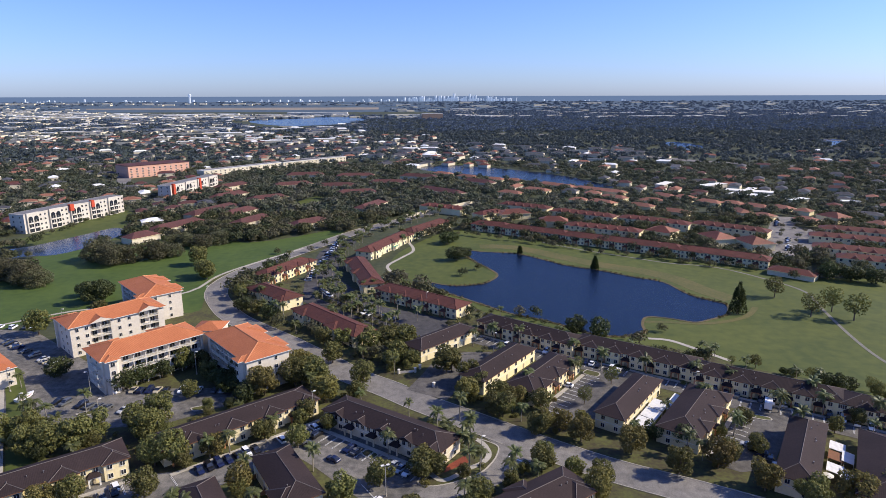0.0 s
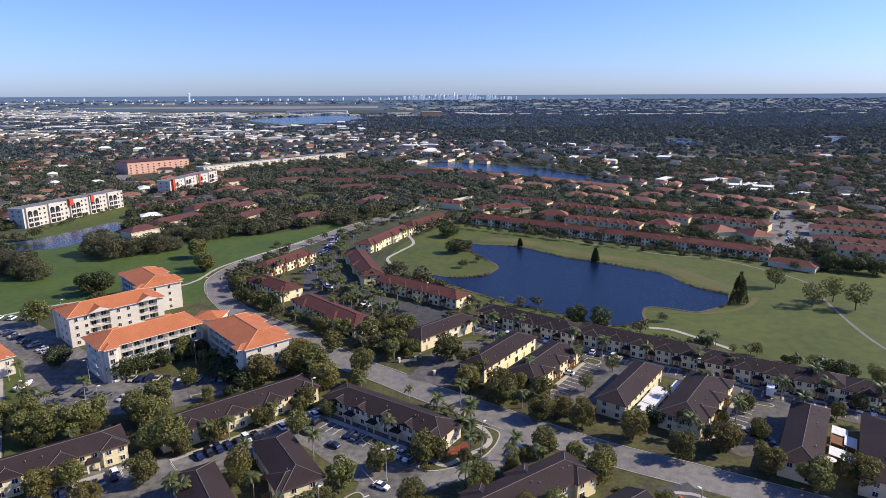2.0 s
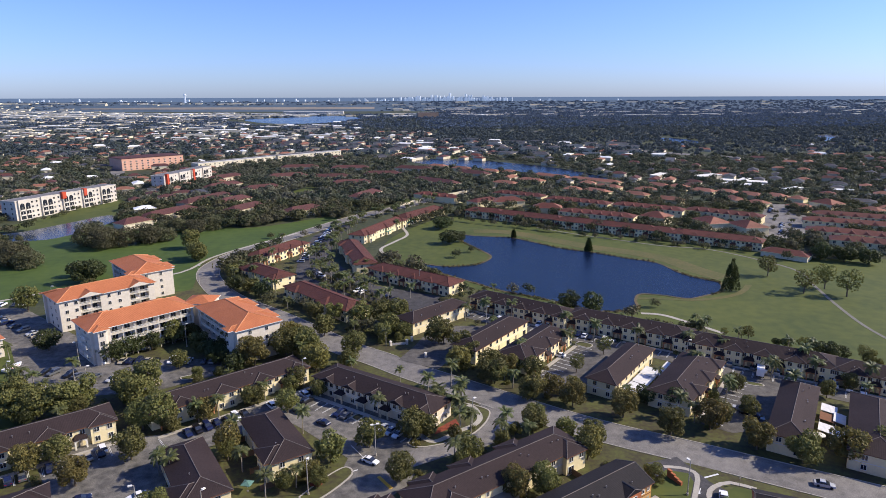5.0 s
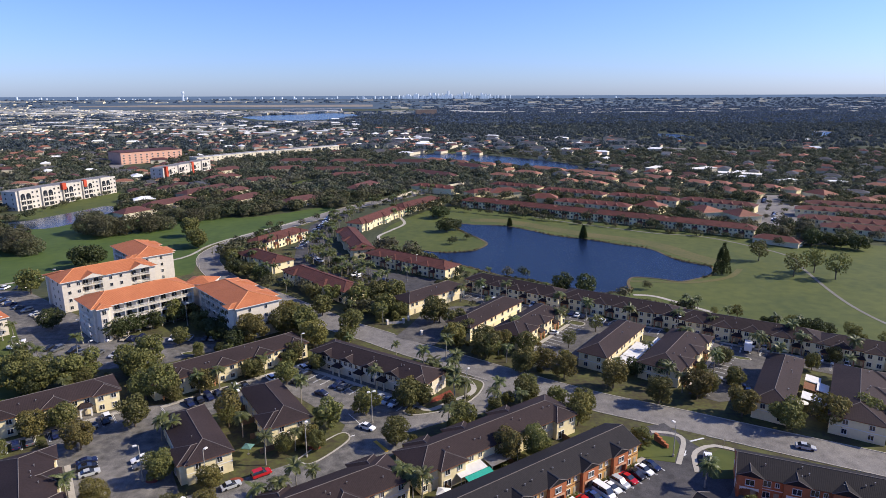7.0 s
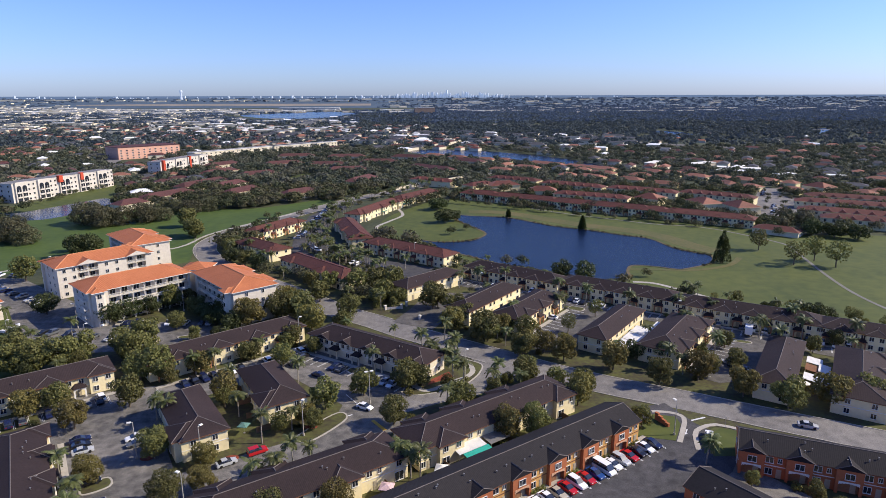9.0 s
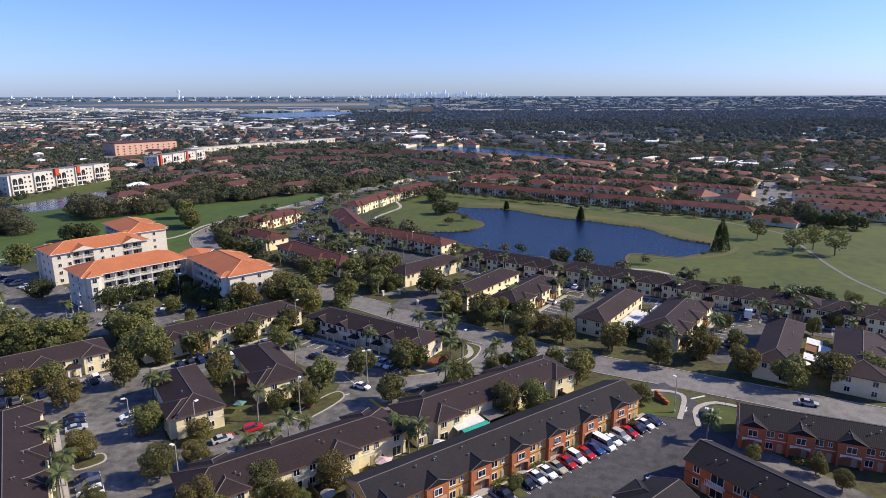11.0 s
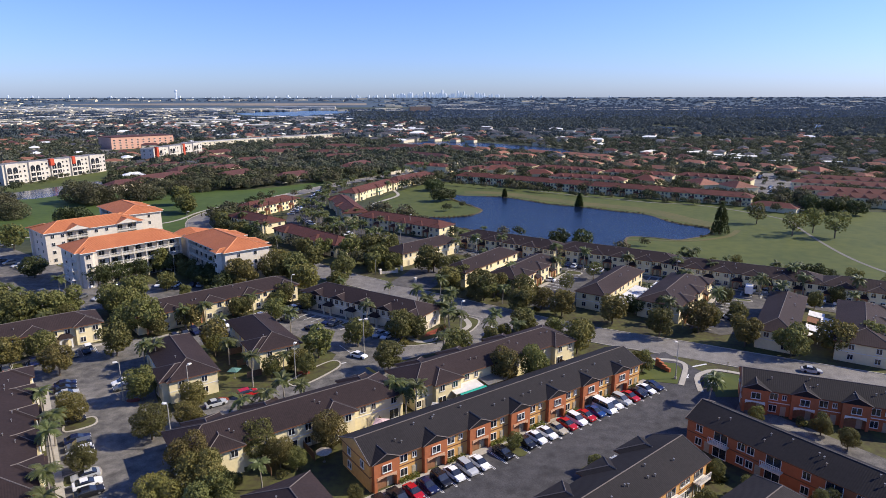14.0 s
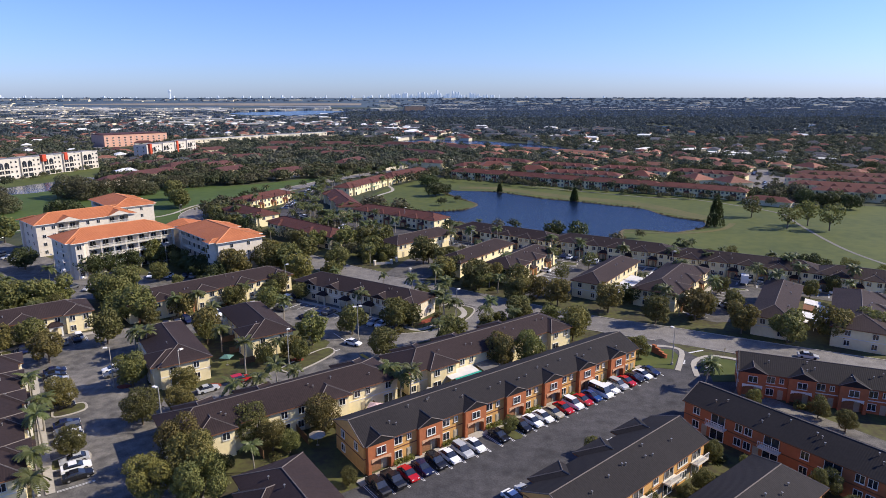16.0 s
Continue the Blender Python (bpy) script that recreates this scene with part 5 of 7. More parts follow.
near_d = [(-114, 161, 6.0), (-119, 159, 5.6), (-108, 163, 5.6), (-105, 168, 5.6), (-89, 168, 5.8), (-95, 175, 5.0), (-90, 179, 5.6), (-176, 254, 6.4), (-141, 211, 5.0), (-113, 201, 4.8), (-109, 208, 5.0), (-98, 218, 5.2),
          (-176, 297, 7.0), (-172, 300, 6.5), (-134, 338, 6.5), (-150, 369, 7.0), (-124, 168, 5.5), (-132, 165, 5.5), (-75, 208, 4.5), (-160, 275, 5), (-150, 270, 5)]
near_d += [(36, 173, 4.0), (119, 133, 4.6), (127, 128, 4.8)]
for i, (x, y, r) in enumerate(near_d):
    tree(x, y, r, "dark" if i in (8, 9, 10, 12, 13) else "rust" if i > 20 and i % 2 else "green")
golf_t = [(169, 303, 5.9), (171, 274, 6.1), (185, 281, 6.3), (188, 269, 6.8), (8, 379, 6.6), (3, 424, 6.5), (11, 344, 3.2), (20, 356, 2.7), (226, 331, 6.5), (216, 336, 6.0), (236, 326, 6.5), (14, 384, 4.5), (7, 430, 4.5),
          (-134, 339, 5.0), (-139, 345, 5.5), (36, 275, 3.2), (43, 275, 3.2), (95, 256, 2.6), (57, 253, 5.0), (66, 249, 5.5), (80, 240, 3.7), (100, 225, 3.6), (135, 198, 4.6), (-186, 308, 5), (-180, 314, 5), (-176, 311, 4.4), (196, 334, 3.5), (206, 336, 3.2)]
for i, (x, y, r) in enumerate(golf_t):
    tree(x, y, r, "dark" if i in (4, 5, 8, 9, 10, 11, 12, 18, 19, 22, 23, 24, 25) else "thin" if i in (0, 1, 2, 3, 6, 7, 15, 16) else "lime" if i in (13, 14) else "green", 0.8 if r > 6 and i > 3 else 0.85 if i > 22 else 1.0)
for x, y, r in ((-218, 381, 11), (-204, 370, 10.5), (-196, 377, 9), (-184, 385, 10), (-176, 390, 8), (-231, 331, 11), (-243, 336, 10), (-222, 326, 8), (-256, 344, 9), (-187, 422, 7), (-178, 420, 8), (-165, 414, 8), (-157, 426, 8), (-149, 430, 7), (-140, 438, 6),
                (-128, 446, 6), (-118, 456, 6.5), (-108, 462, 6), (-92, 474, 6), (-84, 482, 6), (-206, 446, 7), (-196, 440, 6.5), (-225, 448, 7), (-178, 452, 7), (-166, 462, 7), (-136, 470, 7), (-126, 486, 7), (-140, 510, 7), (-122, 512, 6.5), (-96, 505, 6.5), (-80, 512, 6.5), (-112, 536, 7), (-92, 540, 7)):
    if y < 430:
        tree(x, y, r, "broad", 0.92 if r > 8 else 0.85)
    else:
        EXTRA.append((x, y, r, r * 1.3))
rnd = random.Random(5)
for i in range(34):                                   # along the back of the park rows and the pond's near shore
    u = i / 33
    tree(10 + 150 * u + rnd.uniform(-2, 2), 282 - 100 * u + rnd.uniform(-3, 3) - 8 * math.sin(u * 6), rnd.uniform(1.7, 3.2), rnd.choice(("thin", "thin", "thin", "green", "dark")))
for i in range(40):                                   # in front of the brick-red rows
    u = i / 39
    EXTRA.append((205 * u + rnd.uniform(-3, 3), 458 - 118 * u + rnd.uniform(-4, 3), rnd.uniform(1.6, 3.6), rnd.uniform(3, 5.5)))
for i in range(26):                                   # planted strip inside the road's bend
    u = i / 25
    p = smooth([(-22, 222), (-45, 240), (-70, 262), (-94, 285), (-104, 308), (-106, 335), (-98, 365)], step=8)
    q = p[int(u * (len(p) - 1))]
    tree(q[0] + rnd.uniform(-3, 4), q[1] + rnd.uniform(-3, 4), rnd.uniform(2.6, 4.6), rnd.choice(("dark", "green", "green")))
palms = [(-77, 109), (-68, 98), (-64, 91), (-55, 74), (-58, 80), (-38, 122), (-35, 105), (-31, 106), (-28, 110), (-3, 108), (-5, 110), (-1, 107), (-67, 159), (-62, 161), (-62, 129), (-67, 133), (-16, 160), (-36, 152),
         (6, 162), (10, 152), (7, 150), (61, 112), (5, 136), (8, 169), (2, 165), (-19, 312), (-74, 272), (-82, 276), (-102, 312), (-99, 293), (-99, 346), (-49, 268), (-47, 284), (-43, 275), (-35, 271), (-30, 275), (-63, 293), (-62, 312)]
for x, y in palms:
    palm(x, y)
palms = [(-71, 334), (101, 202), (86, 189), (123, 190), (109, 184), (122, 182), (59, 216), (75, 213), (51, 228), (31, 239), (20, 247), (90, 206), (135, 176), (48, 210), (30, 200), (-22, 280), (-12, 270), (-52, 300), (-56, 320), (-60, 360),
         (-64, 380), (-58, 400), (-70, 420), (-96, 375), (-90, 330), (-28, 420), (-30, 440), (5, 180), (-85, 280), (-92, 300), (108, 170), (88, 170)]
for x, y in palms:
    palm(x, y, 1.1)
rnd = random.Random(31)
for k in range(13):                                   # bushes at the foot of the white block
    EXTRA.append((-292 + rnd.uniform(-4, 4), 452 + k * 9 + rnd.uniform(-3, 3), rnd.uniform(1.6, 3.6), rnd.uniform(2.5, 6)))
for i in range(64):                                   # palms crowding the lot and road behind the red-brown rows
    u = i / 63
    p = smooth([(-40, 282), (-62, 320), (-66, 370), (-62, 420), (-46, 466), (-24, 505), (0, 540)], step=6)
    q = p[int(u * (len(p) - 1))]
    palm(q[0] + rnd.uniform(-6, 5), q[1] + rnd.uniform(-5, 5), rnd.uniform(0.85, 1.15))
for i in range(20):                                   # hedges and low trees among them
    u = i / 19
    q = p[int(u * (len(p) - 1))]
    EXTRA.append((q[0] + rnd.uniform(-5, 2), q[1] + rnd.uniform(-4, 4), rnd.uniform(1.8, 3.0), rnd.uniform(2.5, 4.5)))


def conifer(x, y, h, label):
    rd = np.random.RandomState(int(x))
    v, f = [], []
    for i in range(1500):
        t = rd.uniform(0.04, 1.0)
        lobes = (0, 0.55 * h * 0.22, -0.5 * h * 0.22)
        lx = lobes[rd.randint(3)]
        hh = h * (1.0 if lx == 0 else 0.78)
        r = h * 0.15 * (1 - t) ** 0.8 + 0.1
        a = rd.uniform(0, 6.283)
        p = np.array([lx * (1 - t * 0.3) + r * np.cos(a), r * np.sin(a), hh * t])
        d = np.array([np.cos(a) * 0.5, np.sin(a) * 0.5, 0.8]) + rd.normal(size=3) * 0.25
        s = np.cross(d, rd.normal(size=3))
        s /= np.linalg.norm(s)
        k = len(v)
        v += [tuple(p - s * 0.3), tuple(p + s * 0.3), tuple(p + d * 1.0)]
        f.append((k, k + 1, k + 2))
    o = thing("conifer", flat(x, y), label, "tree")
    g = Geo()
    g.bar((0, 0, 0), (0, 0, h * 0.8), 0.3, 7, 0.08)
    part("trunk", g.mesh("trunk", bark_mat), o)
    part("crown", mesh_of("crown", v, f, darkleaf_mat), o)


conifer(139, 279, 15.5, "dark pointed cypress on the pond's shore")
conifer(90, 357, 8, "small dark conifer at the water's edge")
conifer(50, 395, 5, "small dark conifer at the water's edge")


# ---- cars ----
CARS = {}


def loft(rows, mat_of=None):
    """A body from rings; each ring is (x, half-width, z0, z1, top half-width)."""
    g = Geo()
    rings = []
    for x, w, z0, z1, tw in rows:
        rings.append([(x, -w, z0), (x, -w, z0 + (z1 - z0) * 0.55), (x, -tw, z1), (x, tw, z1), (x, w, z0 + (z1 - z0) * 0.55), (x, w, z0)])
    for a, b in zip(rings[:-1], rings[1:]):
        for i in range(5):
            g.face([a[i], b[i], b[i + 1], a[i + 1]])
    g.face(rings[0])
    g.face(rings[-1][::-1])
    return g


def car_meshes(kind, colour, mat):
    key = (kind, colour)
    if key in CARS:
        return CARS[key]
    if kind == "van":
        body = loft([(-2.6, 0.9, 0.3, 1.0, 0.88), (-2.5, 0.97, 0.28, 1.15, 0.95), (1.7, 0.97, 0.28, 1.15, 0.95), (2.4, 0.93, 0.3, 1.0, 0.85), (2.65, 0.85, 0.35, 0.75, 0.8)])
        cabin = loft([(-2.55, 0.95, 1.1, 2.1, 0.8), (-2.4, 0.95, 1.1, 2.2, 0.82), (1.2, 0.95, 1.1, 2.2, 0.82), (1.95, 0.92, 1.0, 1.2, 0.88)])
        win = (-2.0, 1.4, 1.35, 1.85)
    elif kind == "suv":
        body = loft([(-2.25, 0.85, 0.35, 0.9, 0.8), (-2.15, 0.93, 0.3, 1.02, 0.9), (0.9, 0.93, 0.3, 1.02, 0.9), (1.9, 0.9, 0.3, 0.92, 0.84), (2.25, 0.8, 0.35, 0.7, 0.74)])
        cabin = loft([(-2.15, 0.88, 1.0, 1.25, 0.82), (-1.9, 0.88, 1.0, 1.68, 0.68), (0.2, 0.88, 1.0, 1.7, 0.68), (1.05, 0.88, 0.98, 1.04, 0.84)])
        win = (-1.7, 0.5, 1.08, 1.5)
    elif kind == "pickup":
        body = loft([(-2.7, 0.9, 0.4, 1.0, 0.88), (-2.65, 0.95, 0.35, 1.05, 0.92), (1.2, 0.95, 0.35, 1.05, 0.92), (2.4, 0.92, 0.35, 1.0, 0.85), (2.65, 0.85, 0.4, 0.8, 0.8)])
        cabin = loft([(-0.8, 0.9, 1.0, 1.6, 0.72), (-0.6, 0.9, 1.0, 1.75, 0.72), (0.6, 0.9, 1.0, 1.75, 0.7), (1.4, 0.9, 1.0, 1.08, 0.85)])
        win = (-0.5, 0.9, 1.12, 1.55)
    else:
        body = loft([(-2.25, 0.8, 0.35, 0.8, 0.75), (-2.15, 0.9, 0.28, 0.92, 0.84), (-1.3, 0.9, 0.25, 0.95, 0.86), (0.9, 0.9, 0.25, 0.92, 0.86), (1.9, 0.86, 0.28, 0.78, 0.8), (2.25, 0.76, 0.35, 0.62, 0.7)])
        cabin = loft([(-1.75, 0.84, 0.9, 0.98, 0.8), (-1.0, 0.84, 0.92, 1.38, 0.62), (0.1, 0.84, 0.92, 1.42, 0.62), (1.05, 0.84, 0.9, 0.96, 0.8)])
        win = (-1.1, 0.45, 0.98, 1.3)
    glass = Geo()
    glass.v, glass.f, glass.m = [tuple(p) for p in cabin.v], list(cabin.f), list(cabin.m)
    roofg = Geo()
    zt = max(p[2] for p in cabin.v)
    xs_ = [p[0] for p in cabin.v if p[2] > zt - 0.12]
    tw = max(abs(p[1]) for p in cabin.v if p[2] > zt - 0.12)
    roofg.box(min(xs_) - 0.05, max(xs_) + 0.05, -tw - 0.02, tw + 0.02, zt - 0.03, zt + 0.03)
    for px in (min(xs_), (min(xs_) + max(xs_)) / 2):
        for sy in (-1, 1):
            roofg.bar((px, sy * (tw + 0.17), zt - 0.5), (px, sy * tw, zt), 0.05, 4)
    wheel = Geo()
    wheel.bar((0, -0.11, 0), (0, 0.11, 0), 0.33, 12)
    wheel.bar((0, 0.11, 0), (0, -0.11, 0), 0.33, 12)
    rim = Geo()
    rim.bar((0, -0.13, 0), (0, 0.13, 0), 0.19, 10)
    rim.bar((0, 0.13, 0), (0, -0.13, 0), 0.19, 10)
    lamp = Geo()
    lamp.box(-0.05, 0.05, -0.18, 0.18, -0.07, 0.07)
    CARS[key] = dict(body=body.mesh("body", mat), glass=glass.mesh("glazing", glass_mat), roof=roofg.mesh("roof", mat), wheel=wheel.mesh("tyre", tyre_mat), rim=rim.mesh("rim", metal_mat),
                     head=lamp.mesh("headlight", lamp_mat), tail=lamp.mesh("tail_light", tail_mat), ends=(max(p[0] for p in body.v), min(p[0] for p in body.v)))
    return CARS[key]


tyre_mat = material("tyre_rubber", (0.02, 0.02, 0.02), rough=0.9)
lamp_mat = material("headlight_glass", (0.7, 0.7, 0.7), rough=0.2, spec=0.6)
tail_mat = material("tail_light_red", (0.35, 0.01, 0.01), rough=0.2, spec=0.6)
PAINT = {k: material("car_" + k, c, tuple(v * 0.95 for v in c), rough=0.22, spec=0.6, fine=0.5) for k, c in dict(white=(0.8, 0.8, 0.8), black=(0.012, 0.012, 0.014), silver=(0.42, 0.43, 0.44), red=(0.42, 0.012, 0.016), blue=(0.02, 0.06, 0.2), grey=(0.1, 0.105, 0.11), navy=(0.012, 0.018, 0.06), beige=(0.4, 0.35, 0.26)).items()}


def car(x, y, deg, kind="sedan", colour="white"):
    d = car_meshes(kind, colour, PAINT[colour])
    o = thing("van" if kind == "van" else "car", flat(x, y, deg, 0.09), "%s %s parked on the asphalt" % (colour, {"sedan": "saloon car", "suv": "tall estate car", "van": "passenger van", "pickup": "pickup truck"}[kind]), "van" if kind == "van" else "car", "parked cars")
    b = part("body", d["body"], o)
    part("glazing", d["glass"], o)
    part("roof", d["roof"], o)
    f, r = d["ends"]
    for wx in (1.35, -1.35):
        for wy in (0.8, -0.8):
            w = part("tyre", d["wheel"], o, pose(wx, wy, 0.33))
            if y < 104:
                part("rim", d["rim"], w)
    for wy in (0.58, -0.58) if y < 135 else ():
        part("headlight", d["head"], b, pose(f - 0.06, wy, 0.68))
        part("tail_light", d["tail"], b, pose(r + 0.03, wy, 0.75))
    return o


# the long row in front of the orange houses
ROW = [("pickup", "black"), ("pickup", "black"), ("sedan", "red"), ("sedan", "navy"), ("suv", "black"), ("sedan", "white"), ("suv", "silver"), ("sedan", "white"), None, ("sedan", "black"), None, ("sedan", "black"), ("sedan", "white"),
       ("sedan", "white"), ("sedan", "beige"), ("sedan", "red"), ("suv", "white"), ("sedan", "red"), ("sedan", "blue"), ("van", "white"), ("sedan", "white"), ("suv", "silver"), ("sedan", "red"), ("sedan", "black"), ("sedan", "white"), ("sedan", "navy")]
ax, ay, bx, by = -5.0, 76.0, 54.5, 118.4
N = len(ROW)
for i, c in enumerate(ROW):
    u = (i + 0.5) / N
    x, y = ax + (bx - ax) * u, ay + (by - ay) * u
    if c:
        ox, oy = rot(0, 2.5, 35.5)
        car(x + ox, y + oy, -54.5, *c)
ends = [(ax + (bx - ax) * i / N, ay + (by - ay) * i / N) for i in range(N + 1)]
line_me = (lambda g: (g.box(-0.2, -0.1, 0, 5.2, 0, 0.012), g.box(0.1, 0.2, 0, 5.2, 0, 0.012), g.box(-0.2, 0.2, -0.05, 0.05, 0, 0.012), g.mesh("stall_line", paint_mat))[-1])(Geo())
lot_marks = tagged(new("stall_marking"), "white double parking lines on dark asphalt", "marking", "", "structure")
for x, y in ends:
    part("stall_line", line_me, lot_marks, flat(x, y, 35.5, 0.088))
x, y = ends[10][0] * 0.5 + ends[11][0] * 0.5, ends[10][1] * 0.5 + ends[11][1] * 0.5
for cx, cy in ((x + rot(0, 2.6, 35.5)[0], y + rot(0, 2.6, 35.5)[1]), (30.5, 87.5)):
    area("tree_island", [rot(u, v, 35.5, cx, cy) for u, v in ((-1.1, -2.3), (0, -2.7), (1.1, -2.3), (1.1, 2.3), (-1.1, 2.3))], 0.2, yard_mat, "kerbed grass island with a young tree", "island", thick=0.16)
    tree(cx, cy, 1.8, "green")
g = Geo()
ribbon_geo(g, [Vector(rot(-37, 5.6, 35.5, 24.7, 97.2)), Vector(rot(37, 5.6, 35.5, 24.7, 97.2))], -0.9, 0.9, 0.03, 0.16)
tagged(new("walkway", g.mesh("walkway", concrete_mat)), "pale concrete walkway in front of the orange row", "pavement", "", "structure")
rnd = random.Random(21)
COL = ["white", "white", "silver", "black", "grey", "silver", "navy", "grey", "white", "black", "beige", "navy"]


def row_of_cars(x0, y0, x1, y1, n, deg, fill=0.75):
    for i in range(n):
        if rnd.random() < fill:
            u = (i + 0.5) / n
            car(x0 + (x1 - x0) * u, y0 + (y1 - y0) * u, deg + rnd.choice((0, 180)), rnd.choice(("sedan", "sedan", "suv", "suv")), rnd.choice(COL))


row_of_cars(*rot(-30, -12.6, 35.5, 24.7, 97.2), *rot(20, -12.6, 35.5, 24.7, 97.2), 18, -54.5, 0.5)           # other side of the front lot
row_of_cars(*rot(-25, -12.6, 123.5, -77.4, 95.8), *rot(26, -12.6, 123.5, -77.4, 95.8), 18, 33.5, 0.7)            # along the palms
for x, y, deg, k, c in ((-86.7, 144.4, 128, "suv", "white"), (-68.1, 124.1, 215, "sedan", "white"), (-66.6, 121.6, 215, "sedan", "grey"), (-79.1, 120.8, 33, "sedan", "black"), (-43.4, 113.4, 35, "sedan", "silver"), (-37.9, 117.8, 35, "suv", "red")):
    car(x, y, deg, k, c)
row_of_cars(*rot(-17, -13, 37, -104, 145), *rot(17, -13, 37, -104, 145), 12, -53, 0.6)
row_of_cars(*rot(-20, -11.8, -34, -16.5, 169.5), *rot(20, -11.8, -34, -16.5, 169.5), 15, 56, 0.4)           # before the arched porches
row_of_cars(-44, 168, -30, 156, 5, -34, 0.6)
row_of_cars(*rot(-24, -13.8, 40, -63, 173.5), *rot(22, -13.8, 40, -63, 173.5), 17, -50, 0.65)
row_of_cars(-132, 192, -88, 182, 14, 70, 0.7)          # lodge lot
row_of_cars(-116, 200, -76, 200, 14, 88, 0.7)
row_of_cars(-185, 246, -150, 222, 12, 55, 0.7)
row_of_cars(-165, 258, -152, 244, 6, -40, 0.8)
row_of_cars(-200, 262, -182, 262, 6, 90, 0.7)
row_of_cars(52, 226, 66, 214, 7, 60, 0.8)              # courts
row_of_cars(44, 205, 42, 182, 7, -30, 0.7)
row_of_cars(24, 240, 46, 232, 7, 60, 0.7)
row_of_cars(90, 202, 118, 186, 9, 60, 0.6)
row_of_cars(88, 168, 94, 152, 6, -32, 0.7)
row_of_cars(122, 182, 146, 164, 8, 60, 0.6)
row_of_cars(126, 150, 132, 140, 4, -32, 0.7)
row_of_cars(-76, 330, -74, 436, 34, 10, 0.8)           # beside the red-brown rows
row_of_cars(-54, 290, -18, 268, 12, 48, 0.6)
row_of_cars(-66, 318, -58, 305, 6, -35, 0.8)
car(-16, 138, -30, "sedan", "white")
car(92, 127, -24, "sedan", "silver")
car(66, 122, 70, "pickup", "white")
car(70, 113, 80, "suv", "navy")
car(60, 100, -54, "sedan", "silver")
box_truck = thing("delivery_truck", flat(107, 187, 62, 0.05), "white box truck parked in the lot", "truck")
g = Geo()
g.box(-2.6, 1.6, -1.15, 1.15, 0.8, 3.2)
part("box", g.mesh("box", PAINT["white"]), box_truck)
part("cab", loft([(1.65, 1.0, 0.5, 2.2, 0.85), (2.4, 1.0, 0.5, 2.1, 0.85), (3.0, 0.95, 0.5, 1.3, 0.9), (3.5, 0.9, 0.5, 1.2, 0.85)]).mesh("cab", PAINT["white"]), box_truck)
for wx in (2.6, -1.6):
    for wy in (0.95, -0.95):
        g = Geo()
        g.bar((0, -0.14, 0), (0, 0.14, 0), 0.42, 12)
        g.bar((0, 0.14, 0), (0, -0.14, 0), 0.42, 12)
        part("tyre", g.mesh("tyre", tyre_mat), box_truck, pose(wx, wy, 0.42))


# ---- street lamps, patios, small things ----
def street_lamp(x, y, deg, h=9.0, heads=1):
    o = thing("street_lamp", flat(x, y, deg), "grey concrete lamp post with a white flat head" if heads == 1 else "lamp post with twin white heads", "street lamp", "lot lamps")
    g = Geo()
    g.bar((0, 0, 0), (0, 0, h), 0.13, 8, 0.08)
    g.bar((0, 0, 0), (0, 0, 0.7), 0.28, 8)
    part("pole", g.mesh("pole", concrete_mat), o)
    for s in ((1,) if heads == 1 else (1, -1)):
        g = Geo()
        g.bar((0, 0, h - 0.1), (0.5 * s, 0, h), 0.05, 5)
        g.box(*(sorted((0.35 * s, 1.15 * s))), -0.28, 0.28, h - 0.06, h + 0.14)
        part("lamp_head", g.mesh("lamp_head", trim_mat), o)


for x, y, d, n in ((-42, 182, 30, 1), (-15, 141, 20, 2), (-29, 125, 80, 1), (-64, 116, 200, 1), (-46, 97, 160, 1), (10.5, 154.5, 40, 1), (-49, 114, 60, 1), (58.5, 124, 120, 1), (-147, 250, 20, 1), (-108, 177, 40, 1), (-135, 181, 10, 1), (-152, 200, 10, 1), (-122, 197, 200, 1),
                   (-92, 214, 0, 1), (20, 232, 0, 1), (-8, 285, 60, 1), (-118, 296, 0, 1), (86, 196, 0, 1), (-170, 262, 0, 1)):
    street_lamp(x, y, d, heads=n)


def patio_roof(x, y, deg, w, d, z, mat, label, drop=0.5):
    o = thing("patio_roof", flat(x, y, deg), label, "awning", "patio covers")
    g = Geo()
    g.face([(-w / 2, -d / 2, z - drop), (w / 2, -d / 2, z - drop), (w / 2, d / 2, z), (-w / 2, d / 2, z)])
    g.face([(-w / 2, d / 2, z - 0.1), (w / 2, d / 2, z - 0.1), (w / 2, -d / 2, z - drop - 0.1), (-w / 2, -d / 2, z - drop - 0.1)])
    g.face([(-w / 2, -d / 2, z - drop - 0.1), (w / 2, -d / 2, z - drop - 0.1), (w / 2, -d / 2, z - drop), (-w / 2, -d / 2, z - drop)])
    for s in (-1, 1):
        g.face([(s * w / 2, -d / 2, z - drop - 0.1), (s * w / 2, d / 2, z - 0.1), (s * w / 2, d / 2, z), (s * w / 2, -d / 2, z - drop)])
    part("sheet", g.mesh("sheet", mat), o)
    for sx in (-1, 1):
        for sy in (-1, 1):
            g = Geo()
            g.bar((sx * (w / 2 - 0.1), sy * (d / 2 - 0.1), 0), (sx * (w / 2 - 0.1), sy * (d / 2 - 0.1), z - (drop if sy < 0 else 0) - 0.05), 0.06, 5)
            part("post", g.mesh("post", trim_mat), o)


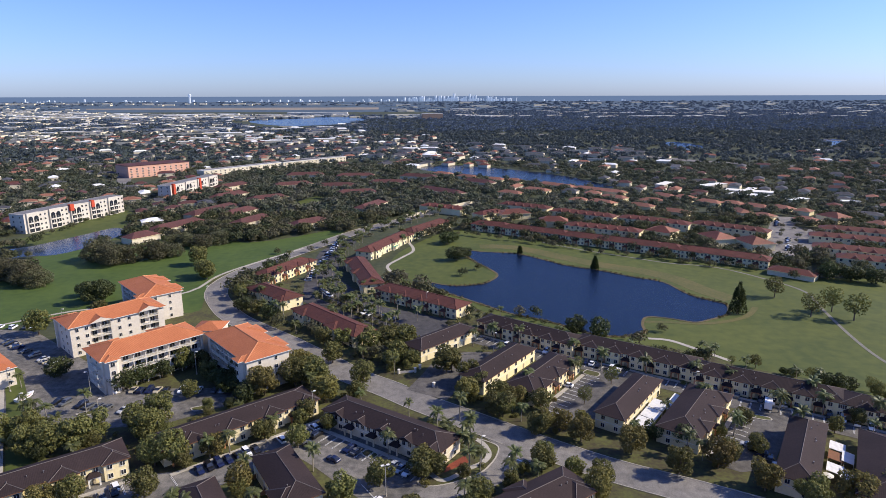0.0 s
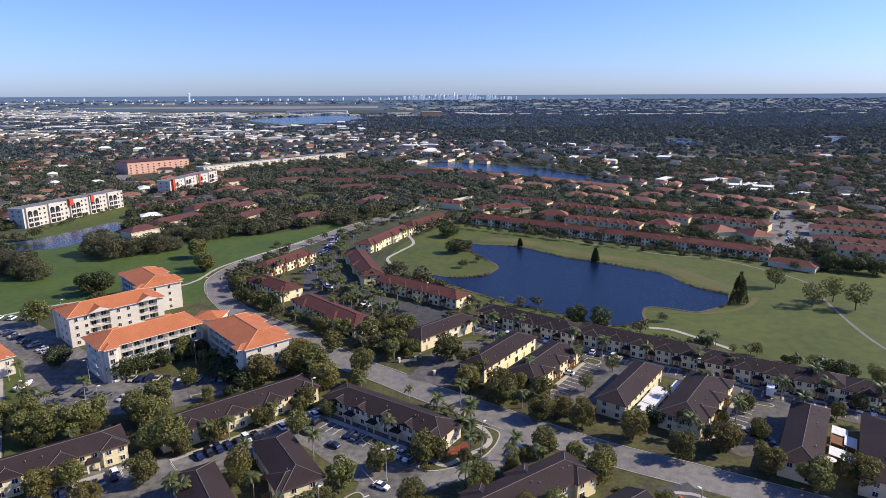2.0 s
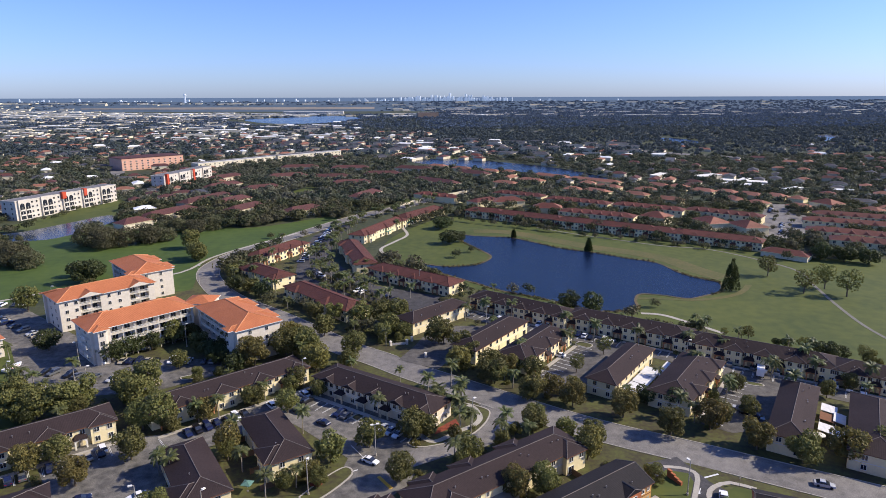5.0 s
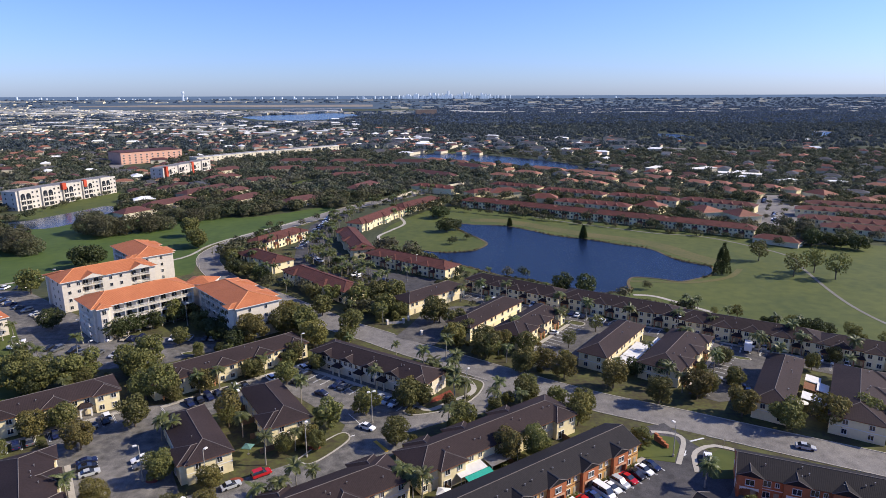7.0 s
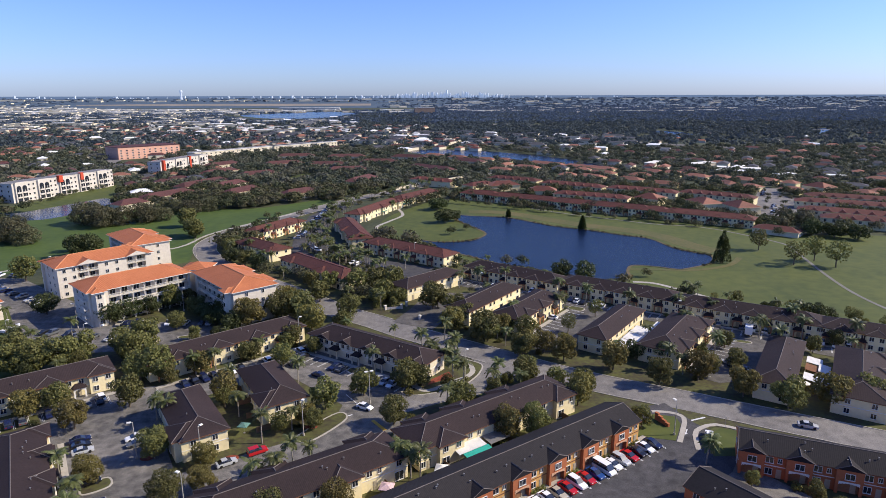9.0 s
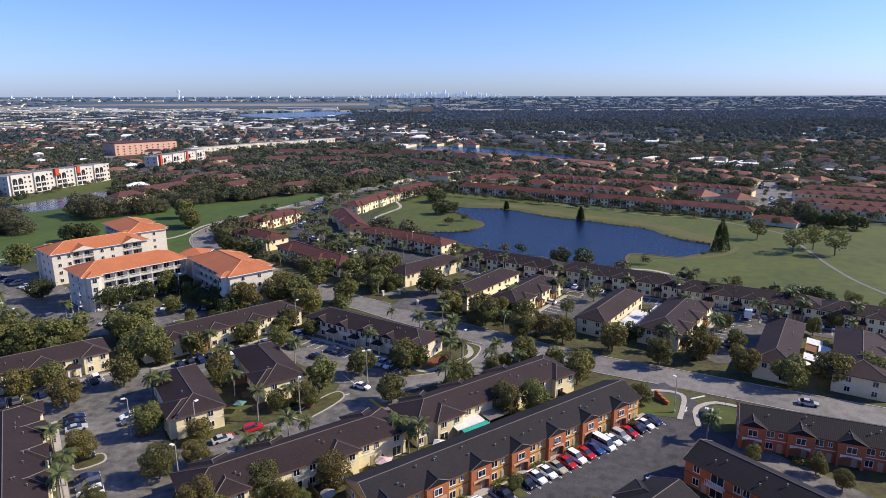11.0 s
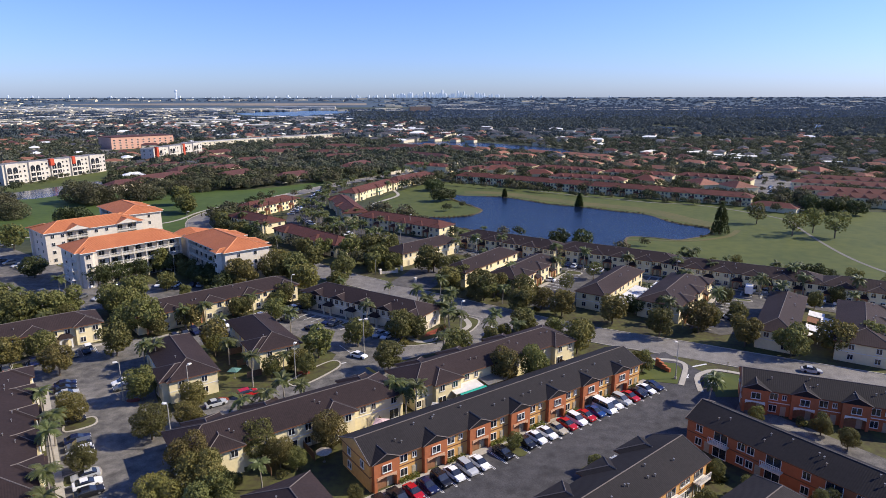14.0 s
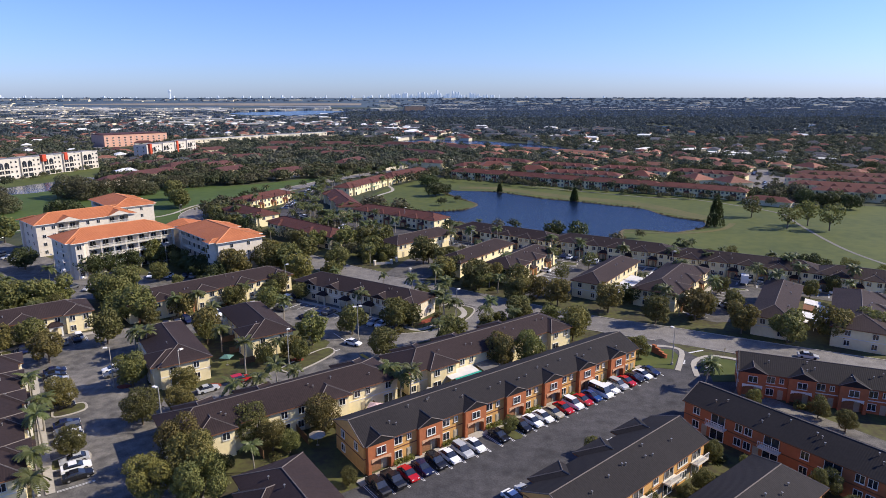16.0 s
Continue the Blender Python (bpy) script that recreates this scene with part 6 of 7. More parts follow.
patio_roof(*rot(-10.6, -9.6, 35, 15, 127.8), 35, 7, 2.6, 2.5, teal_mat, "teal canvas canopy over a patio")
patio_roof(*rot(-11.2, -6.7, 35, 15, 127.8), 35, 7.6, 3.0, 2.9, awning_mat, "white corrugated patio roof", 0.35)
patio_roof(*rot(-2.6, -7.0, 35, 15, 127.8), 35, 8, 3.4, 2.8, metal_mat, "grey corrugated patio roof in the shade of a tree", 0.35)
for u in (-10, -3, 4):
    xx, yy = rot(u, -8.2, 53, 61, 186.5)
    patio_roof(xx, yy, 53, 6.6, 5, 2.9, awning_mat, "white corrugated patio roof")
for u in (-2, 5, 11):
    xx, yy = rot(u, -8.0, 56, 100, 155)
    patio_roof(xx, yy, 56, 5, 4, 2.9, awning_mat if u != 5 else brown_mat, "white corrugated patio roof" if u != 5 else "brown corrugated patio roof")
xx, yy = rot(6, 8.5, 53, 78.5, 177)
patio_roof(xx, yy, 53, 12, 2.4, 2.9, awning_mat, "white corrugated patio roof")
for u in (-6, 4):
    xx, yy = rot(u, 8.4, 56, 117, 146)
    patio_roof(xx, yy, 56, 6, 3, 2.9, awning_mat, "white corrugated patio roof")
for x, y, dg in ((-22, 436, 64), (-19, 442, 64), (-3, 466, 58), (1, 473, 58), (-33, 408, 67), (-36, 330, 80), (-33, 318, 80)):
    patio_roof(x, y, dg + 180, 7, 4, 2.8, teal_mat, "teal canvas awning behind a house")


def parasol(x, y, mat, label, n=8, w=1.5):
    o = thing("parasol", flat(x, y, 35), label, "parasol", "patio parasols")
    g = Geo()
    g.bar((0, 0, 0), (0, 0, 2.6), 0.035, 6)
    g.bar((0, 0, 0), (0, 0, 0.1), 0.3, 8)
    part("pole", g.mesh("pole", metal_mat), o)
    g = Geo()
    for i in range(n):
        a, b = 2 * math.pi * i / n, 2 * math.pi * (i + 1) / n
        g.face([(w * math.cos(a), w * math.sin(a), 2.1), (w * math.cos(b), w * math.sin(b), 2.1), (0, 0, 2.65)])
        g.face([(w * math.cos(b), w * math.sin(b), 2.0), (w * math.cos(b), w * math.sin(b), 2.1), (w * math.cos(a), w * math.sin(a), 2.1), (w * math.cos(a), w * math.sin(a), 2.0)])
    part("canopy", g.mesh("canopy", mat), o)


parasol(-17, 92, material("beige_canvas", (0.42, 0.36, 0.28)), "beige parasol on a patio")
parasol(-7.6, 102.2, material("pink_canvas", (0.7, 0.5, 0.5)), "pale pink square canopy on a patio", 4, 2.0)
parasol(3.5, 108.4, trim_mat, "white square canopy on a patio", 4, 2.0)
parasol(-43.5, 126.7, material("sea_green_canvas", (0.12, 0.24, 0.2)), "faded green square canopy in a yard", 4, 1.7)
parasol(102.3, 146.6, trim_mat, "white parasol on a patio")


def fence(x0, y0, x1, y1, mat, label, h=1.6, step=2.4):
    d = Vector((x1 - x0, y1 - y0))
    n = max(1, round(d.length / step))
    o = thing("fence", flat(x0, y0, math.degrees(math.atan2(d.y, d.x))), label, "fence", "garden fences")
    w = d.length / n
    g = Geo()
    g.box(-0.05, 0.05, -0.05, 0.05, 0, h + 0.1)
    post = g.mesh("post", mat)
    g = Geo()
    g.box(0.05, w - 0.05, -0.02, 0.02, 0.05, h)
    pan = g.mesh("panel", mat)
    for i in range(n + 1):
        part("post", post, o, pose(i * w, 0, 0))
        if i < n:
            part("panel", pan, o, pose(i * w, 0, 0))


for u in (-16, -8, 0, 8, 16):
    a, b = rot(u, -5.3, 33.5, -24.5, 101), rot(u, -10.5, 33.5, -24.5, 101)
    fence(*a, *b, wood_mat, "weathered wooden garden fence")
for u in (-18, -9, 0, 9, 18):
    a, b = rot(u, -5.3, 35, 15, 127.8), rot(u, -10.5, 35, 15, 127.8)
    fence(*a, *b, wood_mat, "weathered wooden garden fence")
for u in (-12, -4, 4, 12):
    a, b = rot(u, -5.6, -57, -39.5, 141.5), rot(u, -9, -57, -39.5, 141.5)
    fence(*a, *b, wood_mat, "weathered wooden garden fence")
for pts, lab in (([(49, 124), (57, 134), (62, 132.5), (62, 129), (58, 121.5), (54, 122.5)], "lit green lawn beside the entrance drive"), ([(64, 115), (66.5, 124), (71, 127), (75, 125), (69, 115)], "lit green lawn beside a parked car")):
    area("lawn_corner", pts, 0.14, lawn_mat, lab, "lawn", thick=0.1)
for pts in ([(57, 135.3), (61, 134.8), (63.6, 133), (63.2, 129.7), (58.6, 120.8)], [(61.7, 117.5), (63.5, 124), (66, 127), (70.5, 128.6), (75.5, 126)]):
    ribbon("pavement_corner", pts, -0.6, 0.6, 0.04, 0.17, concrete_mat, "pale concrete pavement round the street corner", "pavement", 2)
o = thing("stop_sign", flat(72.1, 127.3, 30), "small round-backed road sign on a thin post", "sign")
g = Geo()
g.bar((0, 0, 0), (0, 0, 2.4), 0.04, 6)
part("post", g.mesh("post", metal_mat), o)
g = Geo()
g.bar((0, -0.02, 2.45), (0, 0.02, 2.45), 0.4, 8)
g.bar((0, 0.02, 2.45), (0, -0.02, 2.45), 0.4, 8)
part("plate", g.mesh("plate", metal_mat), o)
wall_e = thing("entrance_wall", flat(56.6, 131.5, -64), "stepped orange stucco entrance wall on the grass", "wall")
for k, (u, hh) in enumerate(((0, 2.0), (1.1, 1.6), (2.2, 1.2), (3.3, 0.9))):
    g = Geo()
    g.box(u, u + 1.1, -0.25, 0.25, 0, hh)
    g.box(u - 0.02, u + 1.12, -0.32, 0.32, hh, hh + 0.12)
    part("wall_step", g.mesh("wall_step", rust_mat), wall_e)

area("mulch_triangle", [(0, 151), (7, 156), (6, 159.5), (1, 154.5)], 0.2, mulch_mat, "bright red mulch bed on the street corner", "bed")
ribbon("corner_walk", [(10, 168), (12, 165), (13, 160), (11, 156), (7, 153), (0, 147.5), (-4, 151)], -0.8, 0.8, 0.16, 0.2, concrete_mat, "pale concrete walk round the street corner", "pavement")


def front_walk(x, y, deg, L, v0, v1, stalls=0):
    """A walkway along a house front, with stall lines before it."""
    g = Geo()
    ribbon_geo(g, [Vector(rot(-L / 2, (v0 + v1) / 2, deg, x, y)), Vector(rot(L / 2, (v0 + v1) / 2, deg, x, y))], (v0 - v1) / 2, (v1 - v0) / 2, 0.04, 0.19)
    tagged(new("walkway", g.mesh("walkway", concrete_mat)), "pale concrete walkway along a house front", "pavement", "", "structure")
    for i in range(stalls + 1):
        px, py = rot(-L / 2 + L * i / max(stalls, 1), v0 - 5.4, deg, x, y)
        part("stall_line", line_me, lot_marks, flat(px, py, deg, 0.15))


front_walk(-16.5, 169.5, -34, 43, -8.8, -7.3, 15)
front_walk(-63, 173.5, 40, 48, -11.0, -9.6, 0)
front_walk(-104, 145, 37, 36, -10.0, -8.6, 12)
front_walk(-77.4, 95.8, 123.5, 52, -9.3, -8.0, 0)
front_walk(35.5, 205, 53, 32, -9.0, -7.6, 11)
front_walk(78.5, 177, 53, 33, -9.4, -8.0, 11)
front_walk(117, 146, 56, 35, -9.4, -8.0, 12)
for x, y, deg in ((36, 247, -37), (74, 223.5, -33), (111, 197.5, -31.5), (148, 173, -33)):
    front_walk(x, y, deg, 42, -8.8, -7.4, 14)
for i in range(20):                                  # hedge between the pale row and the road
    x, y = rot(-20 + 2.15 * i, 7.6 + (i % 3) * 0.4, -34, -16.5, 169.5)
    tree(x, y, 1.0 + (i % 4) * 0.15, "green" if i % 3 else "rust")
for x, y in ((7, 160), (6.5, 166), (-2, 172), (1, 168), (-130, 180), (-117, 185), (-126, 179)):
    palm(x, y, 1.0)

# planted medians in the lot of the red-brown rows, and the grass strip beside the lodge's lot
for off in (-2.6, 2.6):
    a, b = Vector((-62 - off * 0.75, 306.5 - off * 0.65)), Vector((-18.5 - off * 0.75, 256.5 - off * 0.65))
    g = Geo()
    ribbon_geo(g, [a, b], -1.0, 1.0, 0.03, 0.24)
    tagged(new("planted_median", g.mesh("planted_median", yard_mat)), "narrow kerbed median planted with hedges and palms", "island", "", "structure")
    for i in range(15):
        u = (i + 0.5) / 15
        tree(a[0] + (b[0] - a[0]) * u, a[1] + (b[1] - a[1]) * u, 1.3, "dark" if i % 3 else "green")
    for i in range(6):
        u = (i + 0.3) / 6
        palm(a[0] + (b[0] - a[0]) * u, a[1] + (b[1] - a[1]) * u, 1.0 + 0.05 * (i % 3))
area("lawn_strip", [(-172, 226), (-146, 189), (-119, 149), (-113, 152), (-124, 170), (-131, 181), (-141, 193), (-160, 218)], 0.17, lawn_mat, "bright grass strip beside the lodge's lot", "lawn", thick=0.12)
ribbon("footpath_e", [(-174, 226.5), (-147, 187.5), (-120, 147.5)], -1.1, 1.1, 0.05, 0.19, concrete_mat, "pale straight footpath beside a grass strip", "path")
for x, y in ((-138.4, 186.4), (-133.2, 179.7), (-127.2, 170.5), (-150, 203)):
    palm(x, y, 0.8)

# planted beds, island kerbs, road arrow
CORNER = [(9, 169), (13, 167), (16, 164), (15, 159), (13, 155), (10, 151), (5, 148), (1, 146), (-4, 145), (-7, 147), (-3, 155), (3, 164)]
for pts in (CORNER, [(-31, 124), (-26, 132), (-22, 136), (-20, 133), (-24, 126), (-28, 122)], [(-120, 184), (-115, 187), (-112, 186), (-117, 183)], [(-134, 178), (-128, 182), (-124, 181), (-130, 177)], [(-84, 188), (-79, 190), (-77, 188), (-82, 186)],
            [(-71, 106), (-67, 109), (-65, 106), (-69, 103)], [(-61, 88), (-57, 91), (-55, 88), (-59, 85)], [(-22, 163), (-19, 160), (-21, 158), (-24, 161)], [(54, 217), (58, 214), (56, 211), (52, 214)], [(96, 185), (104, 181), (103, 179), (95, 183)]):
    area("planting_island", smooth(pts, True), 0.16, yard_mat, "grassy kerbed traffic island", "island", thick=0.14)
    g = Geo()
    ribbon_geo(g, smooth(list(pts) + [pts[0]], step=4), -0.2, 0.2, 0.03, 0.2)
    tagged(new("island_kerb", g.mesh("island_kerb", concrete_mat)), "pale concrete kerb round an island", "kerb", "", "structure")
for x, y, r in ((-28, 129, 2.2), (-62, 116, 2.0), (-57, 90, 1.8), (-69, 108, 1.6), (-43, 116, 2.2)):
    g = Geo()
    g.prism([(x + r * 0.7 * math.cos(a), y + r * 0.45 * math.sin(a)) for a in [i * 0.5236 for i in range(12)]], 0.04, 0.2)
    tagged(new("mulch_bed", g.mesh("mulch_bed", mulch_mat)), "kerbed bed of red mulch under a tree", "bed", "planting beds", "structure")
g = Geo()
g.box(-0.12, 0.12, -1.2, 0.6, 0, 0.012)
g.face([(-0.45, 0.6, 0.012), (0.45, 0.6, 0.012), (0, 1.5, 0.012)])
ob = tagged(new("road_arrow", g.mesh("road_arrow", paint_mat)), "white arrow painted on asphalt", "marking", "", "structure")
ob.matrix_basis = flat(62, 125.5, 150, 0.09)
for i in (1, 2):
    g = Geo()
    g.box(-3.5, 3.5, -0.25, 0.25, 0, 0.01)
    ob = tagged(new("stop_line", g.mesh("stop_line", paint_mat)), "white stop line on the road", "marking", "", "structure")
    ob.matrix_basis = flat(*((17, 172), (66, 131), (21.5, 157), (-5, 196), (3, 192))[i], (60, 20, -35, 50, -45)[i], 0.065)

for x, y, deg, L, w, m, lab in ((-11.7, 129.6, 126, 6.0, 0.9, yellow_mat, "yellow painted strip across the lot entrance"), (-20.7, 133.8, 30, 4.4, 0.35, paint_mat, "white stop line on the lot asphalt"), (-19.8, 142.8, -55, 7.5, 0.18, paint_mat, "white lane line on the lot asphalt")):
    g = Geo()
    g.box(-L / 2, L / 2, -w / 2, w / 2, 0, 0.012)
    ob = tagged(new("painted_line", g.mesh("painted_line", m)), lab, "marking", "", "structure")
    ob.matrix_basis = flat(x, y, deg, 0.078)

# a boat on its trailer in the lodge's lot
boat = thing("motor_boat", flat(-142.9, 194.2, 76, 0.05), "white motor boat with a red stripe on a trailer", "boat")
hull = loft([(-3.4, 1.05, 0.75, 1.55, 1.1), (0.6, 1.05, 0.7, 1.6, 1.15), (2.2, 0.7, 0.85, 1.7, 0.8), (3.4, 0.08, 1.3, 1.8, 0.12)])
part("hull", hull.mesh("hull", PAINT["white"]), boat)
part("stripe", loft([(-3.3, 1.08, 1.2, 1.34, 1.12), (0.6, 1.09, 1.2, 1.36, 1.14), (2.1, 0.76, 1.3, 1.44, 0.8)]).mesh("stripe", PAINT["red"]), boat)
g = Geo()
g.box(-1.6, 1.0, -0.8, 0.8, 1.55, 1.95)
part("cockpit", g.mesh("cockpit", trim_mat), boat)
g = Geo()
g.box(-3.2, 4.2, -0.08, 0.08, 0.45, 0.6)
g.box(-1.2, -1.0, -1.0, 1.0, 0.4, 0.72)
part("trailer", g.mesh("trailer", metal_mat), boat)
for wy in (-1.0, 1.0):
    g = Geo()
    g.bar((0, -0.1, 0), (0, 0.1, 0), 0.33, 10)
    g.bar((0, 0.1, 0), (0, -0.1, 0), 0.33, 10)
    part("tyre", g.mesh("tyre", tyre_mat), boat, pose(-1.1, wy, 0.33))

# clipped hedges between the porches of the orange row
rs = np.random.RandomState(41)
v = rs.uniform((-2.0, -0.45, 0.15), (2.0, 0.45, 0.85), (520, 3))
d = rs.normal(size=(520, 3, 3)) * 0.13
hedge_mat = material("yellow_green_hedge", (0.2, 0.21, 0.04), (0.11, 0.13, 0.028), rough=0.6, fine=2, vary=0.15, island=0.5, island_col=(0.27, 0.25, 0.06), leaf=True)
hedge_me = mesh_of("hedge", (v[:, None, :] + d).reshape(-1, 3).tolist(), np.arange(1560).reshape(-1, 3).tolist(), hedge_mat)
for i in range(7):
    o = tagged(new("hedge", hedge_me), "clipped yellow-green hedge before an orange row", "hedge", "clipped hedges")
    o.matrix_basis = flat(*rot(-34.5 + 9.86 * (i + 0.5) + 2.2, -5.8, 34.2, 17.8, 106.4), 34.2, 0.02)

# shrubs and young trees between the houses
BOXES = [(o.matrix_basis.copy().inverted(), max(abs(c[0]) for ch in o.children if ch.name.startswith("wall") for c in ch.bound_box), max(abs(c[1]) for ch in o.children if ch.name.startswith("wall") for c in ch.bound_box))
         for o in scene.objects if o.parent is None and o.name.startswith("town_house") and o.location.y < 330]
GREEN = [[tuple(p) for p in q] for q in LOTS.values()]
road_line = [Vector(p) for p in smooth(ROAD, step=3)]


def planting_spot(x, y, pad):
    if any(inside(x, y, q) for q in GREEN) or any((p[0] - x) ** 2 + (p[1] - y) ** 2 < (6.5 + pad) ** 2 for p in road_line):
        return False
    for inv, a, b in BOXES:
        v = inv @ Vector((x, y, 0))
        if abs(v.x) < a + pad and abs(v.y) < b + pad:
            return False
    return True


rnd = random.Random(77)
made = 0
LODGE_YARD = [(-160, 228), (-122, 190), (-52, 196), (-56, 232), (-112, 312), (-160, 300)]
while made < 400:
    x, y = rnd.uniform(-175, 160), rnd.uniform(62, 330)
    if not inside(x, y, YARD) or inside(x, y, LODGE_YARD) or inside(x, y, POND):
        continue
    r = rnd.choice((1.2, 1.4, 1.6, 2.2, 3.0))
    if not planting_spot(x, y, r * 0.6 + 0.8):
        continue
    made += 1
    if rnd.random() < 0.22:
        palm(x, y, rnd.uniform(0.7, 1.0))
    else:
        k = rnd.choice(("green", "green", "dark", "rust", "thin"))
        tree(x, y, r if y < 200 else min(r, 1.6), k)

# ---- far field ----
CLEAR_ROWS = [(-108, 400), (-76, 448), (-58, 494), (-20, 548), (14, 596), (30, 560), (14, 505), (-5, 470), (-25, 411), (-33, 374), (-28, 330), (-60, 310), (-104, 335)]
BLOCK_FOOT = [(-320, 440), (-300, 440), (-296, 565), (-316, 580)]
BLOCK_YARD = [(-440, 745), (-345, 715), (-335, 790), (-400, 810)]
EAST_LOT = [(281, 522), (299, 519), (277, 478), (286, 465), (264, 430), (235, 387), (208, 384), (223, 422), (254, 476)]
area("lot_east", EAST_LOT, 0.05, old_asphalt_mat, "pale asphalt lot with parked cars among palms", "parking lot")
rnd = random.Random(8)
for k in range(14):
    q = EAST_LOT[k % 9]
    u = rnd.uniform(0.25, 0.9)
    EXTRA.append((255 + (q[0] - 255) * u, 450 + (q[1] - 450) * u, rnd.uniform(1.4, 2.6), rnd.uniform(3, 5)))
row_of_cars(226, 396, 250, 440, 12, 25, 0.5)
row_of_cars(262, 480, 276, 505, 7, 25, 0.6)
LAKE_FRONTS = [[(-50, 838), (55, 770), (119, 718), (190, 655), (205, 690), (119, 760), (55, 815), (-30, 875)], [(-850, 2480), (-568, 2060), (-370, 2180), (-320, 2700), (-420, 2600), (-568, 2300), (-817, 2700)],
               [(-1500, 3600), (-200, 3400), (100, 4000), (-100, 4230), (-2250, 4230), (-2300, 3900)]]
KEEP_OUT = LAKE_FRONTS + [EAST_LOT, BLOCK_YARD, CLEAR_ROWS, BLOCK_FOOT, CANAL_BANK, CLEARING] + [[tuple(p) for p in smooth(q, True, 2)] for q in (POND, LAKE_B, LAKE_C, LAKE_D, LAKE_E, CANAL, GOLF_W, GOLF_E)] + [YARD]
road_pts = [Vector(p) for p in smooth(ROAD, step=3)]
houses = [(o.location.x, o.location.y) for o in scene.objects if o.parent is None and o.name.startswith(("town_house", "apartment_block", "long_block"))]
LODGE = [(-175, 230), (-120, 190), (-50, 190), (-45, 225), (-110, 310), (-160, 305)]


def free(x, y, pad=7):
    if any(inside(x, y, k) for k in KEEP_OUT) or inside(x, y, LODGE):
        return False
    if y < 700 and any((p[0] - x) ** 2 + (p[1] - y) ** 2 < 81 for p in road_pts):
        return False
    return True


def near_house(x, y, d):
    return any(abs(a - x) < d and abs(b - y) < d for a, b in houses)


def spray_trees(name, rs, pts, n_leaf, leaf, mat, label):
    """Many far trees as one mesh: each a ragged dome of leaf sprays."""
    V, F = [], []
    k = 0
    for x, y, r, h in pts:
        d = rs.normal(size=(n_leaf, 3))
        d[:, 2] = np.abs(d[:, 2]) * 0.9 - 0.15
        d /= np.linalg.norm(d, axis=1)[:, None]
        lobes = rs.uniform(-0.42, 0.42, (6, 3)) * np.array([1, 1, 0.6])
        p = (d * rs.uniform(0.55, 0.78, (n_leaf, 1)) + lobes[rs.randint(6, size=n_leaf)]) * np.array([r, r, h * 0.55]) + np.array([x, y, h * 0.45 + max(0, (y - 4250) / 600 * 62)])
        q = d + rs.normal(size=(n_leaf, 3)) * 0.4
        t = np.cross(q, rs.normal(size=(n_leaf, 3)))
        t /= np.linalg.norm(t, axis=1)[:, None]
        b = np.cross(q, t)
        b /= np.linalg.norm(b, axis=1)[:, None]
        s = (leaf * r * rs.uniform(0.6, 1.2, n_leaf))[:, None]
        V.append(np.stack([p - t * s - b * s * 0.5, p + t * s - b * s * 0.4, p + b * s], 1).reshape(-1, 3))
        F.append(np.arange(k, k + 3 * n_leaf).reshape(-1, 3))
        k += 3 * n_leaf
    V, F = np.concatenate(V), np.concatenate(F)
    me = bpy.data.meshes.new(name)
    me.from_pydata(V.tolist(), [], F.tolist())
    me.materials.append(mat)
    return tagged(new(name, me), label, "trees", "", "stuff")


rs = np.random.RandomState(3)
HOUSES = [(o.matrix_basis.inverted(), max(abs(c[0]) for c in o.children[0].bound_box) + 2.5, max(abs(c[1]) for c in o.children[0].bound_box) + 2.5)
          for o in scene.objects if o.parent is None and o.name.startswith(("town_house", "apartment_block", "long_block"))]


def off_houses(x, y, pad):
    for inv, a, b in HOUSES:
        v = inv @ Vector((x, y, 0))
        if abs(v.x) < a + pad and abs(v.y) < b + pad:
            return False
    return True


spots, mid, far, dist = [], [], [], []
while len(spots) < 500:                              # eastern and western suburb: small houses in rows
    y = 480 + 1150 * rs.uniform() ** 1.2
    x = rs.uniform(-0.76 * y, 0.76 * y)
    if not free(x, y) or not off_houses(x, y, 9) or (-0.35 * y < x < 60 and y < 900) or (x > 0 and y > 1250) or (x > 60 and y > 760 and rs.uniform() < 0.7) or (20 < x < 350 and y < 620) or any((x - s[0]) ** 2 + (y - s[1]) ** 2 < 380 for s in spots):
        continue
    a = (-0.55 if x > -50 else 0.5) + rs.choice((0, 1.57))
    m = rs.choice((1, 2, 3, 4, 5), p=(0.34, 0.3, 0.1, 0.2, 0.06) if x < 0 else (0.29, 0.27, 0.02, 0.28, 0.14))
    spots.append((x, y, a, rs.uniform(12, 22), rs.uniform(9, 12), rs.uniform(3, 5), rs.uniform(1.8, 2.6), m))
for k in range(11):                                  # grey terraces behind the far lake
    for i in range(16):
        x, y = -330 + i * 44 + rs.uniform(-5, 5), 1010 + k * 32 - (-330 + i * 44) * 0.42 + rs.uniform(-4, 4)
        if free(x, y) and rs.uniform() < 0.62:
            spots.append((x, y, -0.4 + rs.choice((0, 1.57), p=(0.8, 0.2)), rs.uniform(20, 36), rs.uniform(10, 13), rs.uniform(4, 6), rs.choice((0, 1.8, 1.8)), rs.choice((2, 2, 2, 2, 2, 3))))
n0 = len(spots)
while len(spots) < n0 + 400:                         # sheds and shops to the north-west
    y = 1350 + 2000 * rs.uniform()
    x = rs.uniform(-0.74 * y, -0.12 * y)
    if free(x, y):
        big = 1 + (y > 1700) * rs.uniform(0.2, 1.6)
        spots.append((x, y, rs.choice((0.2, 1.77)) + rs.uniform(-0.1, 0.1), rs.uniform(15, 46) * big, rs.uniform(8, 16) * big, rs.uniform(4, 7), 0, rs.choice((2, 2, 2, 3, 3))))
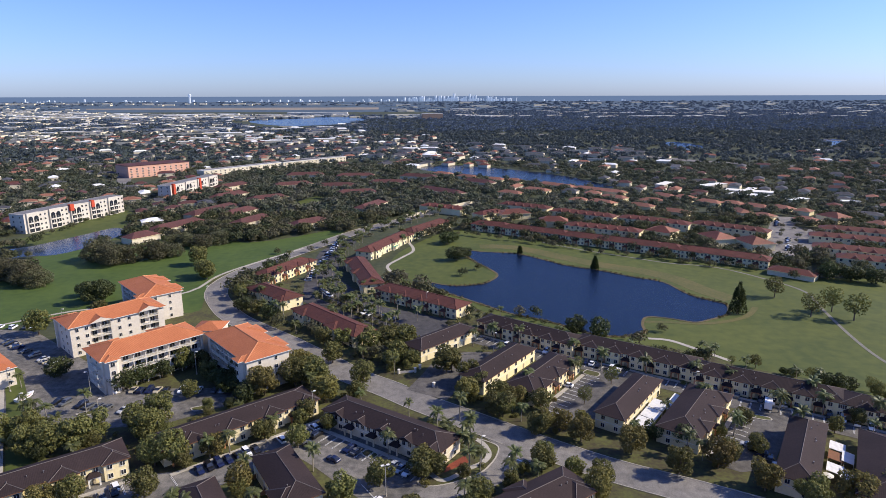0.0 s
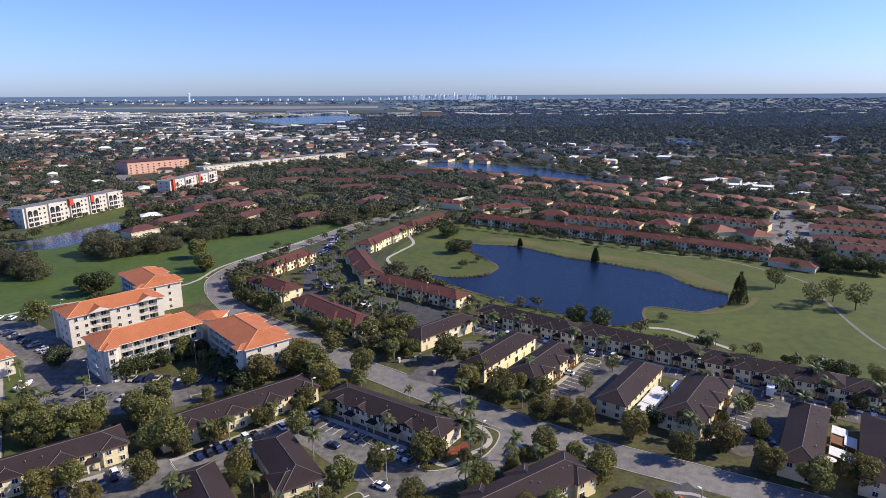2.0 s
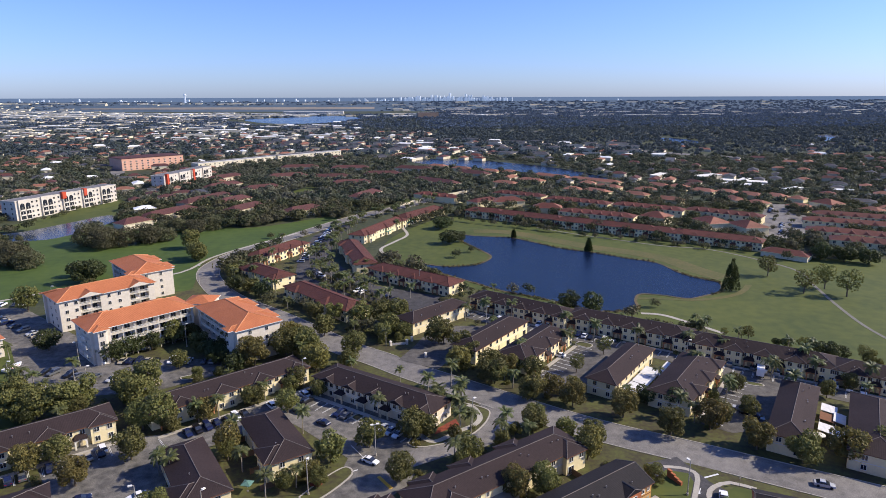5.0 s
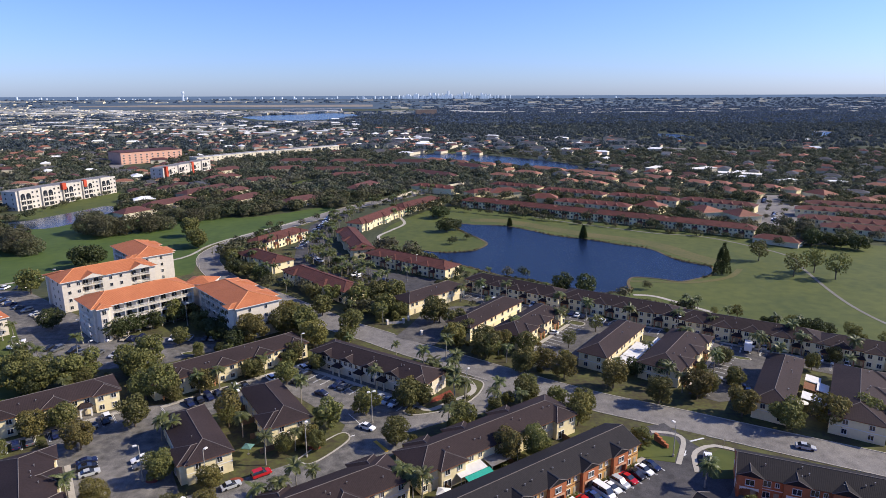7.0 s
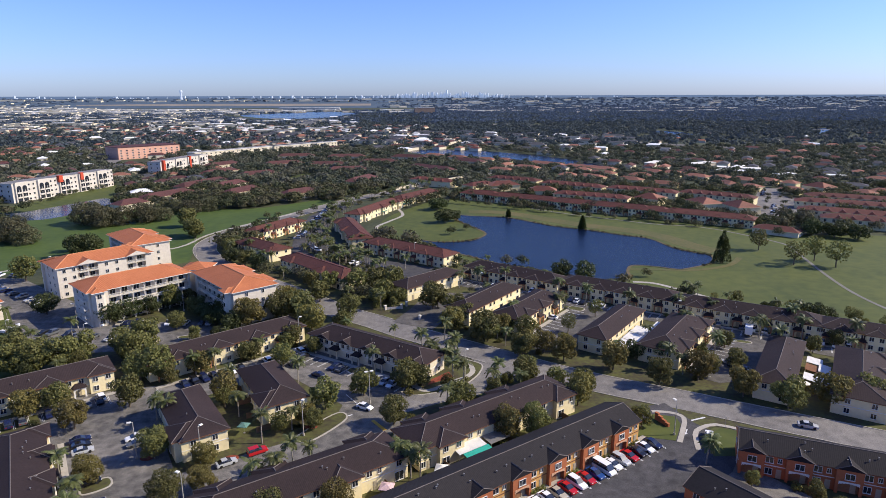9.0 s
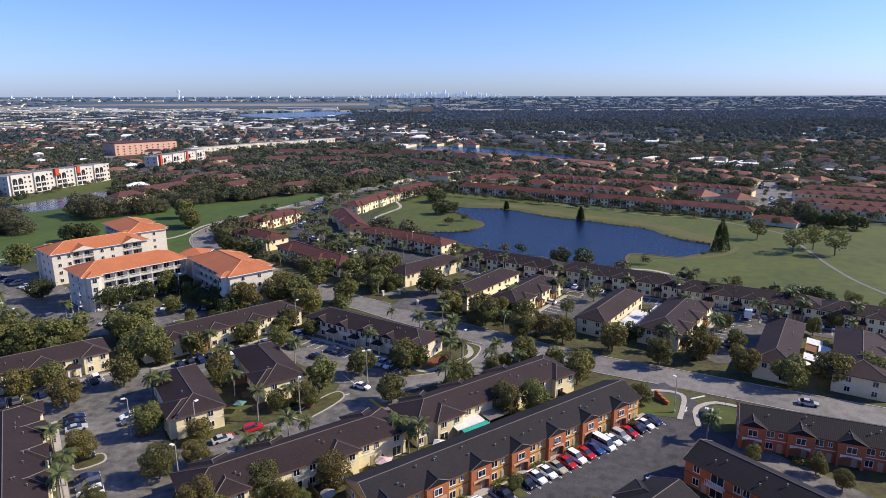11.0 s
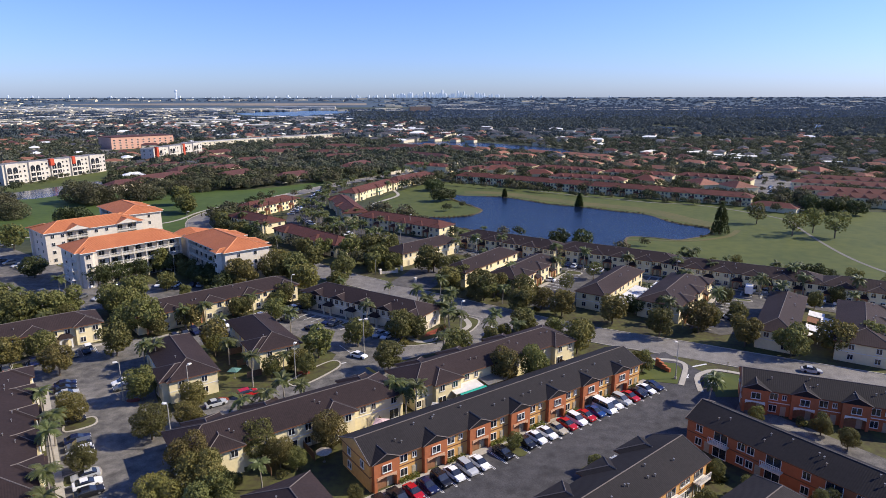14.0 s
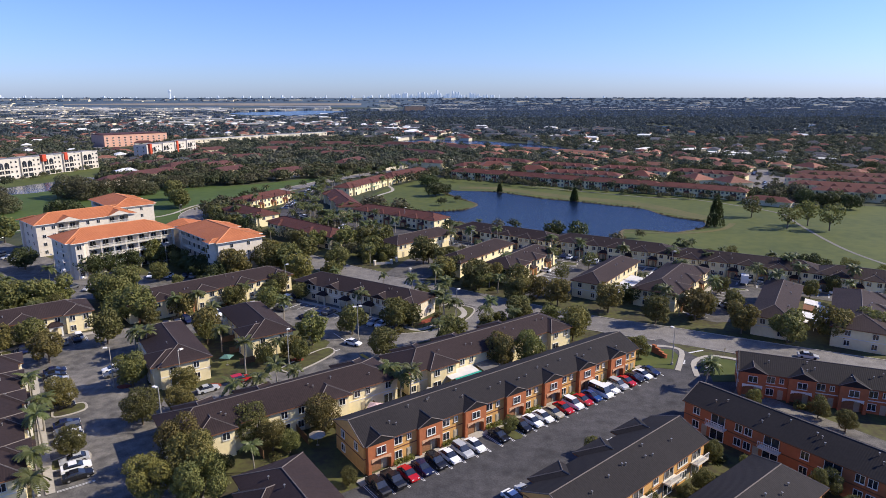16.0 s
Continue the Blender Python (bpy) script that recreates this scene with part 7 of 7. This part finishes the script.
taken = [(s[0], s[1], s[3] * 0.5) for s in spots]
grid = {}
for s in taken:
    grid.setdefault((int(s[0] // 40), int(s[1] // 40)), []).append(s)


def off_spots(x, y):
    cx, cy = int(x // 40), int(y // 40)
    return all((x - s[0]) ** 2 + (y - s[1]) ** 2 > (s[2] + 1) ** 2 for a in (-1, 0, 1) for b in (-1, 0, 1) for s in grid.get((cx + a, cy + b), ()))


while len(mid) < 5900:
    y = rs.uniform(300, 950)
    x = rs.uniform(-0.78 * y - 30, 0.78 * y + 30)
    west = x < 30
    if rs.uniform() < (1.0 if west else 0.85) and free(x, y):
        park = west and x > -0.46 * y and y < 700
        r = rs.uniform(4.0, 6.8) if park and rs.uniform() < 0.65 else rs.uniform(2.6, 5.4)
        if rs.uniform() < (0.9 if x < -0.42 * y and y > 520 else 1) and off_houses(x, y, r * 0.5 - 2.2) and off_spots(x, y):
            mid.append((x, y, r, min(9.5, r * rs.uniform(1.25, 1.8))))
for p in road_pts:                                   # trees hiding the road as it leaves the park
    if 372 < p[1] < 640:
        for s in (-1, 1):
            if rs.uniform() < 0.62:
                mid.append((p[0] + s * rs.uniform(6, 8), p[1] - s * 4, rs.uniform(2.4, 4.0), rs.uniform(4.5, 7.5)))
mid += EXTRA
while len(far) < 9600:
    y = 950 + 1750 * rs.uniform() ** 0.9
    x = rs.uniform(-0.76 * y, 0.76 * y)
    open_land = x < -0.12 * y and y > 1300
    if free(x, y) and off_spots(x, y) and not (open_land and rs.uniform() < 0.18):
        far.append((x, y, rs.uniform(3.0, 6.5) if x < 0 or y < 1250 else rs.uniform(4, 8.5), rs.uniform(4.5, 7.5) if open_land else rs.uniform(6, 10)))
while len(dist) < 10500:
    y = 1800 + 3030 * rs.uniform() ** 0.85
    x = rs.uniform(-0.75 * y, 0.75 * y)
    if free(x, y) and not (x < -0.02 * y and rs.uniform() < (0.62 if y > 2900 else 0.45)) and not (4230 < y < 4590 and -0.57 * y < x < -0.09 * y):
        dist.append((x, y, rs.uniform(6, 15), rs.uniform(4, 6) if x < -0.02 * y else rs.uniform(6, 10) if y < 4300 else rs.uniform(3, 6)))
reeds = []
for p in smooth(POND, True, 6):                       # brown reeds in patches along the water
    if noise.noise((p[0] * 0.05, p[1] * 0.05, 7)) > -0.12:
        reeds += [(p[0] + rs.uniform(-0.9, 0.9), p[1] + rs.uniform(-0.9, 0.9), rs.uniform(0.4, 0.9), rs.uniform(0.4, 1.0)) for k in range(3)]
spray_trees("reeds", rs, reeds, 16, 0.4, material("dry_reeds", (0.2, 0.145, 0.06), (0.1, 0.085, 0.036), rough=0.9, fine=1, island=0.5, island_col=(0.12, 0.12, 0.04)), "dry brown reeds along the pond's bank")
for k, (nm, mat, lab) in enumerate((("green_trees", wood_far_mat, "green and olive"), ("grey_olive_trees", wood_grey_mat, "grey-olive"), ("deep_green_trees", wood_deep_mat, "deep green"))):
    spray_trees(nm, rs, [m for i, m in enumerate(mid) if m[1] < 520 and i % 3 == k], 200, 0.15, mat, lab + " trees round the park")
    spray_trees("suburb_" + nm, rs, [m for i, m in enumerate(mid) if m[1] >= 520 and i % 3 == k], 80, 0.23, suburb_mats[k], "many " + lab + " garden trees between the houses, greyed for haze")
# leaf colour shifted towards blue to paint haze over the far trees
spray_trees("far_trees", rs, far, 32, 0.38, material("haze_tinted_woods", (0.084, 0.108, 0.122), (0.052, 0.072, 0.086), rough=0.9, fine=0.15, coarse=0.012, island=0.5, island_col=(0.095, 0.105, 0.075), leaf=True), "far suburb trees tinted blue-green for haze")
spray_trees("distant_trees", rs, dist, 20, 0.42, wood_dist_mat, "distant woods tinted blue for haze")


def far_roofs(name, rs, spots, mats, label):
    """Many far buildings as one mesh: walls with low hip or flat roofs. A spot: x, y, turn, length, width, height, rise, roof material."""
    g = Geo()
    for x, y, a, L, W, e, up, m in spots:
        c, s = math.cos(a), math.sin(a)

        def P(u, v, z):
            return (x + u * c - v * s, y + u * s + v * c, z)
        A, B = L / 2, W / 2
        for (u0, v0), (u1, v1) in (((-A, -B), (A, -B)), ((A, -B), (A, B)), ((A, B), (-A, B)), ((-A, B), (-A, -B))):
            g.face([P(u0, v0, 0), P(u1, v1, 0), P(u1, v1, e), P(u0, v0, e)], 0)
        if up < 0.1:
            g.face([P(-A, -B, e), P(A, -B, e), P(A, B, e), P(-A, B, e)], m)
        else:
            k = max(A - B * 0.8, 0.2)
            g.face([P(-A - 0.5, -B - 0.5, e), P(A + 0.5, -B - 0.5, e), P(k, 0, e + up), P(-k, 0, e + up)], m)
            g.face([P(A + 0.5, B + 0.5, e), P(-A - 0.5, B + 0.5, e), P(-k, 0, e + up), P(k, 0, e + up)], m)
            g.face([P(A + 0.5, -B - 0.5, e), P(A + 0.5, B + 0.5, e), P(k, 0, e + up)], m)
            g.face([P(-A - 0.5, B + 0.5, e), P(-A - 0.5, -B - 0.5, e), P(-k, 0, e + up)], m)
    return tagged(new(name, g.mesh(name, *mats)), label, "houses", "", "stuff")


grey_roof = material("grey_shingle", (0.075, 0.075, 0.082), (0.045, 0.045, 0.052), fine=0.5)
white_roof = material("white_roof", (0.8, 0.8, 0.78), (0.62, 0.62, 0.61), fine=0.2)
FAR_MATS = (pale_mat, salmon_main, grey_roof, white_roof, brown_main, red_main)
ROOFS = {1: (salmon_main, "salmon"), 2: (grey_roof, "grey"), 3: (white_roof, "white"), 4: (brown_main, "maroon"), 5: (red_main, "brick-red")}
for x, y, deg, L, W in ((306, 619, -40, 38, 14), (325, 655, 53, 26, 8), (339, 591, 21, 22, 9), (381, 580, -1, 18, 10)):
    town_house(x, y, deg, L, W, pale_mat, roofs=(white_roof, white_roof), e=4.2, r=4.6, label="low hall with a white flat roof among trees", group="white roofed halls", detail=0)
for x, y, a, L, W, e, up, m in spots:
    if y < 650 and up:
        town_house(x, y, math.degrees(a), L, W, pale_mat, roofs=(ROOFS[m][0], ROOFS[m][0]), e=e, r=e + up, label="small suburban house with a %s roof" % ROOFS[m][1], group="suburban houses", detail=0)
spots = [s for s in spots if not (s[1] < 650 and s[6])]
far_roofs("far_houses", rs, spots, FAR_MATS, "suburban houses and sheds with salmon, grey and white roofs")
spots = []
while len(spots) < 420:
    y = rs.uniform(2900, 4750)
    x = rs.uniform(-0.74 * y, 0.74 * y)
    if inside(x, y, LAKE_FRONTS[2]) or inside(x, y, LAKE_C) or (4230 < y < 4590 and -0.57 * y < x < -0.09 * y):
        continue
    if x > -0.05 * y and rs.uniform() < 0.7:
        continue
    up = max(0, (y - 4250) / 600 * 62)
    spots.append((x, y, rs.uniform(0, 0.3), rs.uniform(30, 130), rs.uniform(20, 50), rs.uniform(5, 10) + up, 0, rs.choice((2, 3, 3, 3))))
far_roofs("distant_sheds", rs, spots, FAR_MATS, "white and grey sheds near the horizon")
g = Geo()                                             # dry airfield on the backdrop's ramp, placed to fit the camera's view
for i in range(30):
    u0, u1 = -0.56 + i * 0.0153, -0.56 + (i + 1) * 0.0153
    y0, y1 = 4345 + 60 * abs(i / 29 - 0.7), 4480 - 150 * max(0, 0.25 - i / 29)
    g.face([(u0 * y0, y0, (y0 - 4250) / 600 * 62 + 1.5), (u1 * y0, y0, (y0 - 4250) / 600 * 62 + 1.5), (u1 * y1, y1, (y1 - 4250) / 600 * 62 + 1.5), (u0 * y1, y1, (y1 - 4250) / 600 * 62 + 1.5)])
tagged(new("airfield", g.mesh("airfield", material("dry_airfield", (0.26, 0.225, 0.18), (0.18, 0.165, 0.14), fine=0.02, coarse=0.003))), "dry tan airfield with runways", "airfield", "", "structure")
for nm, pts, w in (("highway", [(-900, 2050), (-256, 1650), (-116, 1533), (76, 1328), (299, 1122), (424, 960), (616, 867), (900, 800)], 13), ("avenue", [(-330, 560), (-350, 620), (-384, 740), (-430, 820), (-560, 930)], 8), ("canal_road", [(-700, 2050), (0, 1800), (700, 1500), (1300, 1350)], 12)):
    ribbon(nm, pts, -w, w, 0.05, 0.4, old_asphalt_mat, "grey highway crossing the suburb", "road", 6)
# control tower and skyline
o = thing("control_tower", flat(-1860, 4700), "slim control tower with a haze glow over the airfield", "tower")
g = Geo()
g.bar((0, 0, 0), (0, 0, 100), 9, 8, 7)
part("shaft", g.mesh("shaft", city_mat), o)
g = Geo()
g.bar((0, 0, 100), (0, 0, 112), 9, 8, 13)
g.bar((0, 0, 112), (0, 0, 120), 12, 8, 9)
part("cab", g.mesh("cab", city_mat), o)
g = Geo()
for i in range(210):
    core = i < 110
    u = rs.normal() * 0.055 + 0.01 if core else rs.uniform(-0.66, 0.3)
    y = 4900
    x = u * y
    c = math.exp(-((u - 0.025) / 0.07) ** 2)
    hgt = 70 + rs.uniform(2, 14) + rs.uniform(0.1, 1) ** 2 * 42 * c if core else 66 + rs.uniform(0, 1) ** 3 * 22
    w = rs.uniform(6, 15)
    a = rs.uniform(-1.5, -1.1)
    c, s, w = math.cos(a) * w * 0.6, math.sin(a) * w * 0.6, w
    g.prism([(x + c, y + s), (x - s, y + c), (x - c, y - s), (x + s, y - c)], 0, hgt)
tagged(new("skyline", g.mesh("skyline", city_mat)), "city towers on the horizon with a bluish haze glow", "skyline", "", "structure")
# flat far plain tilted up as a ramp to fit the camera's view
g = Geo()
for i in range(80):
    x0, x1 = -4300 + i * 107.5, -4300 + (i + 1) * 107.5
    h0, h1 = 62 + 3 * noise.noise((x0 * 0.004, 3, 1)), 62 + 3 * noise.noise((x1 * 0.004, 3, 1))
    g.face([(x0, 4250, 0), (x1, 4250, 0), (x1, 4850, h1), (x0, 4850, h0)])
    g.face([(x0, 4850, h0), (x1, 4850, h1), (x1, 4870, 0), (x0, 4870, 0)])
tagged(new("backdrop", g.mesh("backdrop", plain_mat)), "far plain reaching the horizon with a blue haze glow", "backdrop", "", "structure")

# pale boundary wall beside the road, beyond the brown-roofed rows
g = Geo()
ribbon_geo(g, [Vector((-32, 520)), Vector((-10, 547)), Vector((8, 569)), Vector((30, 596))], -0.3, 0.3, 0, 2.6)
tagged(new("boundary_wall", g.mesh("boundary_wall", pale_mat)), "pale stucco boundary wall along the road", "wall", "", "structure")

for x, y in ((-16.7, 214), (-10.7, 215.3), (-9, 218.2), (-3.5, 203)):
    o = thing("gate_post", flat(x, y, 40), "white stucco gate post with a capped top", "gate post", "gate posts")
    g = Geo()
    g.box(-0.35, 0.35, -0.35, 0.35, 0, 1.7)
    part("shaft", g.mesh("shaft", white_mat), o)
    g = Geo()
    g.box(-0.45, 0.45, -0.45, 0.45, 1.7, 1.85)
    part("cap", g.mesh("cap", trim_mat), o)
fence(-16.7, 214, -10.7, 215.3, white_mat, "low white wall between two gate posts", 1.0)
